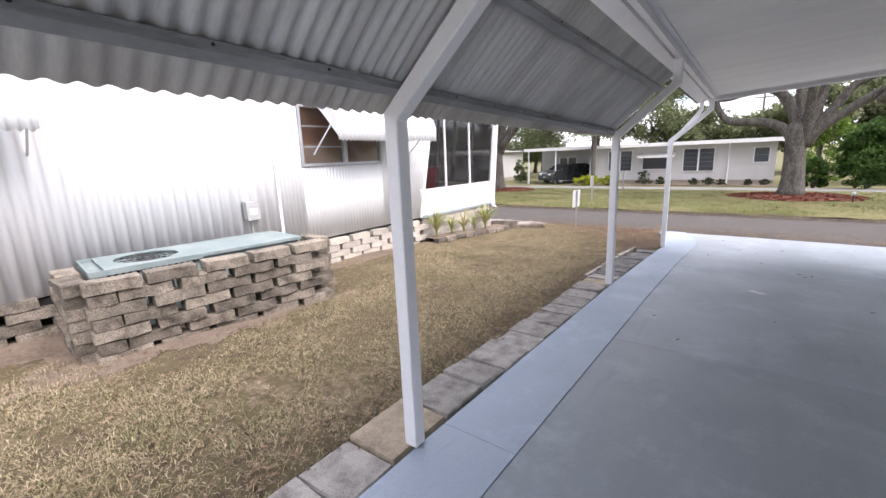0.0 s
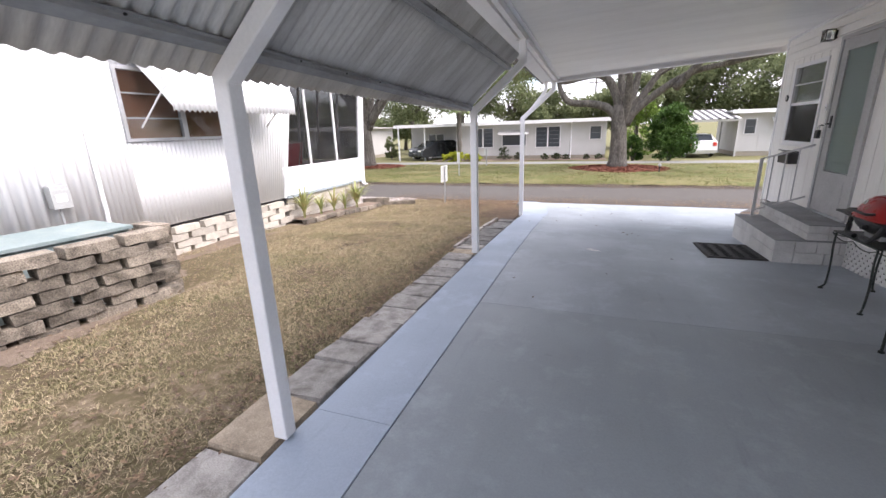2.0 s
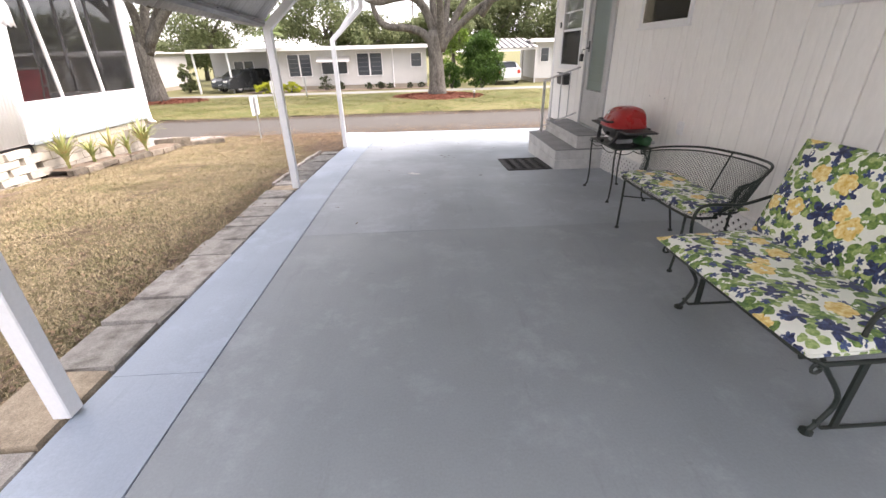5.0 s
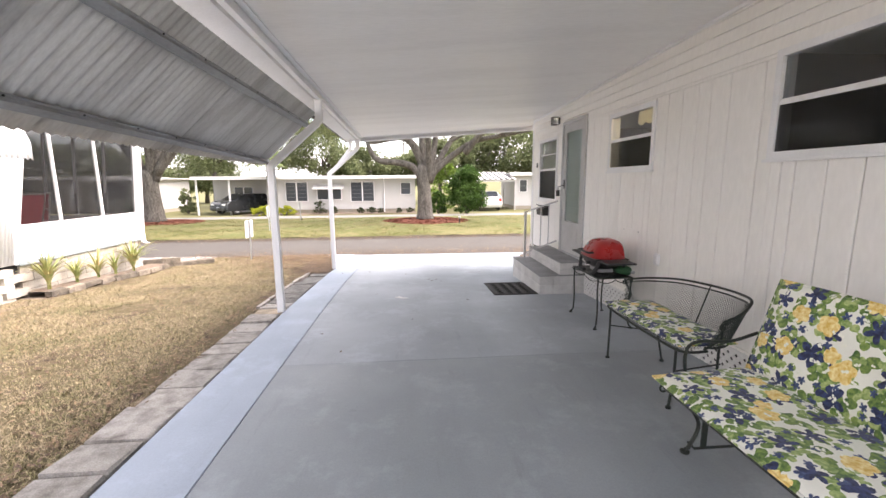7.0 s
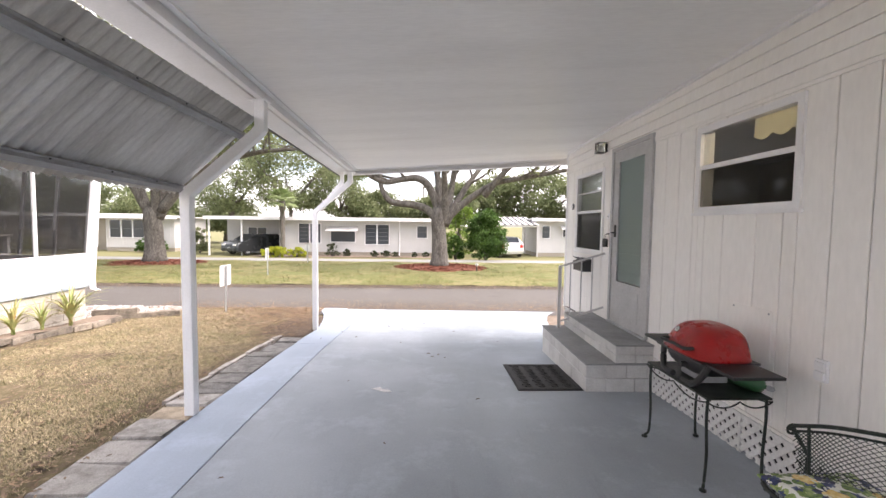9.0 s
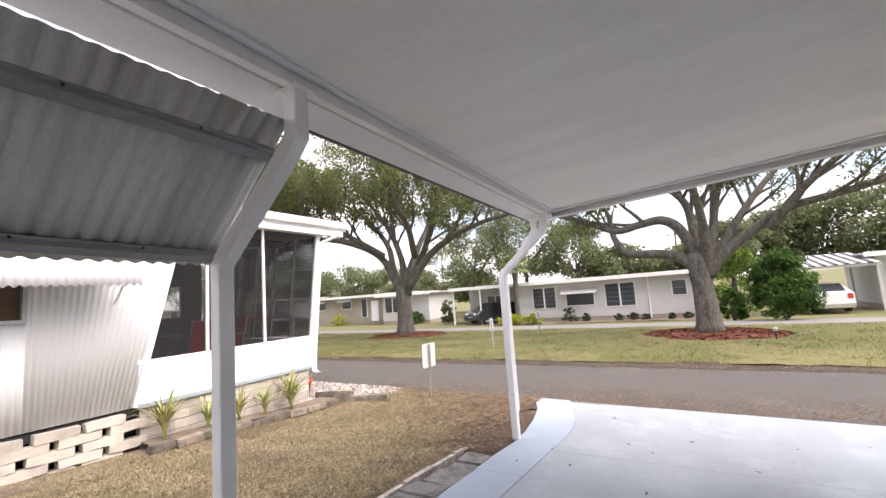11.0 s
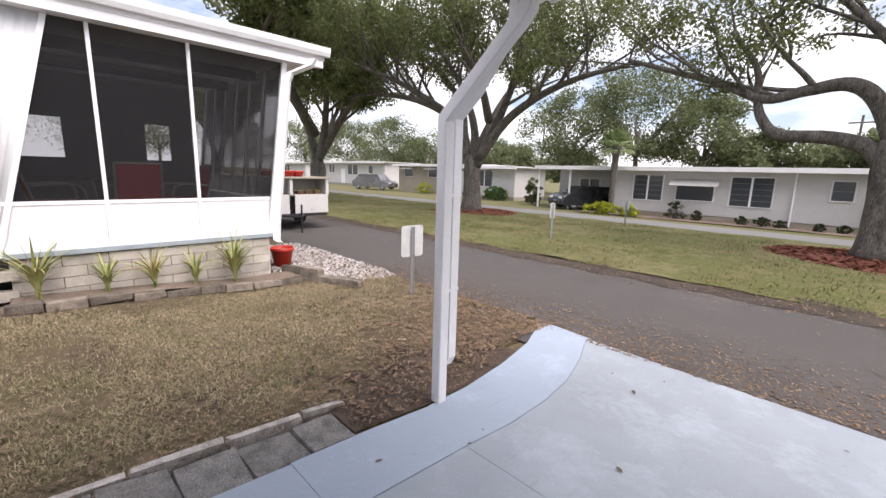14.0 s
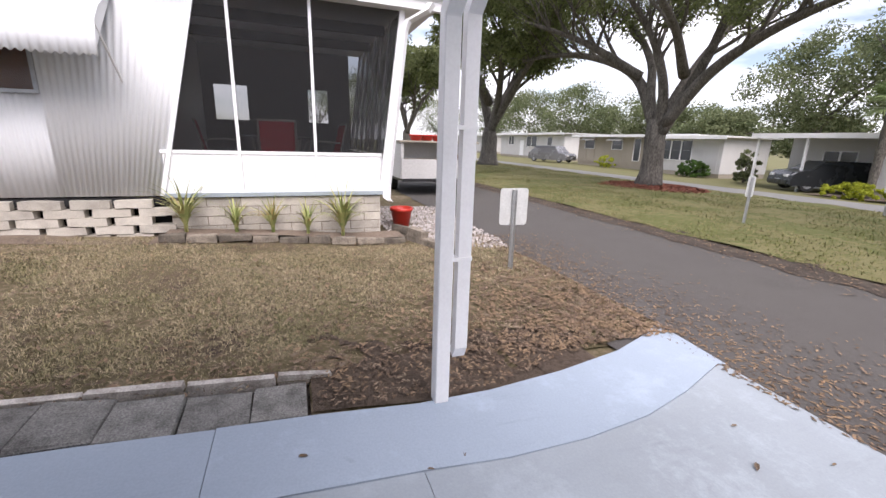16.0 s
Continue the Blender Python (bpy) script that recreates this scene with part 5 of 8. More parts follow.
# second seat: iron glider with two bright cushions
glider = thing("iron_glider", (1.75, 1.58, ground_z(1.6)), "dark green iron glider seat on sled legs", "bench")
GO = Vector((1.75, 1.58, ground_z(1.6)))


def G(p):
    return Vector(p) - GO


for sy in (2.02, 1.13):
    side = new("leg_frame")
    side.parent = glider
    bm = BM()
    tube(bm, smooth_line([G((1.56, sy, 0.44)), G((1.64, sy, 0.32)), G((1.74, sy, 0.17)), G((1.70, sy, 0.04)), G((1.675, sy, 0.016))], 6), 0.010, 8)
    lathe(bm, [(0.01, 0.0), (0.024, 0.0), (0.024, 0.012), (0.01, 0.02)], 10, Matrix.Translation(G((1.675, sy, 0.0))))
    part("front_leg", bm, IRON, side)
    bm = BM()
    tube(bm, [G((1.69, sy, 0.06)), G((1.73, sy, 0.02)), G((2.10, sy, 0.02)), G((2.14, sy, 0.06))], 0.008, 8)
    part("sled_bar", bm, IRON, side)
    bm = BM()
    tube(bm, [G((2.13, sy, 0.02)), G((2.02, sy, 0.25)), G((1.90, sy, 0.38)), G((2.02, sy, 0.44))], 0.010, 8)
    lathe(bm, [(0.01, 0.0), (0.024, 0.0), (0.024, 0.012), (0.01, 0.02)], 10, Matrix.Translation(G((2.14, sy, 0.0))))
    part("rear_leg", bm, IRON, side)
    bm = BM()
    box(bm, 1.765 - GO.x, 1.795 - GO.x, sy - 0.006 - GO.y, sy + 0.006 - GO.y, 0.02, 0.36, 0.003)
    part("spring_plate", bm, IRON, side)
    bm = BM()
    tube(bm, smooth_line([G((1.55, sy + 0.03, 0.36)), G((1.70, sy + 0.03, 0.365)), G((1.86, sy + 0.03, 0.375)), G((2.06, sy + 0.03, 0.36))], 4), 0.009, 8)
    part("glide_arm", bm, IRON, side)
    arm_y = sy + (0.03 if sy > 1.6 else -0.05)
    bm = BM()
    tube(bm, smooth_line([G((1.66, arm_y, 0.44)), G((1.65, arm_y, 0.54)), G((1.67, arm_y, 0.605)), G((1.74, arm_y, 0.625)), G((1.90, arm_y, 0.62)), G((2.05, arm_y, 0.66))], 5), 0.009, 8)
    part("arm_rest", bm, IRON, side)
bm = BM()
line = [G(p) for p in ((1.50, 2.00, 0.432), (1.475, 1.94, 0.432), (1.475, 1.10, 0.432), (1.50, 1.04, 0.432), (1.98, 1.04, 0.44), (1.98, 2.00, 0.44), (1.50, 2.00, 0.432))]
tube(bm, line, 0.010, 8)
part("seat_rail", bm, IRON, glider)
bm = BM()
tube(bm, [G((1.98, 1.98, 0.44)), G((2.10, 1.98, 0.92)), G((2.10, 1.06, 0.92)), G((1.98, 1.06, 0.44))], 0.010, 8)
part("back_frame", bm, IRON, glider)
for k in range(8):
    yy = 1.12 + k * 0.115
    bm = BM()
    tube(bm, [G((1.48, yy, 0.430)), G((1.98, yy, 0.438)), G((2.10, yy, 0.92))], 0.004, 5)
    part("wire_slat", bm, IRON, glider)
for sy in (1.98, 1.05):
    bm = BM()
    c = G((1.50, sy, 0.405))
    tube(bm, [c + Vector((0.03 * math.cos(a) * (1 - a / 11), 0, 0.028 * math.sin(a) * (1 - a / 11))) for a in np.linspace(0.5, 8.5, 24)], 0.006, 6)
    part("scroll", bm, IRON, glider)
cushion("seat_cushion", 0.56, 0.95, 0.085, pose(1.71, 1.51, 0.482, 0, -1.5, 0), 3, "bright floral cotton seat cushion on the iron glider")
cushion("back_cushion", 0.50, 0.96, 0.085, pose(2.00, 1.49, 0.735, 0, -74, 0), 5, "bright floral cotton back cushion leaning on the glider")

# side table
TX0, TX1, TY0, TY1, TZ = 2.095, 2.48, 4.05, 4.70, 0.485
table = thing("side_table", (2.3, 4.37, ground_z(4.37)), "dark green iron side table with scalloped apron", "table")
TO = Vector((2.3, 4.37, ground_z(4.37)))


def T(p):
    return Vector(p) - TO


bm = BM()
box(bm, TX0 - TO.x, TX1 - TO.x, TY0 - TO.y, TY1 - TO.y, TZ - 0.012 - TO.z, TZ - TO.z, 0.004)
part("tabletop", bm, IRON, table)
for x, y, dx, dy in ((TX0 + 0.02, TY0 + 0.02, -1, -1), (TX0 + 0.02, TY1 - 0.02, -1, 1), (TX1 - 0.02, TY0 + 0.02, 1, -1), (TX1 - 0.02, TY1 - 0.02, 1, 1)):
    bm = BM()
    zg = ground_z(y)
    tube(bm, smooth_line([T((x, y, TZ - 0.012)), T((x + 0.004 * dx, y, 0.35)), T((x - 0.006 * dx, y, 0.15)), T((x, y, zg + 0.06)), T((x + 0.02 * dx, y + 0.02 * dy, zg + 0.014))], 5), 0.0085, 8)
    lathe(bm, [(0.008, 0.0), (0.02, 0.0), (0.02, 0.01), (0.008, 0.016)], 10, Matrix.Translation(T((x + 0.02 * dx, y + 0.02 * dy, zg))))
    part("leg", bm, IRON, table)
for a, b in (((TX0, TY0), (TX0, TY1)), ((TX0, TY0), (TX1, TY0)), ((TX1, TY0), (TX1, TY1)), ((TX0, TY1), (TX1, TY1))):
    bm = BM()
    pts = []
    for k in range(25):
        u = k / 24
        pts.append(T((a[0] + (b[0] - a[0]) * u, a[1] + (b[1] - a[1]) * u, TZ - 0.02 - 0.045 * abs(math.sin(u * math.pi * 2)) ** 0.8 * 0.8)))
    tube(bm, pts, 0.0045, 6)
    part("apron", bm, IRON, table)

# gas grill on the table
REDE = surface("red_enamel", (0.36, 0.012, 0.012), 0.30, dirt=(0.20, 0.01, 0.01), amount=0.3, big=6, fine=90, bump=0.02)
grill = thing("gas_grill", (2.28, 4.36, TZ), "small red lidded gas grill with black side shelves", "grill")


def dome(bm, ax, ay, h, z0, n=28, rings=9, p=2.6, flip=1):
    rows = []
    for j in range(rings + 1):
        f = j / rings
        s = math.cos(f * math.pi / 2) ** 0.7
        row = []
        for k in range(n):
            a = math.tau * k / n
            c, d = math.cos(a), math.sin(a)
            rr = (abs(c) ** p + abs(d) ** p) ** (-1 / p)
            row.append(bm.verts.new((ax * rr * c * s, ay * rr * d * s, z0 + flip * h * math.sin(f * math.pi / 2))))
        rows.append(row)
    for r, q in zip(rows, rows[1:]):
        for k in range(n):
            bm.faces.new((r[k], r[(k + 1) % n], q[(k + 1) % n], q[k]))
    bm.faces.new(rows[0])
    bmesh.ops.remove_doubles(bm, verts=bm.verts, dist=0.0005)
    bmesh.ops.recalc_face_normals(bm, faces=bm.faces)
    return bm


def hipped_lid():
    """A squarish lid whose front leans back to a rounded crown."""
    bm = BM()
    rows = []
    n, p = 40, 3.8
    for k, z, back in ((1.02, 0.178, 0.0), (1.02, 0.19, 0.0), (0.99, 0.196, 0.002), (0.955, 0.225, 0.008), (0.87, 0.275, 0.018), (0.77, 0.315, 0.026), (0.62, 0.345, 0.032), (0.42, 0.36, 0.034), (0.18, 0.366, 0.034)):
        row = []
        for i in range(n):
            c, d = math.cos(math.tau * i / n), math.sin(math.tau * i / n)
            rr = (abs(c) ** p + abs(d) ** p) ** (-1 / p)
            row.append(bm.verts.new((0.18 * k * rr * c + back, 0.24 * k * rr * d, z)))
        rows.append(row)
    for r, q in zip(rows, rows[1:]):
        for i in range(n):
            bm.faces.new((r[i], r[(i + 1) % n], q[(i + 1) % n], q[i]))
    bm.faces.new(rows[-1])
    bm.faces.new(rows[0][::-1])
    return bm


lid = part("lid", hipped_lid(), REDE, grill, "glossy red domed lid", True)
bm = BM()
tube(bm, smooth_line([(-0.16, -0.13, 0.235), (-0.215, -0.12, 0.235), (-0.22, 0, 0.24), (-0.215, 0.12, 0.235), (-0.16, 0.13, 0.235)], 5), 0.011, 8)
part("handle", bm, BLACK, lid)
bm = BM()
lathe(bm, [(0.022, 0.0), (0.022, 0.006), (0.018, 0.008)], 16, pose(-0.118, 0.10, 0.298, 0, -62, 0))
part("thermometer", bm, CHROME, lid)
part("fire_bowl", dome(BM(), 0.17, 0.225, 0.125, 0.17, p=3.4, flip=-1), BLACK, grill, "", True)
part("rim", box(BM(), -0.18, 0.18, -0.24, 0.24, 0.165, 0.178, 0.005), BLACK, grill)
for s in (-1, 1):
    bm = BM()
    box(bm, -0.15, 0.14, 0.245 if s > 0 else -0.46, 0.46 if s > 0 else -0.245, 0.158, 0.176, 0.006)
    part("side_shelf", bm, BLACK, grill)
    for sx in (-1, 1):
        bm = BM()
        tube(bm, smooth_line([(sx * 0.13, s * 0.23, 0.155), (sx * 0.15, s * 0.20, 0.08), (sx * 0.17, s * 0.15, 0.024), (sx * 0.17, s * 0.05, 0.020)], 5), 0.020, 8)
        part("cradle_leg", bm, BLACK, grill)
part("drip_pan", B(-0.08, 0.08, -0.11, 0.11, 0.012, 0.05, bevel=0.006), ALU, grill, "foil drip pan")
bm = BM()
tube(bm, [(-0.165, -0.07, 0.12), (-0.20, -0.07, 0.12)], 0.018, 12)
part("knob", bm, BLACK, grill)
prop = thing("propane_bottle", (2.44, 4.20, TZ), "small green propane bottle lying on the table", "gas bottle")
GREENB = surface("green_bottle_paint", (0.03, 0.12, 0.05), 0.4, bump=0.03)
bm = BM()
lathe(bm, [(0.02, -0.11), (0.042, -0.105), (0.05, -0.09), (0.05, 0.06), (0.042, 0.085), (0.02, 0.10), (0.012, 0.105), (0.012, 0.125)], 20, pose(0, 0, 0.05, 90, 0, 15))
part("tank", bm, GREENB, prop, "", True)
bm = BM()
lathe(bm, [(0.016, 0.126), (0.016, 0.15), (0.008, 0.16)], 12, pose(0, 0, 0.05, 90, 0, 15))
part("valve", bm, ALU, prop)

# ---- neighbour's yard: block screens, air conditioner, planter ----
BLOCK = surface("weathered_screen_block", (0.50, 0.43, 0.345), 0.95, dirt=(0.085, 0.07, 0.055), amount=0.95, big=7.0, fine=85, bump=1.0, vary=0.34, per_piece=0.55)
PALEB = surface("pale_screen_block", (0.66, 0.61, 0.53), 0.92, dirt=(0.40, 0.36, 0.32), amount=0.7, big=5.0, fine=110, bump=0.5, vary=0.15, per_piece=0.25)


def rough_block(dx, dy, dz, seed, material, chip=0.008):
    r = random.Random(seed)
    bm = BM()
    box(bm, -dx / 2, dx / 2, -dy / 2, dy / 2, 0, dz)
    bmesh.ops.subdivide_edges(bm, edges=[e for e in bm.edges if abs(e.verts[0].co.x - e.verts[1].co.x) > dx * 0.5], cuts=2)
    for v in bm.verts:
        v.co += Vector((r.uniform(-1, 1) * 0.5, r.uniform(-1, 1), r.uniform(-1, 1) * 0.7)) * chip
    return mesh_of(bm, material, False, "block")


full = [rough_block(0.385, 0.17, 0.093, 50 + k, BLOCK, 0.011) for k in range(4)]
half = [rough_block(0.185, 0.17, 0.093, 60 + k, BLOCK, 0.011) for k in range(2)]
pale_full = [rough_block(0.385, 0.14, 0.096, 70 + k, PALEB) for k in range(3)]


def screen_wall(parent, origin, p0, p1, zbase, courses, meshes, seed, pitch=0.455, jitter=0.016, ragged_top=0, rise=0.104):
    """Blocks laid with gaps between them, each course over the gaps of the one below."""
    r = random.Random(seed)
    a, b = Vector((*p0, 0)), Vector((*p1, 0))
    ln = (b - a).length
    d = (b - a).normalized()
    ang = math.degrees(math.atan2(d.y, d.x))
    for c in range(courses):
        u = 0.19 + (pitch / 2 if c % 2 else 0.0) - 0.02
        if c % 2:
            hb = new("block", half[c % 2])
            hb.parent = parent
            hb.data = half[c % len(half)]
            p = a + d * 0.09 - origin
            hb.matrix_basis = pose(p.x, p.y, zbase + c * rise - origin.z, r.uniform(-1, 1), r.uniform(-1, 1), ang + r.uniform(-2, 2))
        while u < ln - 0.12:
            if ragged_top and c == courses - 1 and r.random() < 0.2:
                u += pitch
                continue
            bl = new("block", r.choice(meshes))
            bl.parent = parent
            p = a + d * u - origin
            off = Vector((-d.y, d.x, 0)) * r.uniform(-jitter, jitter)
            bl.matrix_basis = pose(p.x + off.x, p.y + off.y, zbase + c * rise - origin.z, r.uniform(-1, 1), r.uniform(-1, 1), ang + r.uniform(-2.5, 2.5))
            u += pitch + r.uniform(-0.02, 0.02)


EARTH = patchy("dark_earth", ((0.045, 0.033, 0.026), (0.085, 0.062, 0.047), (0.13, 0.098, 0.075), (0.07, 0.052, 0.04)), (2.2, 30.0), 0.95, 0.9, 90)

acw = thing("block_screen_wall", (-4.25, 1.8, 0.0), "low open-jointed wall of rough concrete blocks round the air conditioner", "wall")
AO = Vector((-4.25, 1.8, 0.0))
screen_wall(acw, AO, (-4.22, 0.76), (-4.01, 2.90), -0.055, 7, full, 1, pitch=0.44, rise=0.102)
screen_wall(acw, AO, (-4.31, 0.72), (-5.33, 0.80), -0.055, 7, full, 2, pitch=0.43, rise=0.1)
screen_wall(acw, AO, (-4.10, 2.95), (-4.72, 2.99), -0.055, 7, full, 3, pitch=0.43, rise=0.102)


def soil_patch(name, x0, x1, y0, y1, step, inside, lift, label, material=None):
    """Bare soil with an uneven outline; inside(x, y) is under nought within it."""
    nx, ny = int((x1 - x0) / step), int((y1 - y0) / step)
    v = [(x0 + i * step, y0 + j * step, ground_z(y0 + j * step) + lift + 0.03 * noise.noise(Vector(((x0 + i * step) * 0.9, (y0 + j * step) * 0.9, 3.1)))) for j in range(ny + 1) for i in range(nx + 1)]
    q = []
    for j in range(ny):
        for i in range(nx):
            x, y = x0 + (i + 0.5) * step, y0 + (j + 0.5) * step
            if inside(x, y) + 0.35 * noise.noise(Vector((x * 1.8, y * 1.8, 0))) + 0.25 * noise.noise(Vector((x * 6, y * 6, 5))) < 0:
                a = j * (nx + 1) + i
                q.append((a, a + 1, a + nx + 2, a + nx + 1))
    tagged(new(name, raw_mesh(name, v, q, material or DIRT, True)), label, "soil", kind="structure")


soil_patch("soil_house", -6.2, -3.3, -2.2, 6.6, 0.035, lambda x, y: (abs(y - 1.7) - 1.5) * 0.45 + max(0, x + 4.05) * 2.2 if x > -5.0 else -0.3, -0.014, "bare reddish soil round the block wall")
soil_patch("soil_edge", -2.15, -1.42, -2.6, 9.9, 0.03, lambda x, y: (9 if x > -1.80 else (-1.62 - x) * 0.9 - 0.02) if y < 7.97 else (-1.85 - x) * 1.3 - 0.06, -0.016, "bare dark soil along the paving stones", EARTH)
soil_patch("soil_post", -2.5, -1.42, 7.6, 10.4, 0.03, lambda x, y: 9 if y < 7.98 and x > -1.82 else math.hypot((x + 1.75) / 0.55, (y - 8.75) / 1.0) * 0.5 - 0.45, -0.010, "dark damp soil round the corner post", EARTH)
skirt = thing("block_skirting", (NX + 0.02, 2.0, -0.1), "pale open-jointed block skirting under the mobile home", "skirting")
SO = Vector((NX + 0.02, 2.0, -0.1))
screen_wall(skirt, SO, (NX + 0.0, -2.6), (NX + 0.0, 3.2), -0.16, 5, full, 4, pitch=0.47, jitter=0.008)
screen_wall(skirt, SO, (NX + 0.0, 3.2), (NX + 0.0, 6.56), -0.22, 5, pale_full, 5, pitch=0.45, jitter=0.008)
# near-black sheet behind the blocks: shade in the open joints, painted
hpart("crawl_shade_sheet", B(NX - 0.16, NX - 0.12, -6.0, 9.1, -0.4, N_BOT - 0.03), DARK)

# solid block base below the screened room
bb = thing("block_base", (NX, 7.8, -0.2), "pale tan block base below the screened room", "wall")
rng = random.Random(31)
for c in range(5):
    z0 = -0.31 + c * 0.122
    y = 6.47 - (0.2 if c % 2 else 0.0)
    while y < 9.12:
        y2 = min(9.14, y + 0.405)
        y1 = max(6.47, y)
        if y2 - y1 > 0.03:
            part("block", B(-0.10, 0.0 + rng.uniform(-0.004, 0.004), y1 - 7.8 + 0.004, y2 - 7.8 - 0.004, z0 + 0.2 + 0.003, z0 + 0.2 + 0.118, bevel=0.005), PALEB, bb)
        y = y2
part("mortar", B(-0.09, -0.012, 6.48 - 7.8, 9.13 - 7.8, -0.11, 0.49), DIRT, bb)

# air conditioner
ACP = surface("faded_teal_enamel", (0.20, 0.26, 0.26), 0.55, 0.1, dirt=(0.40, 0.43, 0.42), amount=0.6, big=3.0, fine=60, bump=0.06)
ac = thing("air_conditioner", (-4.80, 1.88, -0.035), "long faded teal packaged air conditioner behind the block wall", "air conditioner", rz=-6)
H = 0.705
bm = BM()
box(bm, -0.36, 0.36, -0.95, 0.95, 0.04, H - 0.03, 0.008)
part("cabinet", bm, ACP, ac)
bm = BM()
ring_o, ring_i = [], []
n = 40
corners = [(-0.39, -0.98), (0.39, -0.98), (0.39, 0.98), (-0.39, 0.98)]
# lid with a round fan opening
for k in range(n):
    a = math.tau * k / n
    ring_i.append(bm.verts.new((0.27 * math.cos(a), -0.48 + 0.27 * math.sin(a), H)))
    c, s = math.cos(a), math.sin(a)
    q = 0.39 / max(abs(c), abs(s))
    ring_o.append(bm.verts.new((q * c, -0.48 + min(q * s, 0.39) if s > 0 else -0.48 + max(q * s, -0.50), H)))
for k in range(n):
    bm.faces.new((ring_i[k], ring_o[k], ring_o[(k + 1) % n], ring_i[(k + 1) % n]))
down = [bm.verts.new(v.co + Vector((0, 0, -0.14))) for v in ring_i]
for k in range(n):
    bm.faces.new((ring_i[k], ring_i[(k + 1) % n], down[(k + 1) % n], down[k]))
bm.faces.new(down)
box(bm, -0.39, 0.39, -0.09, 0.98, H - 0.035, H + 0.0, 0.004)
box(bm, 0.37, 0.392, -0.98, -0.09, H - 0.05, H - 0.001)
box(bm, -0.392, -0.37, -0.98, -0.09, H - 0.05, H - 0.001)
box(bm, -0.37, 0.37, -0.985, -0.965, H - 0.05, H - 0.001)
part("lid", bm, ACP, ac)
bm = BM()
for k in range(5):
    r = 0.06 + 0.05 * k
    tube(bm, [(r * math.cos(a), -0.48 + r * math.sin(a), H - 0.012) for a in np.linspace(0, math.tau, 33)], 0.004, 5)
for k in range(4):
    a = math.pi * k / 4
    tube(bm, [(0.27 * math.cos(a), -0.48 + 0.27 * math.sin(a), H - 0.016), (-0.27 * math.cos(a), -0.48 - 0.27 * math.sin(a), H - 0.016)], 0.005, 5)
part("fan_guard", bm, BLACK, ac, "black round fan guard")
bm = BM()
for k in range(4):
    slab(bm, (0.20, 0.09, 0.004), Matrix.Translation((0, -0.48, H - 0.10)) @ pose(0, 0, 0, 0, 0, 90 * k) @ pose(0.12, 0, 0, 24, 0, 0))
part("fan_blades", bm, BLACK, ac)
for k in range(14):
    part("louvre", B(0.361, 0.368, -0.86 + k * 0.052, -0.86 + k * 0.052 + 0.026, 0.30, 0.66), DARK, ac)
part("base_pan", B(-0.38, 0.38, -0.97, 0.97, 0.0, 0.045), ALU, ac)

# electrical box and conduit on the neighbour's wall
eb = thing("electrical_box", (NX + 0.012, 2.85, 0.80), "grey outdoor electrical disconnect box with conduit", "electrical box")
EBM = surface("grey_box_paint", (0.45, 0.46, 0.46), 0.5, 0.2)
part("box", B(0.0, 0.10, -0.085, 0.085, 0.0, 0.24, bevel=0.008), EBM, eb)
part("cover", B(0.10, 0.112, -0.09, 0.09, -0.005, 0.20, bevel=0.004), EBM, eb)
part("notice", B(0.1125, 0.1135, -0.05, 0.05, 0.07, 0.15), WHITE, eb, "pale notice plate")
bm = BM()
tube(bm, [(0.04, 0.0, 0.0), (0.04, 0.0, -0.22), (0.10, -0.05, -0.30), (0.22, -0.10, -0.32)], 0.014, 8)
part("conduit", bm, EBM, eb)

# planter along the screened room
PX = -5.12
BORDER = surface("dark_border_stone", (0.40, 0.34, 0.27), 0.95, dirt=(0.10, 0.085, 0.07), amount=0.9, big=8, fine=90, bump=0.9, vary=0.25, per_piece=0.5)
dark_stones = []
for st in stones:
    st = st.copy()
    st.materials.clear()
    st.materials.append(BORDER)
    dark_stones.append(st)
pl = thing("stone_border", (PX, 8.0, -0.25), "low border of rough dark stones round the planting bed", "edging")
y = 6.40
k = 0
while y < 9.35:
    ln = 0.29 + 0.12 * ((k * 37) % 5) / 5
    ob = new("border_block", dark_stones[k % 5])
    ob.parent = pl
    zt = ground_z(y) + 0.02
    ob.matrix_basis = pose(0.02 * math.sin(k * 2.1), y + ln / 2 - 8.0, zt + 0.25 - 0.04, 0, 2 * math.sin(k), 2 * math.sin(k * 3)) @ Matrix.Diagonal((0.10, ln - 0.012, 1.0, 1))
    y += ln
    k += 1
for j in range(2):
    x = PX - 0.1
    for c in range(4):
        ob = new("border_block", dark_stones[(k + c) % 5])
        ob.parent = pl
        ob.matrix_basis = pose(0.03 + 0.30 * c - 0.35, 9.46 + 0.14 * c - 8.0, ground_z(9.5) + 0.25 - 0.03 + 0.10 * j * (c < 2), 0, 0, 24 + 5 * math.sin(c * 3 + j)) @ Matrix.Diagonal((0.36, 0.13, 1.2, 1))
    k += 3
tagged(ground_sheet("planting_soil", NX + 0.01, PX + 0.02, 6.45, 9.4, 0.075, DIRT, 12, 30, "bare planting soil in the border bed", "soil", wav=0.03), kind="structure")
AGAVE = patchy("spiky_leaf", ((0.20, 0.27, 0.09), (0.33, 0.38, 0.14), (0.46, 0.45, 0.19), (0.44, 0.27, 0.10)), (3.0, 14.0), 0.55, 0.1, 60, per_island=0.35)


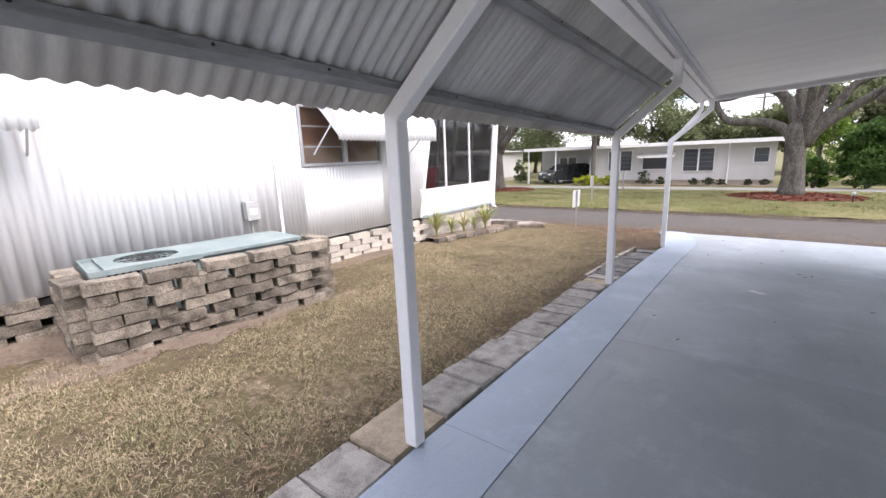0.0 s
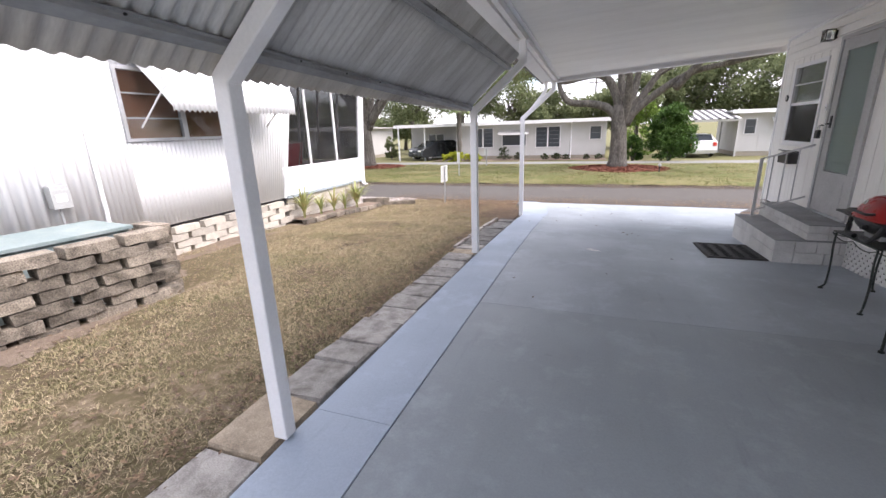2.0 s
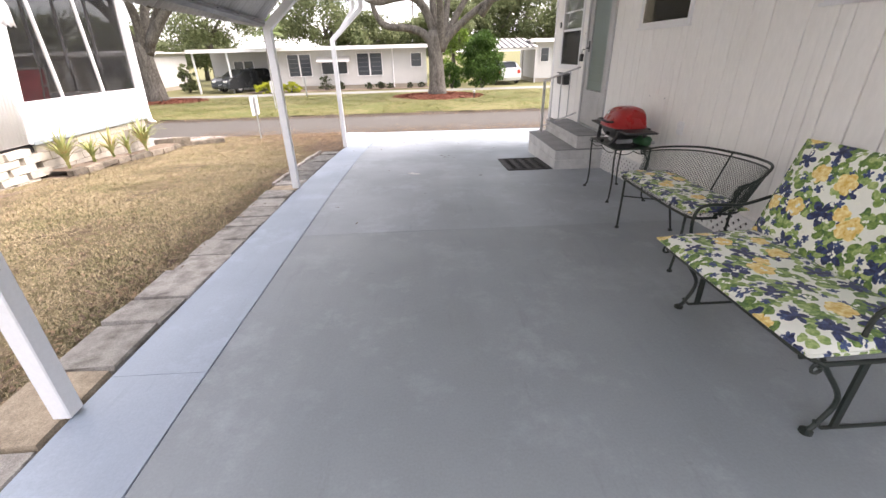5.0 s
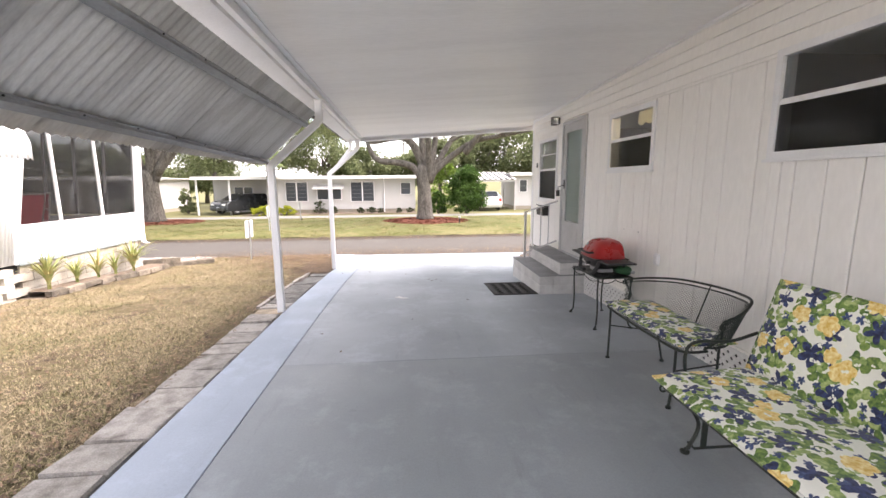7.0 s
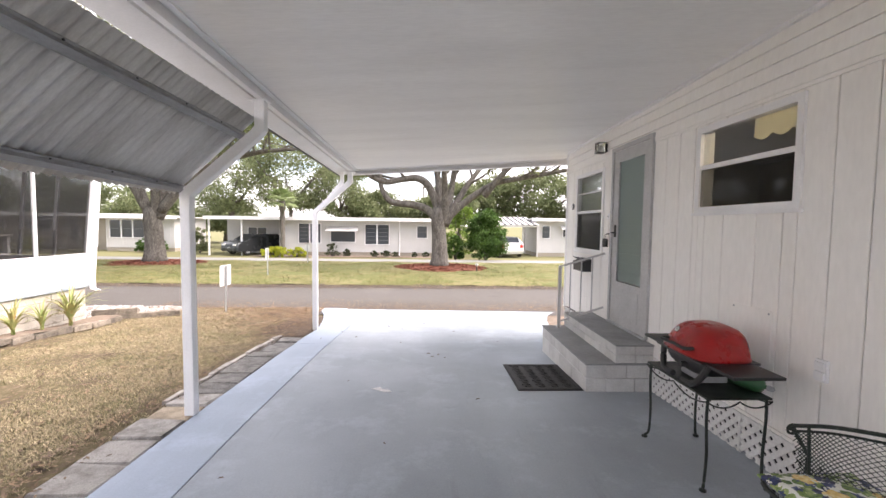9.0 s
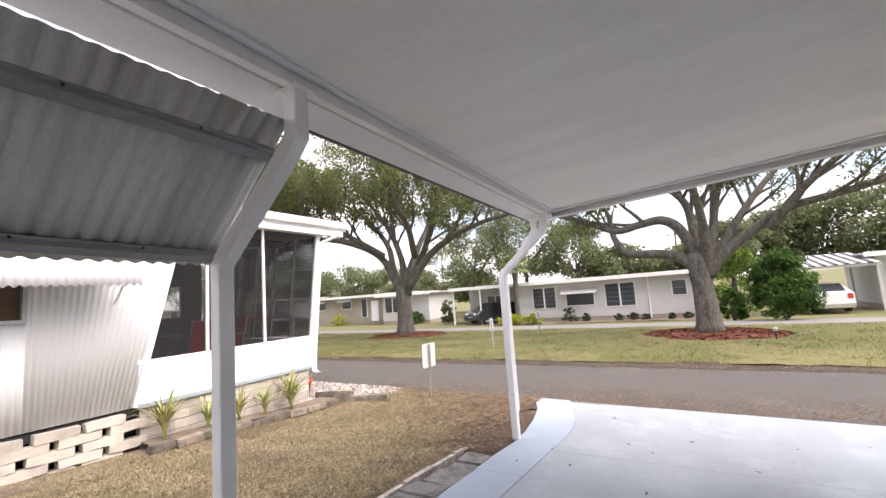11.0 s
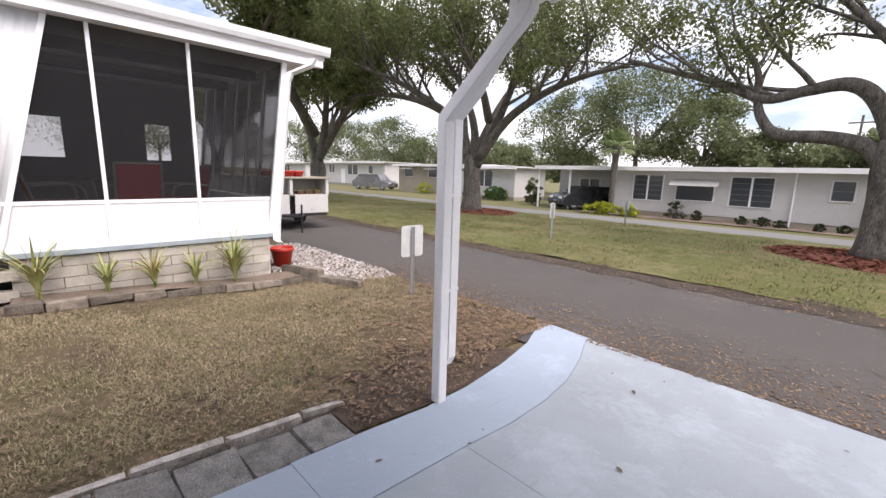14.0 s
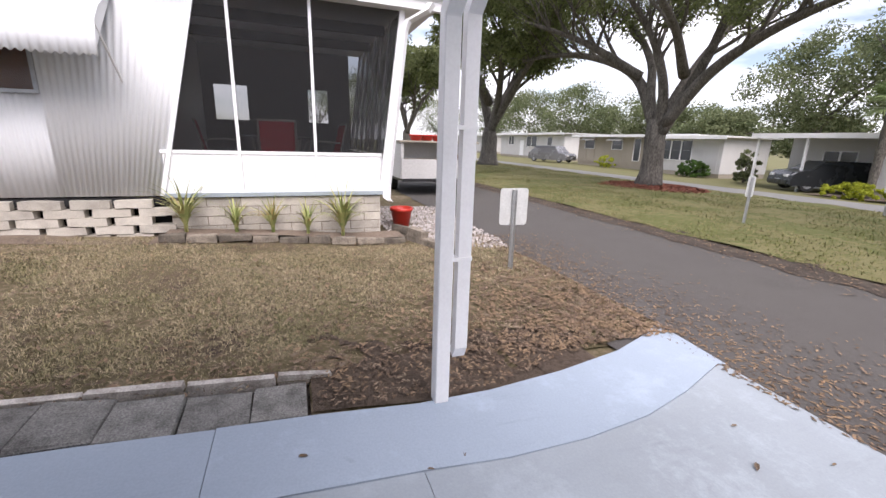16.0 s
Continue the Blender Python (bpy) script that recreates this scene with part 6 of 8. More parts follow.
def spiky_plant(x, y, h, n, seed, label):
    r = random.Random(seed)
    zg = ground_z(y) + 0.07
    ob = thing("spiky_plant", (x, y, zg), label, "plant", "spiky bed plants")
    for i in range(n):
        bm = BM()
        a = i * 2.39996 + r.uniform(-0.3, 0.3)
        lean = r.uniform(0.15, 1.0)
        ln = 1.22 * h * r.uniform(0.6, 1.1)
        w = 0.019 * r.uniform(0.8, 1.2)
        d = Vector((math.cos(a), math.sin(a), 0))
        side = Vector((-d.y, d.x, 0))
        last = None
        for s in range(6):
            u = s / 5
            bend = lean * u * (0.8 + 0.5 * u)
            c = d * (math.sin(bend * 0.9) * ln * u * 0.9) + Vector((0, 0, math.cos(bend * 0.8) * ln * u))
            ww = w * (1 - u ** 1.6) + 0.001
            keel = Vector((0, 0, -0.3 * ww)) + d * 0.2 * ww
            row = [bm.verts.new(c - side * ww), bm.verts.new(c + keel), bm.verts.new(c + side * ww)]
            if last:
                for k in range(2):
                    bm.faces.new((last[k], last[k + 1], row[k + 1], row[k]))
            last = row
        part("blade", bm, AGAVE, ob, smooth=True)
    return ob


for x, y, hh, n, s in ((-5.30, 6.66, 0.58, 46, 1), (-5.32, 7.22, 0.40, 26, 2), (-5.30, 7.66, 0.46, 30, 3), (-5.31, 8.10, 0.40, 26, 4), (-5.28, 8.56, 0.66, 52, 5)):
    spiky_plant(x, y, hh, n, s, "green and yellow spiky plant in the border bed" if hh > 0.4 else "small spiky plant with orange tips in the border bed")

# white gravel bed, red pot
gr = random.Random(8)
v, q = [], []
for i in range(3400):
    x, y = gr.uniform(-8.5, -4.7), gr.uniform(9.35, 11.0)
    if y > 11.05 - 0.0 or (x > -5.2 and y < 9.75 + (x + 5.2) * 0.6) or (x > -5.0 and y > 10.9):
        continue
    s = gr.uniform(0.012, 0.03)
    z = ground_z(y) - 0.015
    b0 = len(v)
    for k in range(4):
        a = k * 1.57 + gr.random()
        v.append((x + s * math.cos(a), y + s * math.sin(a), z))
    for k in range(4):
        a = k * 1.57 + gr.random()
        v.append((x + 0.6 * s * math.cos(a), y + 0.6 * s * math.sin(a), z + s * 0.9))
    q.extend(((b0 + 4, b0 + 5, b0 + 6, b0 + 7), *[(b0 + k, b0 + (k + 1) % 4, b0 + 4 + (k + 1) % 4, b0 + 4 + k) for k in range(4)]))
PEB = surface("white_pebble", (0.60, 0.55, 0.52), 0.85, dirt=(0.30, 0.24, 0.21), amount=0.7, big=5, fine=60, per_island=0.6)
tagged(new("gravel", raw_mesh("gravel", v, q, PEB)), "white and pink pebbles round the screened room's corner", "gravel", kind="stuff")
REDP = surface("red_plastic", (0.55, 0.035, 0.02), 0.4, bump=0.03)
pot = thing("flower_pot", (-6.3, 9.66, ground_z(9.6) + 0.0), "empty bright red plastic flower pot on gravel", "pot")
bm = BM()
lathe(bm, [(0.10, 0.0), (0.135, 0.20), (0.15, 0.205), (0.152, 0.245), (0.14, 0.245), (0.125, 0.20), (0.09, 0.03)], 28, Matrix.Diagonal((1.3, 1.3, 1.3, 1)))
part("pot", bm, REDP, pot, "", True)
bm = BM()
lathe(bm, [(0.16, 0.25), (0.155, 0.265)], 20)
part("soil", bm, DIRT, pot)

# ---- signs on posts ----
GALV = surface("galvanised_post", (0.42, 0.43, 0.43), 0.45, 0.7, amount=0.4, big=8, bump=0.1)
SIGNB = surface("grey_sign_back", (0.62, 0.63, 0.62), 0.45, 0.2, amount=0.3, big=6)


def post_sign(x, y, h, pw, ph, rz, label, lean=0.0):
    z = ground_z(y) - 0.02
    ob = thing("sign_post", (x, y, z), label, "sign", "signs on posts")
    ob.matrix_basis = pose(x, y, z, lean, -lean * 0.5, rz)
    bm = BM()
    prism(bm, [(-0.03, 0), (-0.012, 0.014), (0.012, 0.014), (0.03, 0), (0.026, -0.004), (0.010, 0.008), (-0.010, 0.008), (-0.026, -0.004)], h - 0.02)
    part("post", bm, GALV, ob)
    bm = BM()
    pts = []
    r = 0.035
    for cx, cz, a0 in ((pw / 2 - r, ph / 2 - r, 0), (-pw / 2 + r, ph / 2 - r, 90), (-pw / 2 + r, -ph / 2 + r, 180), (pw / 2 - r, -ph / 2 + r, 270)):
        for k in range(5):
            a = radians(a0 + 22.5 * k)
            pts.append((cx + r * math.cos(a), cz + r * math.sin(a)))
    prism(bm, pts, 0.004, Matrix.Translation((0, 0.02, h - ph / 2)) @ pose(0, 0, 0, 90, 0, 0))
    part("plate", bm, SIGNB, ob, "plain rounded metal plate")
    for zz in (h - ph * 0.2, h - ph * 0.8):
        bm = BM()
        lathe(bm, [(0.008, 0.0), (0.006, 0.006)], 8, pose(0, -0.002, zz, 90, 0, 0))
        part("bolt", bm, GALV, ob)
    return ob


post_sign(-3.68, 10.34, 0.98, 0.33, 0.43, 78, "galvanised post with the blank back of a sign", 2)
post_sign(-5.30, 16.7, 1.0, 0.14, 0.42, 60, "galvanised post with a narrow grey marker on the grass strip", -1)
post_sign(-5.5, 22.2, 0.95, 0.22, 0.34, 30, "small white notice on a post in the grass strip", 3)

# ---- the far side: houses, cars ----
def leaf_cloud_small(centres, rad, per, size, seed):
    """A tuft of small leaves."""
    g_ = np.random.default_rng(seed)
    c = np.repeat(np.asarray(centres, dtype=float), per, axis=0) + g_.normal(size=(len(centres) * per, 3)) * rad * np.array((0.5, 0.5, 0.3))
    a = g_.normal(size=c.shape)
    a /= np.linalg.norm(a, axis=1, keepdims=True)
    b = np.cross(a, g_.normal(size=c.shape))
    b /= np.linalg.norm(b, axis=1, keepdims=True)
    v = np.stack((c - a * size, c - b * size * 0.5, c + a * size, c + b * size * 0.5), axis=1).reshape(-1, 3)
    return raw_mesh("seedlings", v, np.arange(len(v)).reshape(-1, 4), AGAVE)


BEIGE = surface("beige_stucco", (0.36, 0.32, 0.26), 0.85, amount=0.3, big=1.0)
ROOFG = surface("pale_roof_sheet", (0.62, 0.62, 0.60), 0.6, amount=0.4, big=0.8)
HWHITE = surface("chalky_house_paint", (0.58, 0.57, 0.56), 0.6, dirt=(0.44, 0.43, 0.41), amount=0.4, big=0.7, fine=20)
DGLASS = surface("dark_window_glass", (0.055, 0.063, 0.075), 0.1, bump=0.0, amount=0.2)


SLATG = surface("grey_window_slat", (0.16, 0.17, 0.19), 0.5, 0.2)


def far_window(parent, x0, x1, z0, z1, y, split=2, bars=3, awning=False, frame_mat=None):
    """A window on a wall that faces the lane."""
    ob = new("window")
    ob.parent = parent
    f = 0.035
    bm = BM()
    box(bm, x0 - f, x1 + f, y - 0.05, y, z0 - f, z0)
    box(bm, x0 - f, x1 + f, y - 0.05, y, z1, z1 + f)
    box(bm, x0 - f, x0, y - 0.05, y, z0, z1)
    box(bm, x1, x1 + f, y - 0.05, y, z0, z1)
    for k in range(1, split):
        xx = x0 + (x1 - x0) * k / split
        box(bm, xx - 0.045, xx + 0.045, y - 0.045, y, z0, z1)
    part("frame", bm, frame_mat or WHITE, ob)
    for k in range(split):
        a, b = x0 + (x1 - x0) * k / split + 0.03, x0 + (x1 - x0) * (k + 1) / split - 0.03
        part("pane", B(a, b, y - 0.02, y - 0.01, z0, z1), DGLASS, ob)
        bm = BM()
        for j in range(1, bars + 1):
            zz = z0 + (z1 - z0) * j / (bars + 1)
            box(bm, a, b, y - 0.032, y - 0.021, zz - 0.012, zz + 0.012)
        if bars:
            part("glazing_bar", bm, SLATG, ob)
    if awning:
        aw = new("awning")
        aw.parent = ob
        tagged(aw, "white slatted metal awning")
        w = x1 - x0 + 0.5
        nn = int(w / 0.14)
        for k in range(nn):
            xa = x0 - 0.25 + w * k / nn
            bm = BM()
            slab(bm, (w / nn * 0.92, 0.62, 0.02), Matrix.Translation((xa + w / nn / 2, y - 0.30, z1 + 0.12)) @ pose(0, 0, 0, 33, 0, 0))
            part("slat", bm, HWHITE, aw)
    return ob


def house(name, label, x0, x1, y, zg, h, depth, wall_mat, windows=(), carport=None, roof_over=0.5, door=None, base_h=0.25):
    ob = thing(name, ((x0 + x1) / 2, y, zg), label, "house")
    o = Vector(((x0 + x1) / 2, y, zg))
    def hp(nm, bm, m, parent=ob, lb=""):
        for v in bm.verts:
            v.co -= o
        return part(nm, bm, m, parent, lb)
    hp("wall", B(x0, x1, y, y + depth, zg + base_h, zg + h), wall_mat)
    hp("plinth", B(x0 + 0.02, x1 - 0.02, y + 0.03, y + depth - 0.03, zg - 0.1, zg + base_h), BEIGE)
    k = x0
    while k < x1 - 0.1:
        hp("wall_batten", B(k, k + 0.04, y - 0.02, y - 0.002, zg + base_h, zg + h - 0.02), wall_mat)
        k += 1.22
    ra = x0 - roof_over if not carport else carport[0]
    hp("roof", B(ra, x1 + roof_over, y - 0.55, y + depth + 0.4, zg + h, zg + h + 0.10, bevel=0.02), ROOFG)
    hp("fascia", B(ra - 0.02, x1 + roof_over + 0.02, y - 0.60, y - 0.55, zg + h - 0.10, zg + h + 0.13), WHITE)
    for wdw in windows:
        wo = far_window(ob, wdw[0] - o.x, wdw[1] - o.x, wdw[2] - o.z, wdw[3] - o.z, -0.003, *wdw[4:])
    if door:
        hp("door", B(door[0], door[1], y - 0.05, y - 0.003, zg + base_h, zg + base_h + 2.0, bevel=0.01), WHITE)
    if carport:
        for xx in (carport[0] + 0.25, (carport[0] + x0) / 2):
            hp("carport_post", B(xx - 0.05, xx + 0.05, y - 0.4, y - 0.3, zg - 0.05, zg + h), WHITE)
        hp("carport_back", B(carport[0], x0 - 0.01, y + depth * 0.7, y + depth * 0.7 + 0.1, zg - 0.05, zg + h), wall_mat)
        far_window(ob, (carport[0] + x0) / 2 - 0.9 - o.x, (carport[0] + x0) / 2 + 0.5 - o.x, 1.0, 1.9, depth * 0.7 - 0.003, 2, 0)
    return ob


HY = 31.5
zg = ground_z(HY) - 0.03
hs = house("mobile_home", "long low white home with an awning, four windows and a carport", -10.2, 0.62, HY, zg, 2.58, 4.0, HWHITE,
      ((-8.85, -7.3, 0.12, 1.47, 2, 4), (-6.6, -4.85, 0.22, 1.02, 1, 0, True), (-4.15, -2.45, 0.07, 1.45, 2, 4), (-0.45, 0.28, 0.55, 1.38, 1, 1)), (-15.2,))
bm = BM()
tube(bm, [(-1.7, HY - 0.05, 1.85), (-1.7, HY - 0.05, zg)], 0.04, 8)
for v_ in bm.verts:
    v_.co -= Vector(((-10.2 + 0.62) / 2, HY, zg))
part("downspout", bm, WHITE, hs)

HY2 = 36.0
zg2 = ground_z(HY2) - 0.03
house("mobile_home", "tan and white home with a glazed porch behind the oak", -36.0, -22.5, HY2, zg2, 2.75, 4.5, BEIGE, ((-35.0, -33.6, 0.8, 1.6, 1, 1, True), (-31.2, -29.9, 0.8, 1.6, 1, 1, True), (-28.5, -27.8, -0.1, 1.7, 1, 0), (-25.6, -24.9, 0.2, 1.7, 1, 1)), door=(-27.2, -26.3))
house("mobile_home", "white glazed porch front beside the tan home", -24.6, -19.4, HY2 - 1.4, zg2, 2.6, 4.5, HWHITE, ((-24.3, -21.7, 0.25, 1.6, 3, 1),))
house("mobile_home", "white home with a low gable roof far down the lane", -58.0, -42.0, 38.5, ground_z(38) - 0.03, 3.1, 5.0, HWHITE, ((-55.5, -54.0, 0.9, 2.0, 2, 1), (-50.5, -48.0, 0.7, 2.0, 2, 2), (-45.5, -44.5, 0.9, 1.9, 1, 1)), door=(-52.2, -51.2))
house("mobile_home", "white home with a striped carport roof and awning", 8.6, 20.0, 33.0, ground_z(33) - 0.03, 2.75, 5.0, HWHITE, ((9.0, 9.6, 0.6, 1.5, 1, 1), (10.6, 12.2, 0.7, 1.3, 1, 0, True)))
house("mobile_home", "white home end far behind the others", -80.0, -66.0, 40.0, ground_z(40), 3.0, 5.0, HWHITE, ((-74.0, -72.0, 0.8, 1.9, 2, 1),))
# striped carport roof that rises towards its back
STR = thing("striped_carport", (4.9, 31.4, ground_z(31.4)), "open carport with a white and dark striped metal roof", "carport")
STRIPE = surface("dark_roof_stripe", (0.05, 0.05, 0.055), 0.6, 0.2)
for k in range(17):
    bm = BM()
    slab(bm, (0.20, 4.4, 0.05), pose(-0.1 + 0.215 * k, 2.1, 2.62, 8.5, 0, 0) @ Matrix.Translation((0, 0, 0.02 * (k % 2))))
    part("roof_pan", bm, HWHITE if k % 2 == 0 else STRIPE, STR)
part("roof_beam", B(-0.2, 3.5, -0.02, 0.06, 2.16, 2.27, bevel=0.01), HWHITE, STR)
for xx, yy, hh in ((0.0, 0.0, 2.16), (3.3, 0.0, 2.16), (0.0, 4.0, 2.85), (3.3, 4.0, 2.85)):
    part("roof_post", B(xx, xx + 0.09, yy, yy + 0.09, 0.0, hh, bevel=0.01), HWHITE, STR)


def car(name, label, x, y, rz, col, length=4.4, width=1.75, height=1.45, metal=0.5):
    z = ground_z(y) - 0.02
    ob = thing(name, (x, y, z), label, "car", rz=rz)
    paint = surface("car_paint_" + label.split()[0], col, 0.25, metal, amount=0.15, bump=0.0)
    l, w, h = length / 2, width / 2, height
    prof = [(-l, 0.35), (-l + 0.05, 0.75), (-l + 0.25, 0.92), (-l + 0.95, 1.0), (-l + 1.6, h - 0.03), (-l + 2.2, h), (l - 0.9, h - 0.02), (l - 0.25, 1.02), (l - 0.03, 0.9), (l, 0.45), (l - 0.1, 0.25), (-l + 0.1, 0.25)]
    bm = BM()
    rows = []
    for s, k in ((-1, 0.86), (-1, 1.0), (1, 1.0), (1, 0.86)):
        row = []
        for px, pz in prof:
            inset = 0.16 if pz > 1.05 else 0.0
            yy = s * (w - inset) * (1.0 if k == 1.0 else 0.98)
            sc = 1.0 if k == 1.0 else 0.96
            row.append(bm.verts.new((px * sc, yy + (0 if k == 1 else s * 0.05), 0.25 + (pz - 0.25) * (1.0 if k == 1.0 else 0.97))))
        rows.append(row)
    n = len(prof)
    for a, b in zip(rows, rows[1:]):
        for k in range(n):
            bm.faces.new((a[k], a[(k + 1) % n], b[(k + 1) % n], b[k]))
    bm.faces.new(rows[0][::-1])
    bm.faces.new(rows[-1])
    bmesh.ops.recalc_face_normals(bm, faces=bm.faces)
    part("body", bm, paint, ob)
    bm = BM()
    slab(bm, (0.75, 2 * w - 0.42, 0.02), Matrix.Translation((-l + 1.27, 0, 1.22)) @ pose(0, 0, 0, 0, -34, 0))
    part("windscreen", bm, DGLASS, ob)
    bm = BM()
    slab(bm, (0.62, 2 * w - 0.42, 0.02), Matrix.Translation((l - 0.56, 0, 1.24)) @ pose(0, 0, 0, 0, 34, 0))
    part("rear_window", bm, DGLASS, ob)
    for s in (-1, 1):
        for xa, xb in ((-l + 1.45, -l + 2.25), (-l + 2.35, l - 1.0)):
            part("side_window", B(xa, xb, s * (w - 0.12) - 0.03, s * (w - 0.12) + 0.03, 1.04, h - 0.12, bevel=0.02), DGLASS, ob)
        part("headlight", B(-l - 0.01, -l + 0.12, s * (w - 0.3) - 0.16, s * (w - 0.3) + 0.16, 0.66, 0.78, bevel=0.03), WHITE, ob)
        part("tail_light", B(l - 0.12, l + 0.01, s * (w - 0.16) - 0.1, s * (w - 0.16) + 0.1, 0.70, 0.95, bevel=0.02), REDP, ob)
        for xx in (-l + 0.85, l - 0.8):
            wh = new("wheel")
            wh.parent = ob
            bm = BM()
            lathe(bm, [(0.20, -0.10), (0.32, -0.10), (0.33, -0.05), (0.33, 0.05), (0.32, 0.10), (0.20, 0.10)], 20, pose(xx, s * (w - 0.08), 0.33, 90, 0, 0))
            part("tyre", bm, RUB, wh)
            bm = BM()
            lathe(bm, [(0.20, -0.105), (0.05, -0.112), (0.05, 0.112), (0.20, 0.105)], 16, pose(xx, s * (w - 0.08), 0.33, 90, 0, 0))
            part("rim", bm, ALU, wh)
    part("number_plate", B(-l - 0.012, -l + 0.0, -0.2, 0.2, 0.42, 0.54), WHITE, ob)
    part("bumper", B(-l - 0.03, -l + 0.1, -w + 0.1, w - 0.1, 0.30, 0.52, bevel=0.03), paint, ob)
    return ob


car("parked_car", "dark grey estate car parked under a carport", -12.3, 32.6, 60, (0.05, 0.055, 0.06))
car("parked_car", "white estate car parked under a striped carport", 6.1, 33.2, -84, (0.7, 0.7, 0.7), metal=0.0)
car("parked_car", "silver minivan parked in front of a white home", -38.6, 34.6, 200, (0.20, 0.20, 0.205), 4.9, 1.9, 1.7)

# open-sided white trailer with flower boxes at the lane's side
TRZ = ground_z(12)
tr = thing("utility_trailer", (-10.45, 11.8, TRZ), "white open-shelved trailer with red flower boxes on its top", "trailer")
part("chassis", B(-3.0, 0.0, -1.05, 1.05, 0.38, 0.46, bevel=0.01), BLACK, tr)
for y0, y1 in ((-1.08, -0.08), (0.08, 1.08)):
    part("lower_panel", B(-0.05, 0.0, y0, y1, 0.46, 0.98, bevel=0.01), HWHITE, tr)
    part("panel_handle", B(0.0, 0.02, (y0 + y1) / 2 - 0.05, (y0 + y1) / 2 + 0.05, 0.56, 0.58), ALU, tr)
for y0 in (-1.10, -0.06, 1.02):
    part("upright", B(-0.12, 0.0, y0, y0 + 0.08, 0.98, 1.42), HWHITE, tr)
part("back_panel", B(-0.75, -0.70, -1.08, 1.08, 0.46, 1.42), HWHITE, tr)
part("side_panel", B(-3.0, -0.06, -1.10, -1.05, 0.46, 1.42), HWHITE, tr)
part("side_panel", B(-3.0, -0.06, 1.05, 1.10, 0.46, 1.42), HWHITE, tr)
part("shelf", B(-0.70, -0.05, -1.05, 1.05, 0.94, 0.98), BEIGE, tr)
part("top_shelf", B(-3.05, 0.05, -1.14, 1.14, 1.42, 1.47, bevel=0.01), BEIGE, tr)
for s in (-1, 1):
    bm = BM()
    lathe(bm, [(0.12, -0.09), (0.32, -0.09), (0.32, 0.09), (0.12, 0.09)], 18, pose(-1.6, s * 0.95, 0.32, 90, 0, 0))
    part("tyre", bm, RUB, tr)
bm = BM()
tube(bm, [(0.0, -0.3, 0.42), (0.55, 0.0, 0.42), (0.0, 0.3, 0.42)], 0.03, 8)
part("tow_bar", bm, BLACK, tr)
bm = BM()
tube(bm, [(0.52, 0.0, 0.0), (0.52, 0.0, 0.75)], 0.025, 8)
part("jack", bm, BLACK, tr)
for k, (px_, py_) in enumerate(((-0.25, -0.62), (-0.25, -0.30), (-0.22, 0.0), (-0.28, 0.30), (-0.8, -0.4))):
    fp = thing("flower_box", (-10.45 + px_, 11.8 + py_, TRZ + 1.47), "orange-red flower box standing on the trailer", "pot", "trailer flower boxes")
    bm = BM()
    lathe(bm, [(0.13, 0.0), (0.17, 0.12), (0.19, 0.125), (0.19, 0.16), (0.16, 0.16), (0.14, 0.10)], 18)
    part("pot", bm, REDP, fp, "", True)
    bm = BM()
    lathe(bm, [(0.158, 0.13), (0.15, 0.15)], 14)
    part("soil", bm, DIRT, fp)
for k in range(3):
    sp = thing("plant_tray", (-10.75, 12.15 + 0.26 * k, TRZ + 0.98), "small brown tray of seedlings on the trailer's shelf", "tray", "trailer trays")
    part("tray", B(-0.1, 0.1, -0.11, 0.11, 0.0, 0.09, bevel=0.008), surface("brown_tray", (0.10, 0.05, 0.03), 0.7), sp)
    tr_c = new("seedlings", leaf_cloud_small([(0, 0, 0.11)] * 6, 0.10, 12, 0.025, 90 + k))
    tr_c.parent = sp
    tagged(tr_c, kind="stuff")

# red sling chairs and a table in the screened room
SLING = surface("dark_red_sling", (0.55, 0.03, 0.05), 0.7, bump=0.2, fine=150)
TUBEM = surface("pale_tube_metal", (0.55, 0.52, 0.48), 0.4, 0.5)


def patio_chair():
    ob = thing("patio_chair", (0, 0, 0), "dark red sling patio chair with a pale tube frame", "chair", "screened room chairs")
    part("seat", box(BM(), -0.26, 0.24, -0.25, 0.25, 0.42, 0.44, 0.006), SLING, ob)
    bm = BM()
    slab(bm, (0.02, 0.48, 0.52), pose(-0.33, 0, 0.68, 0, -14, 0), 0.006)
    part("backrest", bm, SLING, ob)
    for s in (-1, 1):
        bm = BM()
        tube(bm, smooth_line([(0.26, s * 0.29, 0.0), (0.24, s * 0.29, 0.35), (0.20, s * 0.29, 0.60), (0.05, s * 0.29, 0.66), (-0.28, s * 0.29, 0.64)], 4), 0.014, 8)
        part("arm", bm, TUBEM, ob)
        bm = BM()
        tube(bm, [(-0.40, s * 0.26, 0.95), (-0.27, s * 0.26, 0.42), (-0.34, s * 0.27, 0.0)], 0.014, 8)
        part("rear_leg", bm, TUBEM, ob)
    bm = BM()
    tube(bm, [(-0.40, -0.26, 0.95), (-0.40, 0.26, 0.95)], 0.013, 8)
    part("top_bar", bm, TUBEM, ob)
    return ob


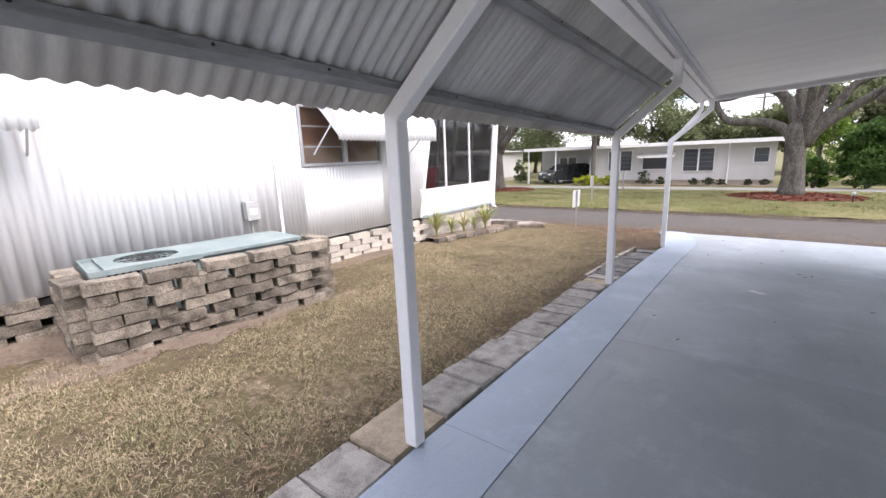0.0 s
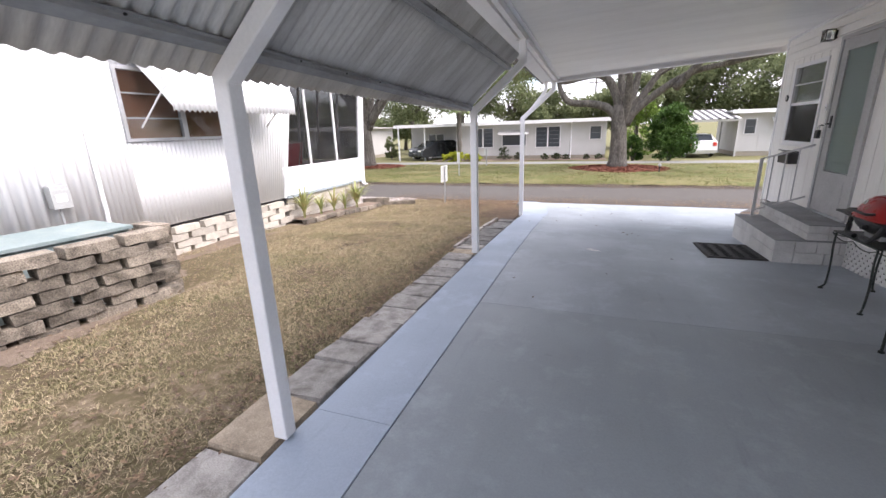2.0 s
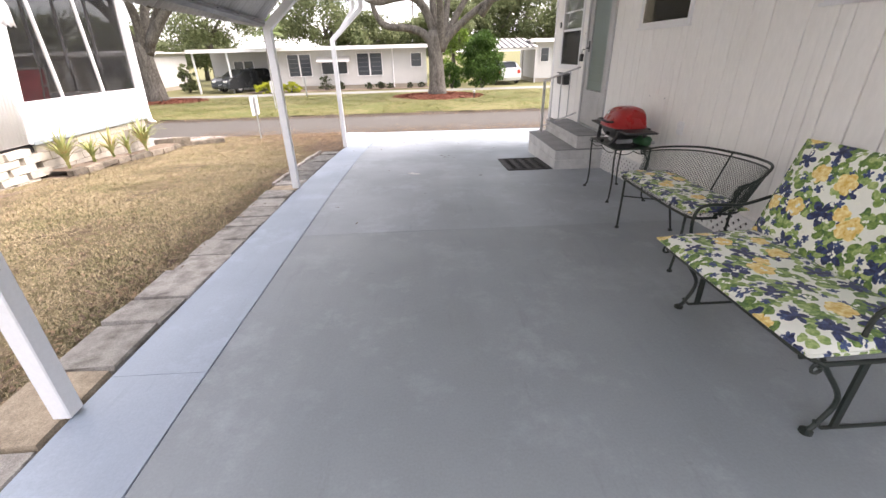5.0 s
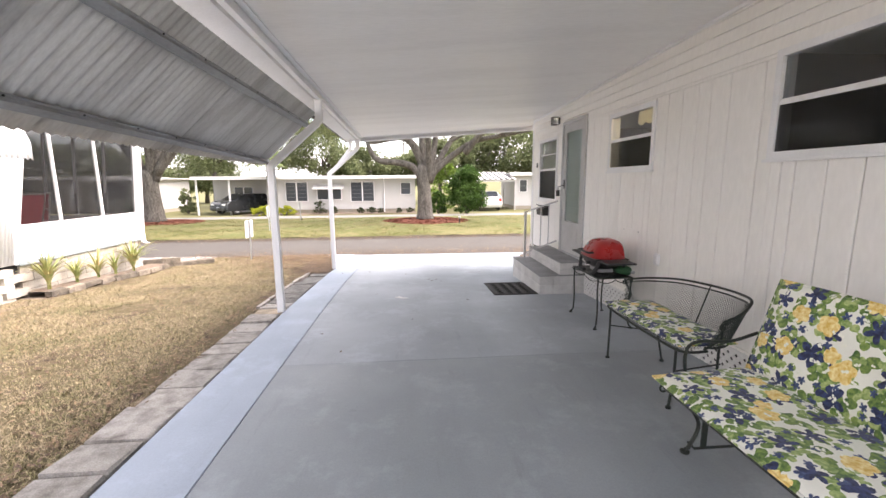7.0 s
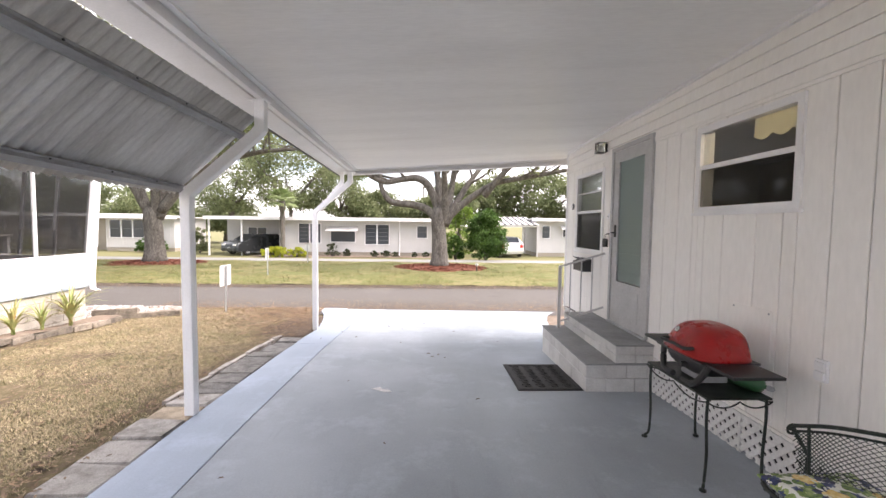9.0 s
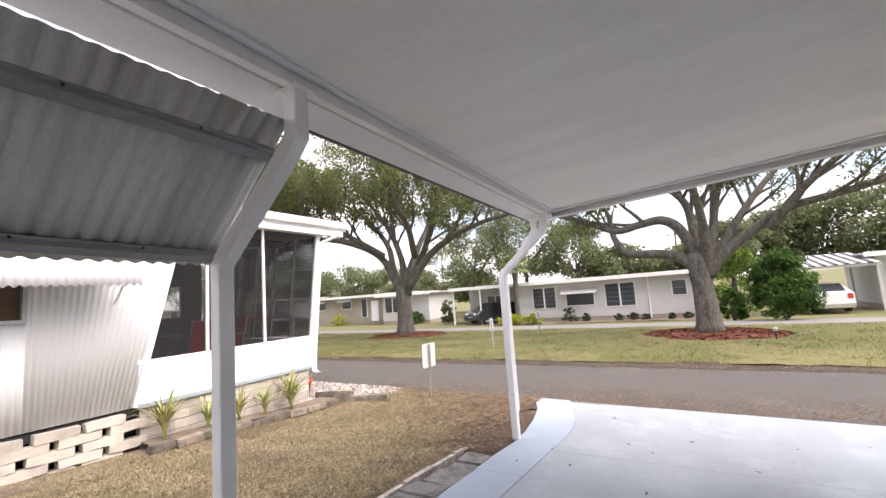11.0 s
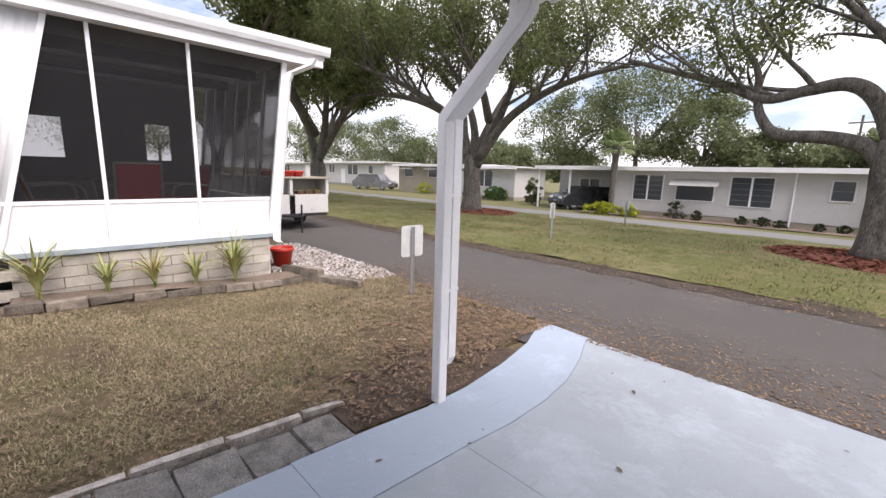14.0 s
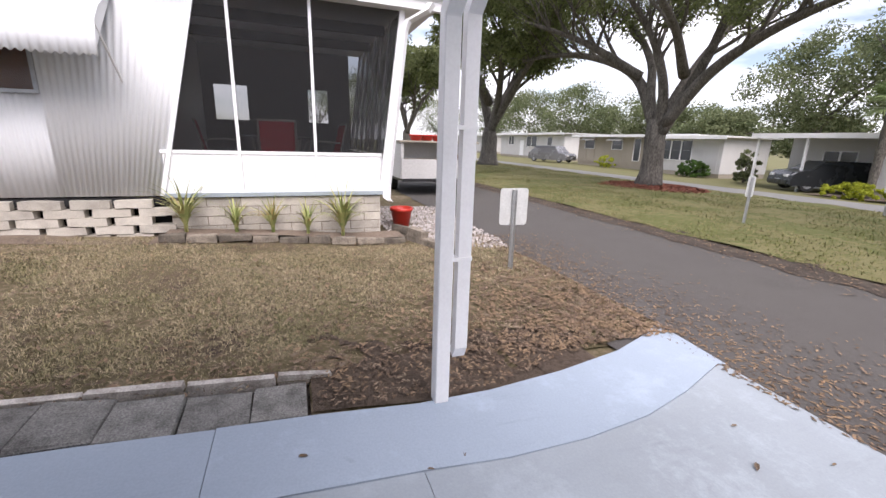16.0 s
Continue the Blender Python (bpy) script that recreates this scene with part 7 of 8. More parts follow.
ch = patio_chair()
ch.matrix_basis = pose(-6.66, 7.77, 0.366, 0, 0, 180)
for x, y, a in ((-7.0, 6.98, 96), (-7.05, 8.42, -84)):
    copy_thing(ch, pose(x, y, 0.366, 0, 0, a))
pt = thing("patio_table", (-7.38, 7.74, 0.366), "round glass-topped patio table in the screened room", "table")
bm = BM()
lathe(bm, [(0.52, 0.70), (0.55, 0.705), (0.55, 0.725), (0.52, 0.73)], 32)
part("tabletop", bm, surface("table_glass", (0.25, 0.28, 0.28), 0.15), pt)
for k in range(4):
    bm = BM()
    a = math.tau * k / 4 + 0.4
    tube(bm, [(0.42 * math.cos(a), 0.42 * math.sin(a), 0.70), (0.36 * math.cos(a), 0.36 * math.sin(a), 0.35), (0.44 * math.cos(a), 0.44 * math.sin(a), 0.0)], 0.016, 8)
    part("leg", bm, TUBEM, pt)

# ---- trees and shrubs ----
def leafy(name, cols, trans=0.35):
    m = patchy(name, cols, (0.5, 3.0), 0.6, 0.0, 10, per_island=0.45)
    t = m.node_tree
    p = t.nodes["Principled BSDF"]
    src = p.inputs["Base Color"].links[0].from_socket
    tr = t.nodes.new("ShaderNodeBsdfTranslucent")
    link(t, src, tr.inputs["Color"])
    mx = t.nodes.new("ShaderNodeMixShader")
    mx.inputs[0].default_value = trans
    link(t, p.outputs[0], mx.inputs[1])
    link(t, tr.outputs[0], mx.inputs[2])
    link(t, mx.outputs[0], t.nodes["Material Output"].inputs["Surface"])
    return m


OAKLEAF = leafy("oak_leaf", ((0.10, 0.13, 0.05), (0.15, 0.18, 0.07), (0.20, 0.225, 0.10), (0.13, 0.16, 0.06)), 0.5)
BGLEAF = leafy("far_leaf", ((0.09, 0.125, 0.055), (0.14, 0.17, 0.08), (0.20, 0.225, 0.115), (0.11, 0.145, 0.065)), 0.4)
YELLOWLEAF = leafy("bright_shrub_leaf", ((0.30, 0.34, 0.03), (0.42, 0.45, 0.05), (0.24, 0.30, 0.03)))
PINELEAF = leafy("feathery_leaf", ((0.10, 0.17, 0.03), (0.16, 0.24, 0.045), (0.12, 0.20, 0.035)))
CONLEAF = leafy("conifer_leaf", ((0.038, 0.082, 0.02), (0.065, 0.125, 0.026), (0.095, 0.165, 0.036)))
BEDLEAF = leafy("bed_shrub_leaf", ((0.03, 0.045, 0.022), (0.05, 0.07, 0.03), (0.075, 0.07, 0.04)))
BARK = surface("oak_bark", (0.21, 0.19, 0.165), 0.95, dirt=(0.08, 0.07, 0.06), amount=1.0, big=4.5, fine=26, bump=1.6, vary=0.4, stretch=(1.6, 1.6, 0.4))
nrng = np.random.default_rng(5)


def leaf_cloud(centres, radii, per, size, material, name="crown", flat=0.75, rng=None):
    """Leaves scattered about many small centres."""
    rng = rng or nrng
    c = np.repeat(np.asarray(centres, dtype=float), per, axis=0)
    r = np.repeat(np.asarray(radii, dtype=float), per)
    d = rng.normal(size=c.shape)
    d /= np.linalg.norm(d, axis=1, keepdims=True)
    p = c + d * (r * rng.random(len(r)) ** 0.45)[:, None] * np.array((1, 1, flat))
    a = rng.normal(size=p.shape)
    a /= np.linalg.norm(a, axis=1, keepdims=True)
    b = np.cross(a, rng.normal(size=p.shape))
    b /= np.linalg.norm(b, axis=1, keepdims=True)
    s = (size * (0.6 + 0.8 * rng.random(len(p))))[:, None]
    v = np.stack((p - a * s, p - b * s * 0.45, p + a * s, p + b * s * 0.45), axis=1).reshape(-1, 3)
    q = np.arange(len(v)).reshape(-1, 4)
    return raw_mesh(name, v, q, material)


def oak(name, x, y, label, limbs, seed, trunk_r, fork, per=70, size=0.11, spread=1.0, subs=7, bare=0.0):
    """A trunk with a flared foot, the given main limbs, boughs and twigs off them, and leaves at the twigs."""
    r = random.Random(seed)
    z = ground_z(y) - 0.04
    ob = thing(name, (x, y, z), label, "tree")
    bm = BM()
    pts, rad = [], []
    for k in range(9):
        u = k / 8
        pts.append(Vector((0.10 * math.sin(u * 2 + seed) * u, 0.08 * math.cos(u * 3) * u, fork * u)))
        rad.append(trunk_r * (1.0 + 0.45 * (1 - u) ** 7 - 0.10 * u - 0.30 * max(0.0, u - 0.8) / 0.2))
    tube(bm, pts, rad, 14)
    for v_ in bm.verts:
        a = math.atan2(v_.co.y, v_.co.x)
        v_.co.xy *= 1 + 0.07 * math.sin(5 * a + v_.co.z) + 0.05 * noise.noise(v_.co * 2.5)
    part("trunk", bm, BARK, ob, smooth=True)
    tips, tipr = [], []

    def twig(p, d, ln, rr, depth, bm):
        n = 5
        line, rs = [p.copy()], [rr]
        for k in range(n):
            d = (d + Vector((r.uniform(-1, 1), r.uniform(-1, 1), r.uniform(-0.5, 0.8))) * 0.28).normalized()
            p = p + d * ln / n
            line.append(p.copy())
            rs.append(rr * (1 - 0.7 * (k + 1) / n))
        tube(bm, line, rs, 5 if depth else 4, False)
        if depth:
            for k in range(4):
                i = r.randint(2, n)
                dd = (d + Vector((r.uniform(-1, 1), r.uniform(-1, 1), r.uniform(-0.4, 0.7))) * 0.9).normalized()
                twig(line[i], dd, ln * r.uniform(0.45, 0.7), max(0.008, rs[i] * 0.7), depth - 1, bm)
        else:
            for q_ in (line[-1], line[-2], line[n // 2]):
                tips.append(tuple(q_))
                tipr.append(r.uniform(0.35, 0.7) * spread)

    for limb in limbs:
        line = smooth_line([Vector(p) for p in limb], 5)
        n = len(line)
        r0 = trunk_r * (0.52 if len(limb) > 3 else 0.42)
        rad = [r0 * (1 - 0.80 * k / (n - 1)) + 0.02 for k in range(n)]
        bm = BM()
        tube(bm, line, rad, 10)
        part("limb", bm, BARK, ob, smooth=True)
        bm = BM()
        for k in range(subs):
            i = int(n * (0.35 + 0.64 * (k + r.random() * 0.8) / subs))
            i = min(i, n - 1)
            if line[i].z < bare:
                continue
            d = (line[min(i + 1, n - 1)] - line[max(i - 1, 0)]).normalized()
            d = (d + Vector((r.uniform(-1, 1), r.uniform(-1, 1), r.uniform(0.0, 1.0)))).normalized()
            twig(line[i], d, r.uniform(1.6, 3.0) * spread, max(0.03, rad[i] * 0.55), 1, bm)
        part("bough", bm, BARK, ob, smooth=True)
    c = new("crown", leaf_cloud(tips, tipr, per, size, OAKLEAF))
    c.parent = ob
    tagged(c, "many small dark green leaves with gaps")
    return ob


def mulch_ring(x, y, rad):
    """A low mound of bark chips round a trunk."""
    z = ground_z(y)
    rr = np.random.default_rng(int(abs(x) * 10) + 3)
    n = 2400
    a, u = rr.random(n) * math.tau, np.sqrt(rr.random(n)) * rad
    px, py = x + u * np.cos(a) * 1.15, y + u * np.sin(a)
    pz = z + 0.10 * (1 - (u / rad) ** 2) + 0.0
    v, q = [], []
    for i in range(n):
        t1 = rr.random() * math.tau
        s = 0.05 + 0.05 * rr.random()
        dx, dy = s * math.cos(t1), s * math.sin(t1)
        b0 = len(v)
        h_ = 0.02 + 0.02 * rr.random()
        v.extend(((px[i] - dx, py[i] - dy, pz[i]), (px[i] - dy * 0.3, py[i] + dx * 0.3, pz[i] + h_), (px[i] + dx, py[i] + dy, pz[i] + 0.01), (px[i] + dy * 0.3, py[i] - dx * 0.3, pz[i])))
        q.append((b0, b0 + 1, b0 + 2, b0 + 3))
    me = raw_mesh("mulch", v, q, MULCH)
    tagged(new("mulch_chips", me), "loose red bark chips round the oak", "mulch", kind="stuff")
    bm = BM()
    lathe(bm, [(rad * 1.02, -0.03), (rad * 0.9, 0.03), (rad * 0.5, 0.085), (0.1, 0.11)], 40, Matrix.Translation((x, y, z - 0.01)) @ Matrix.Diagonal((1.15, 1, 1, 1)))
    for v_ in bm.verts:
        v_.co.xy += Vector((noise.noise(v_.co * 1.3), noise.noise(v_.co * 1.3 + Vector((5, 5, 5))))) * 0.18
    tagged(part("mulch_bed", bm, MULCH, smooth=True), "low mound of red bark mulch", "mulch", kind="structure")


oak("oak_tree", 0.92, 20.0, "broad live oak with low sweeping limbs beside the lane", [
    ((-0.05, 0, 2.0), (-0.5, 0, 2.55), (-1.14, 0, 2.78), (-2.07, -0.1, 2.88), (-2.45, -0.1, 3.27), (-2.61, -0.1, 3.77), (-2.7, -0.2, 4.5), (-3.3, -0.4, 5.4)),
    ((0.0, 0, 2.4), (-0.45, 0, 3.5), (-0.95, 0, 3.93), (-1.68, 0, 3.88), (-2.47, -0.1, 3.75), (-3.36, -0.2, 4.18), (-4.45, -0.4, 4.6), (-5.6, -0.8, 5.0)),
    ((0.05, 0, 2.2), (-0.05, 0.1, 3.2), (-0.2, 0.2, 4.4), (-0.8, 0.3, 5.2), (-1.8, 0.4, 6.4)),
    ((0.15, 0, 2.0), (0.2, -0.4, 3.3), (0.0, -1.4, 4.8), (-0.6, -2.6, 6.2)),
    ((0.2, 0, 2.1), (0.5, 0.5, 3.4), (0.7, 1.2, 5.2), (0.6, 2.2, 7.0)),
    ((0.1, 0, 1.9), (0.5, 0, 2.4), (1.35, -0.1, 3.12), (2.37, -0.3, 3.74), (3.6, -0.5, 3.98), (5.4, -0.8, 4.3), (7.4, -1.0, 4.6)),
    ((0.2, 0, 1.9), (0.9, 0.3, 3.2), (1.9, 0.8, 4.6), (3.2, 1.6, 6.0)),
    ((1.9, -0.3, 3.2), (2.8, -1.0, 4.3), (4.2, -2.0, 5.4)),
], 3, 0.335, 2.7, per=42, size=0.062, spread=1.0, subs=10, bare=3.65)
mulch_ring(0.92, 20.0, 1.8)
oak("oak_tree", -12.2, 21.2, "tall forked live oak in the grass strip", [
    ((-0.15, 0, 2.1), (-0.55, 0.0, 3.4), (-1.0, 0.2, 4.8), (-2.4, 0.3, 6.4), (-4.4, 0.2, 7.8)),
    ((-0.2, 0, 2.4), (-1.3, -0.1, 4.2), (-3.3, -0.5, 5.2), (-5.4, -1.2, 5.6), (-7.4, -1.8, 5.6)),
    ((0.1, 0, 2.2), (0.25, -0.3, 3.8), (0.0, -1.0, 5.5), (-0.5, -2.4, 7.2)),
    ((0.2, 0, 2.1), (0.8, 0.2, 3.4), (1.7, 0.1, 4.9), (2.6, -0.4, 6.6), (3.4, -1.4, 8.2)),
    ((0.3, 0, 2.4), (1.6, 0.1, 3.9), (3.3, -0.2, 4.7), (5.2, -0.6, 5.1), (7.0, -0.9, 5.2)),
    ((0.0, 0.1, 2.4), (0.2, 1.0, 4.2), (0.4, 2.4, 6.0), (0.8, 4.0, 7.2)),
    ((1.0, -0.2, 4.0), (1.8, -1.8, 5.2), (2.6, -3.8, 6.0)),
    ((-1.0, -0.2, 4.2), (-2.0, -2.2, 5.4), (-3.2, -4.2, 6.2)),
], 8, 0.40, 2.6, per=62, size=0.066, spread=1.08, subs=12, bare=4.2)
mulch_ring(-12.2, 21.2, 1.9)
oak("oak_tree", -25.5, 20.6, "large live oak further down the lane", [
    ((0, 0, 2.3), (-0.8, 0, 4.0), (-2.4, -0.4, 6.2), (-4.2, -1.0, 7.8)),
    ((0, 0, 2.4), (0.2, -0.8, 4.6), (1.0, -2.6, 7.0), (1.8, -4.6, 8.8)),
    ((0.2, 0, 2.3), (1.4, -0.2, 4.2), (3.6, -1.2, 6.4), (6.0, -2.4, 8.0)),
    ((0.2, 0, 2.5), (1.8, 0.2, 4.0), (4.4, -0.2, 5.4), (7.2, -0.8, 6.2)),
    ((0, 0, 2.4), (-0.4, 1.4, 5.0), (-0.6, 3.0, 7.4)),
    ((0.6, -0.4, 4.0), (3.0, -3.4, 6.4), (5.4, -5.4, 7.6), (7.6, -6.0, 8.0)),
], 12, 0.55, 2.5, per=80, size=0.13, spread=1.25, subs=9)
oak("oak_tree", -43.0, 19.6, "live oak far down the lane", [
    ((0, 0, 2.3), (-1.2, 0, 4.4), (-3.4, -0.4, 6.6)), ((0, 0, 2.4), (0.6, -1.0, 5.0), (1.6, -3.0, 7.6)),
    ((0.2, 0, 2.3), (2.0, 0.2, 4.6), (5.0, -0.6, 6.4)), ((0, 0, 2.4), (0.0, 1.6, 5.4), (0.4, 3.6, 7.6)),
], 15, 0.5, 2.5, per=60, size=0.18, spread=1.5, subs=8)


def far_tree(x, y, h, r_, seed, material=None, label="leafy green tree behind the homes"):
    r = random.Random(seed)
    z = ground_z(y) - 0.05
    ob = thing("tree", (x, y, z), label, "tree", "trees behind the homes")
    bm = BM()
    top = h * 0.55
    tube(bm, [(0, 0, 0), (0.1, 0, top * 0.5), (0.0, 0.1, top)], [0.28, 0.2, 0.12], 8)
    for k in range(6):
        a = k * 1.1 + r.random()
        tube(bm, [(0, 0, top * r.uniform(0.55, 0.95)), (r_ * 0.4 * math.cos(a), r_ * 0.4 * math.sin(a), h * 0.6), (r_ * 0.7 * math.cos(a), r_ * 0.7 * math.sin(a), h * r.uniform(0.6, 0.8))], [0.11, 0.07, 0.03], 5)
    part("trunk", bm, BARK, ob, smooth=True)
    cs, rs = [], []
    for k in range(52):
        a, u = r.random() * math.tau, math.sqrt(r.random())
        zz = r.random()
        prof = math.sin(math.pi * (0.15 + 0.8 * zz)) ** 0.7
        cs.append((r_ * u * prof * math.cos(a), r_ * u * prof * math.sin(a), h * (0.38 + 0.6 * zz)))
        rs.append(r_ * r.uniform(0.20, 0.36))
    c = new("crown", leaf_cloud(cs, rs, 260 if y > 30 else 130, 0.12 if y < 45 else 0.15, material or BGLEAF))
    c.parent = ob
    return ob


for k, (x, y, h, r_) in enumerate(((-18.5, 42, 9.5, 4.4), (-13.0, 42, 10.6, 5.0), (-8.6, 44, 8.2, 3.8), (-5.0, 47, 5.6, 3.4), (-1.0, 50, 5.0, 3.5), (3.5, 46, 6.5, 3.6), (8.0, 48, 7.5, 4.4), (13.0, 47, 8.0, 4.8), (18.0, 44, 7.5, 4.2), (25.0, 42, 8.0, 5.0),
                                  (-24.0, 52, 4.6, 4.0), (-31.0, 50, 5.4, 4.2), (-38.0, 54, 6.6, 5.0), (-46.0, 52, 8.0, 5.6), (-55.0, 50, 10.0, 6.0), (-66.0, 48, 10.0, 6.5), (-78.0, 46, 11.0, 7.0), (-92.0, 40, 11.0, 7.0), (-60.0, 16, 10.0, 6.0), (-74.0, 21, 11.0, 7.0), (-90.0, 14, 12.0, 8.0), (35.0, 40, 8.0, 5.5), (-110, 28, 12, 9))):
    far_tree(x, y, h, r_, 100 + k)


def shrub(name, x, y, w, h, material, seed, label, size=0.07, n=40, per=55):
    r = random.Random(seed)
    z = ground_z(y) - 0.04
    ob = thing(name, (x, y, z), label, "shrub")
    bm = BM()
    for k in range(6):
        a = k * 1.05
        tube(bm, [(0.04 * math.cos(a), 0.04 * math.sin(a), 0), (w * 0.25 * math.cos(a), w * 0.25 * math.sin(a), h * 0.6)], [0.03, 0.012], 5)
    part("stems", bm, BARK, ob)
    cs, rs = [], []
    for k in range(n):
        a, u, zz = r.random() * math.tau, math.sqrt(r.random()), r.random()
        prof = math.sqrt(max(0.05, 1 - (zz * 1.02) ** 3)) * (0.75 + 0.25 * min(1, zz * 5))
        cs.append((w / 2 * u * prof * math.cos(a), w / 2 * u * prof * math.sin(a), h * (0.08 + 0.88 * zz)))
        rs.append(min(w, h) * r.uniform(0.10, 0.17))
    c = new("foliage", leaf_cloud(cs, rs, per, size, material))
    c.parent = ob
    return ob


shrub("conifer_bush", 3.9, 26.9, 2.5, 3.1, CONLEAF, 1, "large dense dark green conifer bush", 0.075, 170, 85)
shrub("round_bush", 2.1, 27.6, 1.15, 1.5, CONLEAF, 2, "small rounded dark green bush", 0.06, 60, 60)
shrub("yellow_shrub", -9.6, 29.2, 2.2, 0.65, YELLOWLEAF, 3, "low bright yellow-green shrub", 0.06, 60, 70)
shrub("yellow_shrub", -8.3, 29.4, 1.6, 0.6, YELLOWLEAF, 4, "low bright yellow-green shrub", 0.06, 45, 70)
for k, (x, w, h) in enumerate(((-6.3, 1.3, 0.9), (-5.3, 0.6, 0.5), (-3.4, 0.6, 0.4), (-2.6, 0.7, 0.45), (-1.9, 0.6, 0.35), (-0.6, 0.45, 0.35), (0.2, 0.5, 0.35))):
    shrub("flower_bed_shrub", x, 30.7, w, h, BEDLEAF, 20 + k, "small dark shrub along the white home's front", 0.035, 30, 60)
shrub("hedge_bush", -20.6, 33.6, 2.4, 1.1, CONLEAF, 40, "clipped round green hedge bush", 0.07, 70, 60)
shrub("garden_shrub", -16.6, 33.0, 1.2, 1.9, BGLEAF, 41, "loose green garden shrub beside the driveway", 0.08, 40, 60)
shrub("garden_shrub", -30.5, 34.8, 2.2, 1.0, YELLOWLEAF, 42, "low yellow-green garden shrub", 0.07, 40, 50)
shrub("garden_shrub", 12.0, 31.0, 1.2, 0.7, BGLEAF, 43, "small green garden shrub by the white home", 0.06, 25, 45)
shrub("feathery_bush", 2.6, 31.5, 2.6, 4.3, PINELEAF, 44, "tall light green feathery bush behind the oak", 0.09, 70, 60)


PALMLEAF = leafy("palm_leaf", ((0.13, 0.19, 0.07), (0.20, 0.26, 0.11), (0.27, 0.31, 0.16)), 0.3)


def palm(x, y, h, seed):
    r = random.Random(seed)
    z = ground_z(y) - 0.04
    ob = thing("palm_tree", (x, y, z), "small palm with a shaggy trunk in front of the white home", "tree")
    bm = BM()
    pts = [(0, 0, h * k / 10) for k in range(11)]
    tube(bm, pts, [0.13 + 0.05 * (k / 10) + 0.025 * (k % 2) for k in range(11)], 10)
    part("trunk", bm, BARK, ob)
    for k in range(30):
        a = k * 2.4
        el = r.uniform(-0.5, 1.35)
        d = Vector((math.cos(a) * math.cos(el), math.sin(a) * math.cos(el), math.sin(el)))
        side = Vector((-math.sin(a), math.cos(a), 0))
        c0 = Vector((0, 0, h)) + d * 0.5
        bm = BM()
        tube(bm, [(0, 0, h - 0.05), tuple(c0)], 0.016, 4)
        for j in range(17):
            f_ = (j - 8) / 8 * 1.25
            dd = (d * math.cos(f_) + side * math.sin(f_)).normalized()
            ln = r.uniform(0.55, 0.8)
            wd = side.cross(dd)
            wd = (dd.cross(d) if wd.length < 0.1 else wd).normalized().cross(dd) * 0.026
            c1 = c0 + dd * ln * 0.65
            c2 = c0 + dd * ln + Vector((0, 0, -0.16))
            vs = [bm.verts.new(p) for p in (c0 - wd * 0.4, c0 + wd * 0.4, c1 + wd, c1 - wd)]
            bm.faces.new(vs)
            bm.faces.new((vs[3], vs[2], bm.verts.new(c2)))
        part("frond", bm, PALMLEAF, ob)
    return ob


ground_sheet("front_bed", -11.5, 0.7, 29.3, 31.55, -0.03, DIRT, 60, 10, "bare brown planting bed along the white home's front", "soil", wav=0.03, edge=ragged(0.15, 11.0))
gl = thing("garden_light", (2.40, 18.42, ground_z(19) - 0.02), "short bronze garden path light in the mulch", "lamp")
bm = BM()
lathe(bm, [(0.022, 0.0), (0.022, 0.24), (0.03, 0.25)], 12)
part("stake", bm, BLACK, gl)
bm = BM()
lathe(bm, [(0.05, 0.25), (0.05, 0.31), (0.075, 0.315), (0.02, 0.36)], 14)
part("head", bm, GALV, gl)
palm(-9.57, 30.3, 3.73, 1)
for k, (x, y, h) in enumerate(((-0.5, 60, 8.5), (-33, 60, 10.0), (-61, 30.0, 9))):
    up = thing("utility_pole", (x, y, ground_z(y) - 0.3), "tall grey utility pole with a crossarm", "pole", "utility poles")
    bm = BM()
    tube(bm, [(0, 0, 0), (0, 0, h)], [0.14, 0.09], 10)
    part("pole", bm, BARK, up)
    part("crossarm", B(-0.9, 0.9, -0.05, 0.05, h - 0.7, h - 0.58), BARK, up)

# ---- grass blades, fallen leaves, scraps ----
def waves(x, y, s):
    return np.sin(x * 2.3 + s) * np.sin(y * 1.9 + s * 2) + 0.6 * np.sin(x * 5.7 + 1.3 * y + s) + 0.5 * np.sin(y * 7.1 - x * 3.1 + 2 * s)


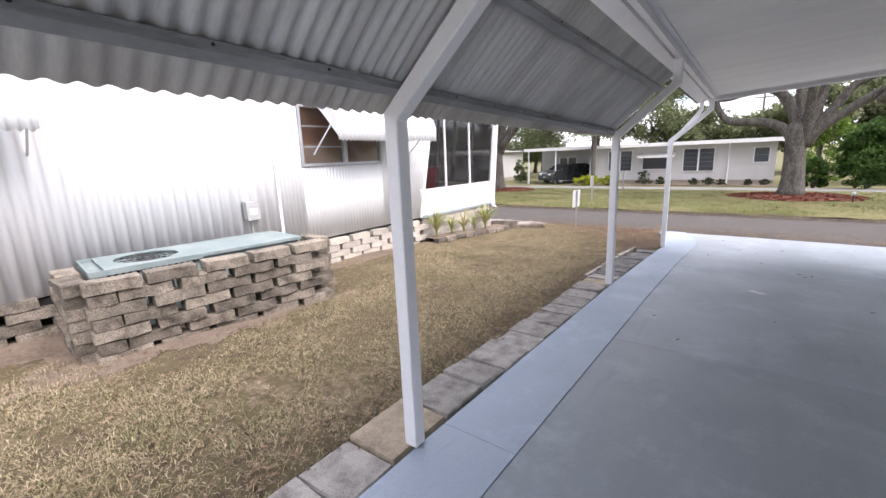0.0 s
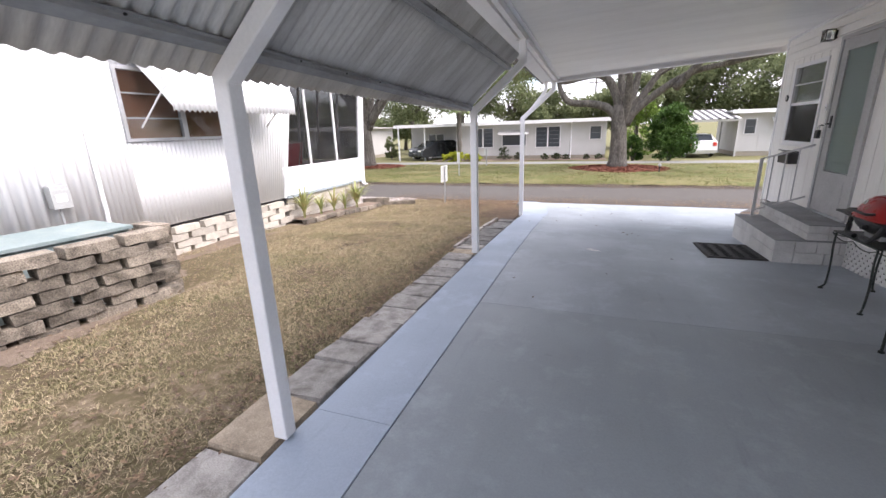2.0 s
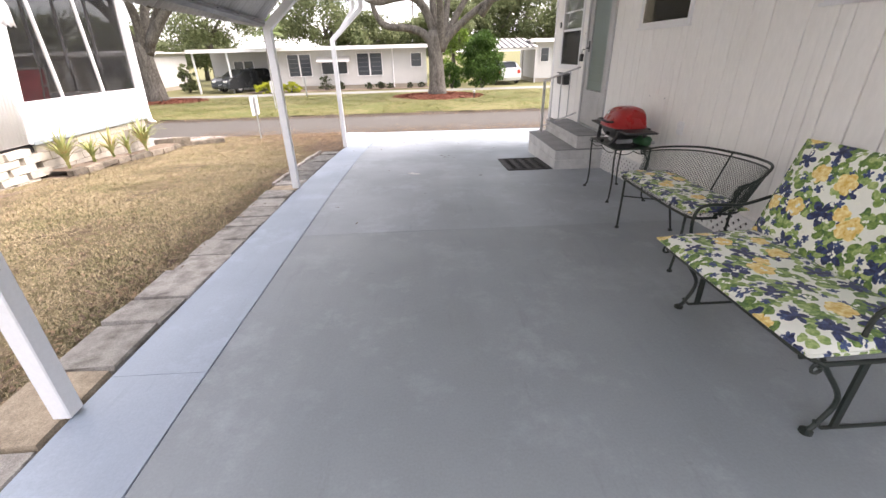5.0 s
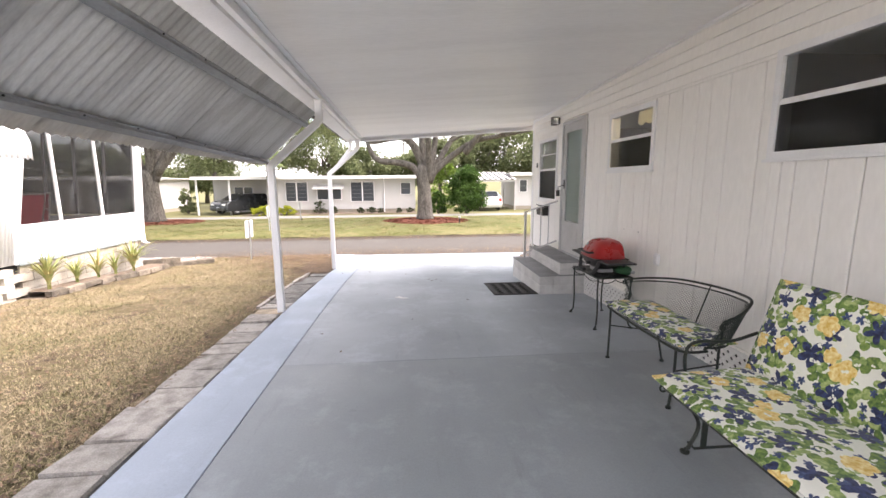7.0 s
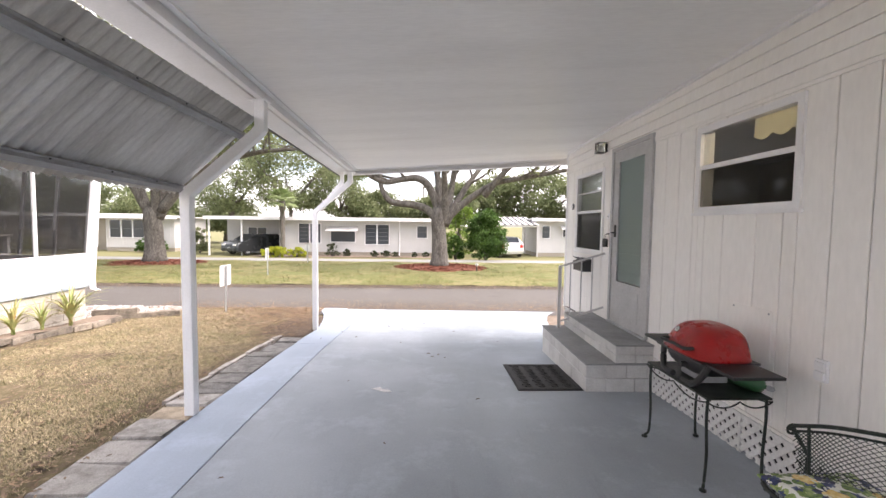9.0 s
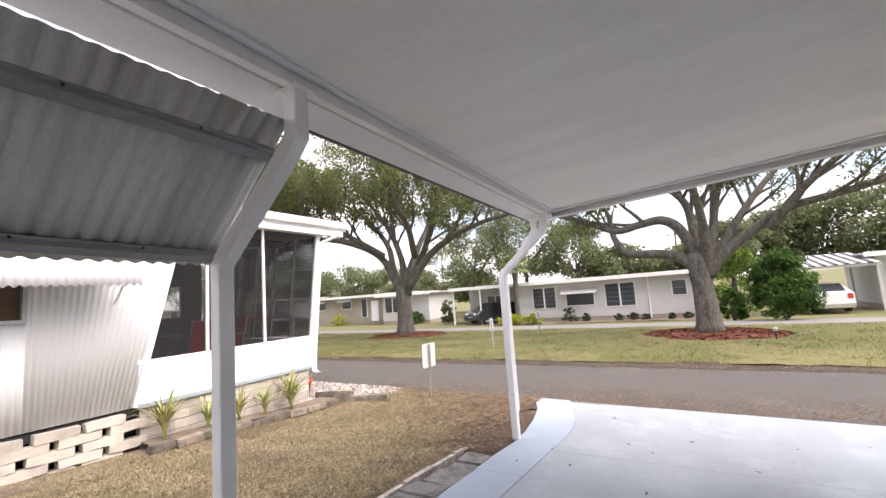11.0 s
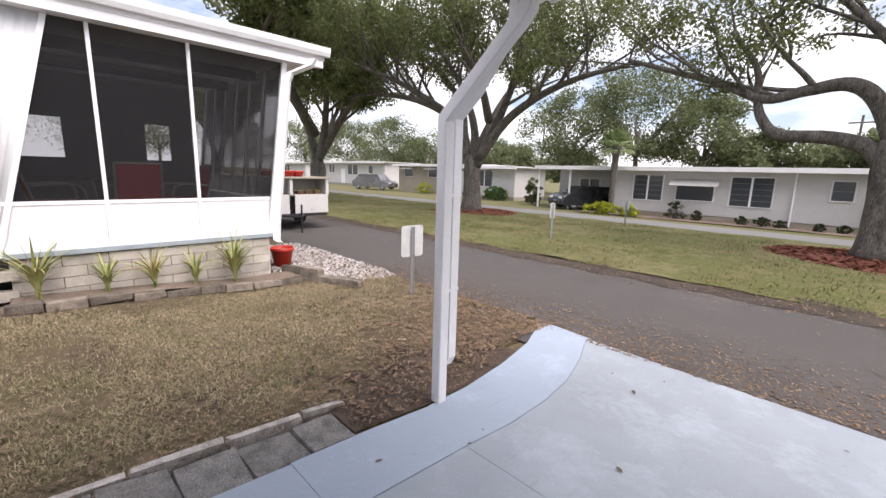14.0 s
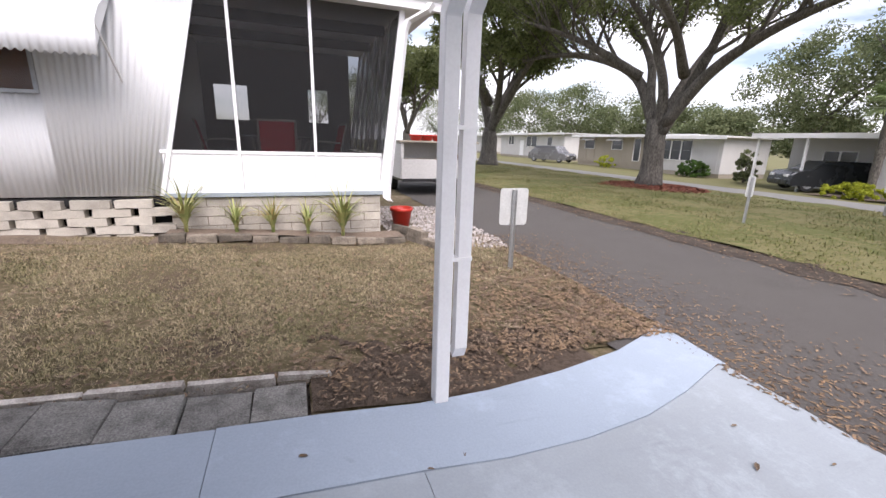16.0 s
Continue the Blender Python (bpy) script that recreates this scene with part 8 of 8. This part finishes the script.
def grass(name, x0, x1, y0, y1, n, length, width, lift, material, label, keep, seed, flat=0.45):
    g_ = np.random.default_rng(seed)
    x, y = g_.uniform(x0, x1, n), g_.uniform(y0, y1, n)
    k = keep(x, y, g_.random(n))
    x, y = x[k], y[k]
    n = len(x)
    z = np.interp(y, (-60.0, 1.5, 5.0, 7.0, 8.7, 11.0, 14.5, 20.0, 24.0, 31.0), (0.0, 0.0, -0.085, -0.18, -0.31, -0.385, -0.40, -0.40, -0.50, -0.74)) + lift
    a = g_.uniform(0, math.tau, n)
    el = np.abs(g_.normal(0, flat, n)) + 0.08
    ln = length * g_.uniform(0.5, 1.3, n)
    d = np.stack((np.cos(a) * np.cos(el), np.sin(a) * np.cos(el), np.sin(el)), 1)
    s = np.stack((-np.sin(a), np.cos(a), np.zeros(n)), 1) * (width * g_.uniform(0.6, 1.2, n))[:, None]
    p = np.stack((x, y, z), 1)
    tip = p + d * ln[:, None]
    mid = p + d * ln[:, None] * 0.55 + np.array((0, 0, 1.0)) * (ln * 0.10)[:, None]
    v = np.stack((p - s, p + s, mid + s * 0.8, tip, mid - s * 0.8), 1).reshape(-1, 3)
    b0 = np.arange(n) * 5
    q = np.concatenate((np.stack((b0, b0 + 1, b0 + 2, b0 + 4), 1), np.stack((b0 + 4, b0 + 2, b0 + 3, b0 + 3), 1)[:0]), 0)
    t_ = np.stack((b0 + 4, b0 + 2, b0 + 3), 1)
    me = bpy.data.meshes.new(name)
    loops = np.concatenate((q.ravel(), t_.ravel())).astype(np.int32)
    me.vertices.add(len(v))
    me.vertices.foreach_set("co", v.astype(np.float32).ravel())
    me.loops.add(len(loops))
    me.loops.foreach_set("vertex_index", loops)
    me.polygons.add(len(q) + len(t_))
    me.polygons.foreach_set("loop_start", np.concatenate((np.arange(len(q)) * 4, len(q) * 4 + np.arange(len(t_)) * 3)).astype(np.int32))
    me.polygons.foreach_set("loop_total", np.concatenate((np.full(len(q), 4), np.full(len(t_), 3))).astype(np.int32))
    me.update(calc_edges=True)
    me.materials.append(material)
    return tagged(new(name, me), label, "grass", kind="stuff")


def near_keep(x, y, u):
    dens = 0.80 + 0.34 * waves(x * 0.8, y * 0.8, 1.0) + 0.2 * waves(x * 2.9, y * 2.9, 4.0)
    dens = np.where(np.hypot((x + 1.75) / 0.6, (y - 8.75) / 1.05) < 1.0, dens - 0.7, dens)
    for sx, sy, sr in ((-3.2, 3.6, 0.35), (-2.6, 1.2, 0.3), (-3.5, 5.4, 0.4), (-2.7, 6.6, 0.35), (-3.1, 0.2, 0.3), (-2.4, -0.6, 0.35)):
        dens = np.where(np.hypot(x - sx, y - sy) < sr, dens - 0.45, dens)
    dens = np.where(x > -1.95, dens - 0.45, dens)
    dens = np.where((x < -3.9) & (y < 3.6), dens - 0.55, dens)
    dens = np.where((x < -4.6) & (y < 6.6), dens - 0.35, dens)
    dens = np.where((y > 8.3) & (x > -2.9), dens - 0.35, dens)
    return (u < dens) & ~((x > -1.72) & (y < 7.95)) & (x < -1.45 - np.clip((y - 9.0) * 0.3, 0, 1)) & ~((x < -5.0) & (y > 6.3))


grass("grass_blades", -5.4, -1.4, -2.4, 10.85, 640000, 0.036, 0.0020, -0.018, BLADES, "dry tan and olive blades of the front lawn", near_keep, 4)
grass("strip_grass_blades", -34.0, 12.0, 14.4, 23.3, 230000, 0.065, 0.006, 0.006, GREEN_BLADES, "green and yellow blades of the grass strip", lambda x, y, u: u < 0.75 + 0.2 * waves(x * 0.3, y * 0.3, 2.0), 6, 0.4)

LEAF = patchy("fallen_leaf", ((0.17, 0.105, 0.065), (0.26, 0.18, 0.11), (0.12, 0.08, 0.06), (0.36, 0.28, 0.19)), (5.0, 60.0), 0.75, 0.0, 60, per_island=0.5)


def litter(name, n, place, size, lift, seed, label):
    g_ = np.random.default_rng(seed)
    x, y = place(g_, n)
    n = len(x)
    z = np.interp(y, (-60.0, 1.5, 5.0, 7.0, 8.7, 11.0, 14.5), (0.0, 0.0, -0.085, -0.18, -0.31, -0.385, -0.40)) + lift
    a, s = g_.uniform(0, math.tau, n), size * g_.uniform(0.5, 1.2, n)
    d = np.stack((np.cos(a), np.sin(a), g_.uniform(-0.1, 0.35, n)), 1) * s[:, None]
    e = np.stack((-np.sin(a), np.cos(a), g_.uniform(0.0, 0.5, n)), 1) * (s * 0.38)[:, None]
    f = np.stack((np.sin(a), -np.cos(a), g_.uniform(0.0, 0.5, n)), 1) * (s * 0.38)[:, None]
    p = np.stack((x, y, z), 1)
    v = np.stack((p - d, p + e, p + d, p + f), 1).reshape(-1, 3)
    b0 = np.arange(n) * 4
    q = np.concatenate((np.stack((b0, b0 + 1, b0 + 2), 1), np.stack((b0, b0 + 2, b0 + 3), 1)))
    return tagged(new(name, raw_mesh(name, v, q, LEAF)), label, "leaves", kind="stuff")


litter("fallen_leaves", 4600, lambda g_, n: (-1.75 - np.abs(g_.normal(0, 1.15, n)), 10.82 - np.minimum(3.5, np.abs(g_.normal(0, 1.15, n)))), 0.031, 0.014, 1, "brown fallen leaves on the lawn by the corner post")
litter("fallen_leaves_lane", 9000, lambda g_, n: (g_.uniform(-5.5, 7.0, n), 10.62 + np.abs(g_.normal(0, 0.6, n))), 0.023, 0.004, 2, "brown fallen leaves along the lane's edge")
litter("fallen_leaves_lawn", 4200, lambda g_, n: (g_.uniform(-5.2, -1.8, n), g_.uniform(-2.0, 10.5, n)), 0.027, 0.008, 3, "scattered brown leaves over the dry lawn")
litter("fallen_leaves_edge", 1800, lambda g_, n: (-1.86 + g_.normal(0, 0.10, n), g_.uniform(-2.0, 8.0, n)), 0.022, 0.008, 5, "brown leaves caught along the paving stones")

def post_spot(g_, n):
    y = g_.uniform(7.99, 10.5, n)
    return -1.42 - np.clip(y - 8.9, 0, 2) * 0.29 - np.abs(g_.normal(0, 0.42, n)), y


litter("fallen_leaves_post", 1700, post_spot, 0.021, 0.018, 7, "brown leaves on the dark soil round the corner post")
litter("fallen_leaves_verge", 5000, lambda g_, n: (g_.uniform(-16.0, 9.0, n), 14.2 + g_.normal(0, 0.35, n)), 0.03, 0.012, 6, "brown leaves and twigs along the far edge of the lane")

bm = BM()
vs = [bm.verts.new(p) for p in ((-0.035, 0, 0.0), (-0.01, 0.013, 0.006), (0.02, 0.011, 0.005), (0.035, 0, 0.001), (0.018, -0.012, 0.008), (-0.012, -0.012, 0.007), (0.003, 0, 0.001))]
for k in range(6):
    bm.faces.new((vs[k], vs[(k + 1) % 6], vs[6]))
leaf_me = mesh_of(bm, LEAF, False, "dry_leaf")
rng = random.Random(77)
spots = [(0.62, 6.9), (0.55, 6.8), (0.50, 6.95), (0.7, 6.75), (-0.3, 5.9), (-0.72, 4.2), (-0.45, 3.7), (0.95, 5.4), (0.1, 7.6), (1.5, 7.7), (-0.2, 8.9), (-0.95, 8.6), (-0.6, 8.0), (0.4, 9.2), (1.3, 9.3), (-0.5, 9.9), (0.9, 8.5), (-0.9, 8.42), (0.05, 8.7), (1.9, 9.6), (-0.4, 10.3), (0.7, 10.2), (0.2, 4.6), (1.2, 8.9), (-0.75, 10.1), (-1.1, 7.9)]
for x, y in spots:
    ob = new("dry_leaf", leaf_me)
    ob.matrix_basis = pose(x, y, ground_z(y) + 0.007, rng.uniform(-5, 5), rng.uniform(-5, 5), rng.uniform(0, 360)) @ Matrix.Scale(rng.uniform(0.45, 0.85), 4)
    tagged(ob, "small curled brown leaf on the painted slab", "leaf", "leaves on the driveway")
bm = BM()
pts = [(-0.10, -0.02), (-0.05, 0.05), (0.0, 0.02), (0.06, 0.035), (0.11, 0.0), (0.05, -0.03), (-0.02, -0.015)]
prism(bm, pts, 0.003)
for v_ in bm.verts:
    v_.co.z += 0.012 * (0.5 + noise.noise(v_.co * 18))
solo("paper_scrap", bm, surface("torn_white_paper", (0.78, 0.77, 0.75), 0.9), "torn scrap of white paper lying on the slab", "paper", at=pose(0.06, 5.63, ground_z(5.63) + 0.003, -2, 0, -25))
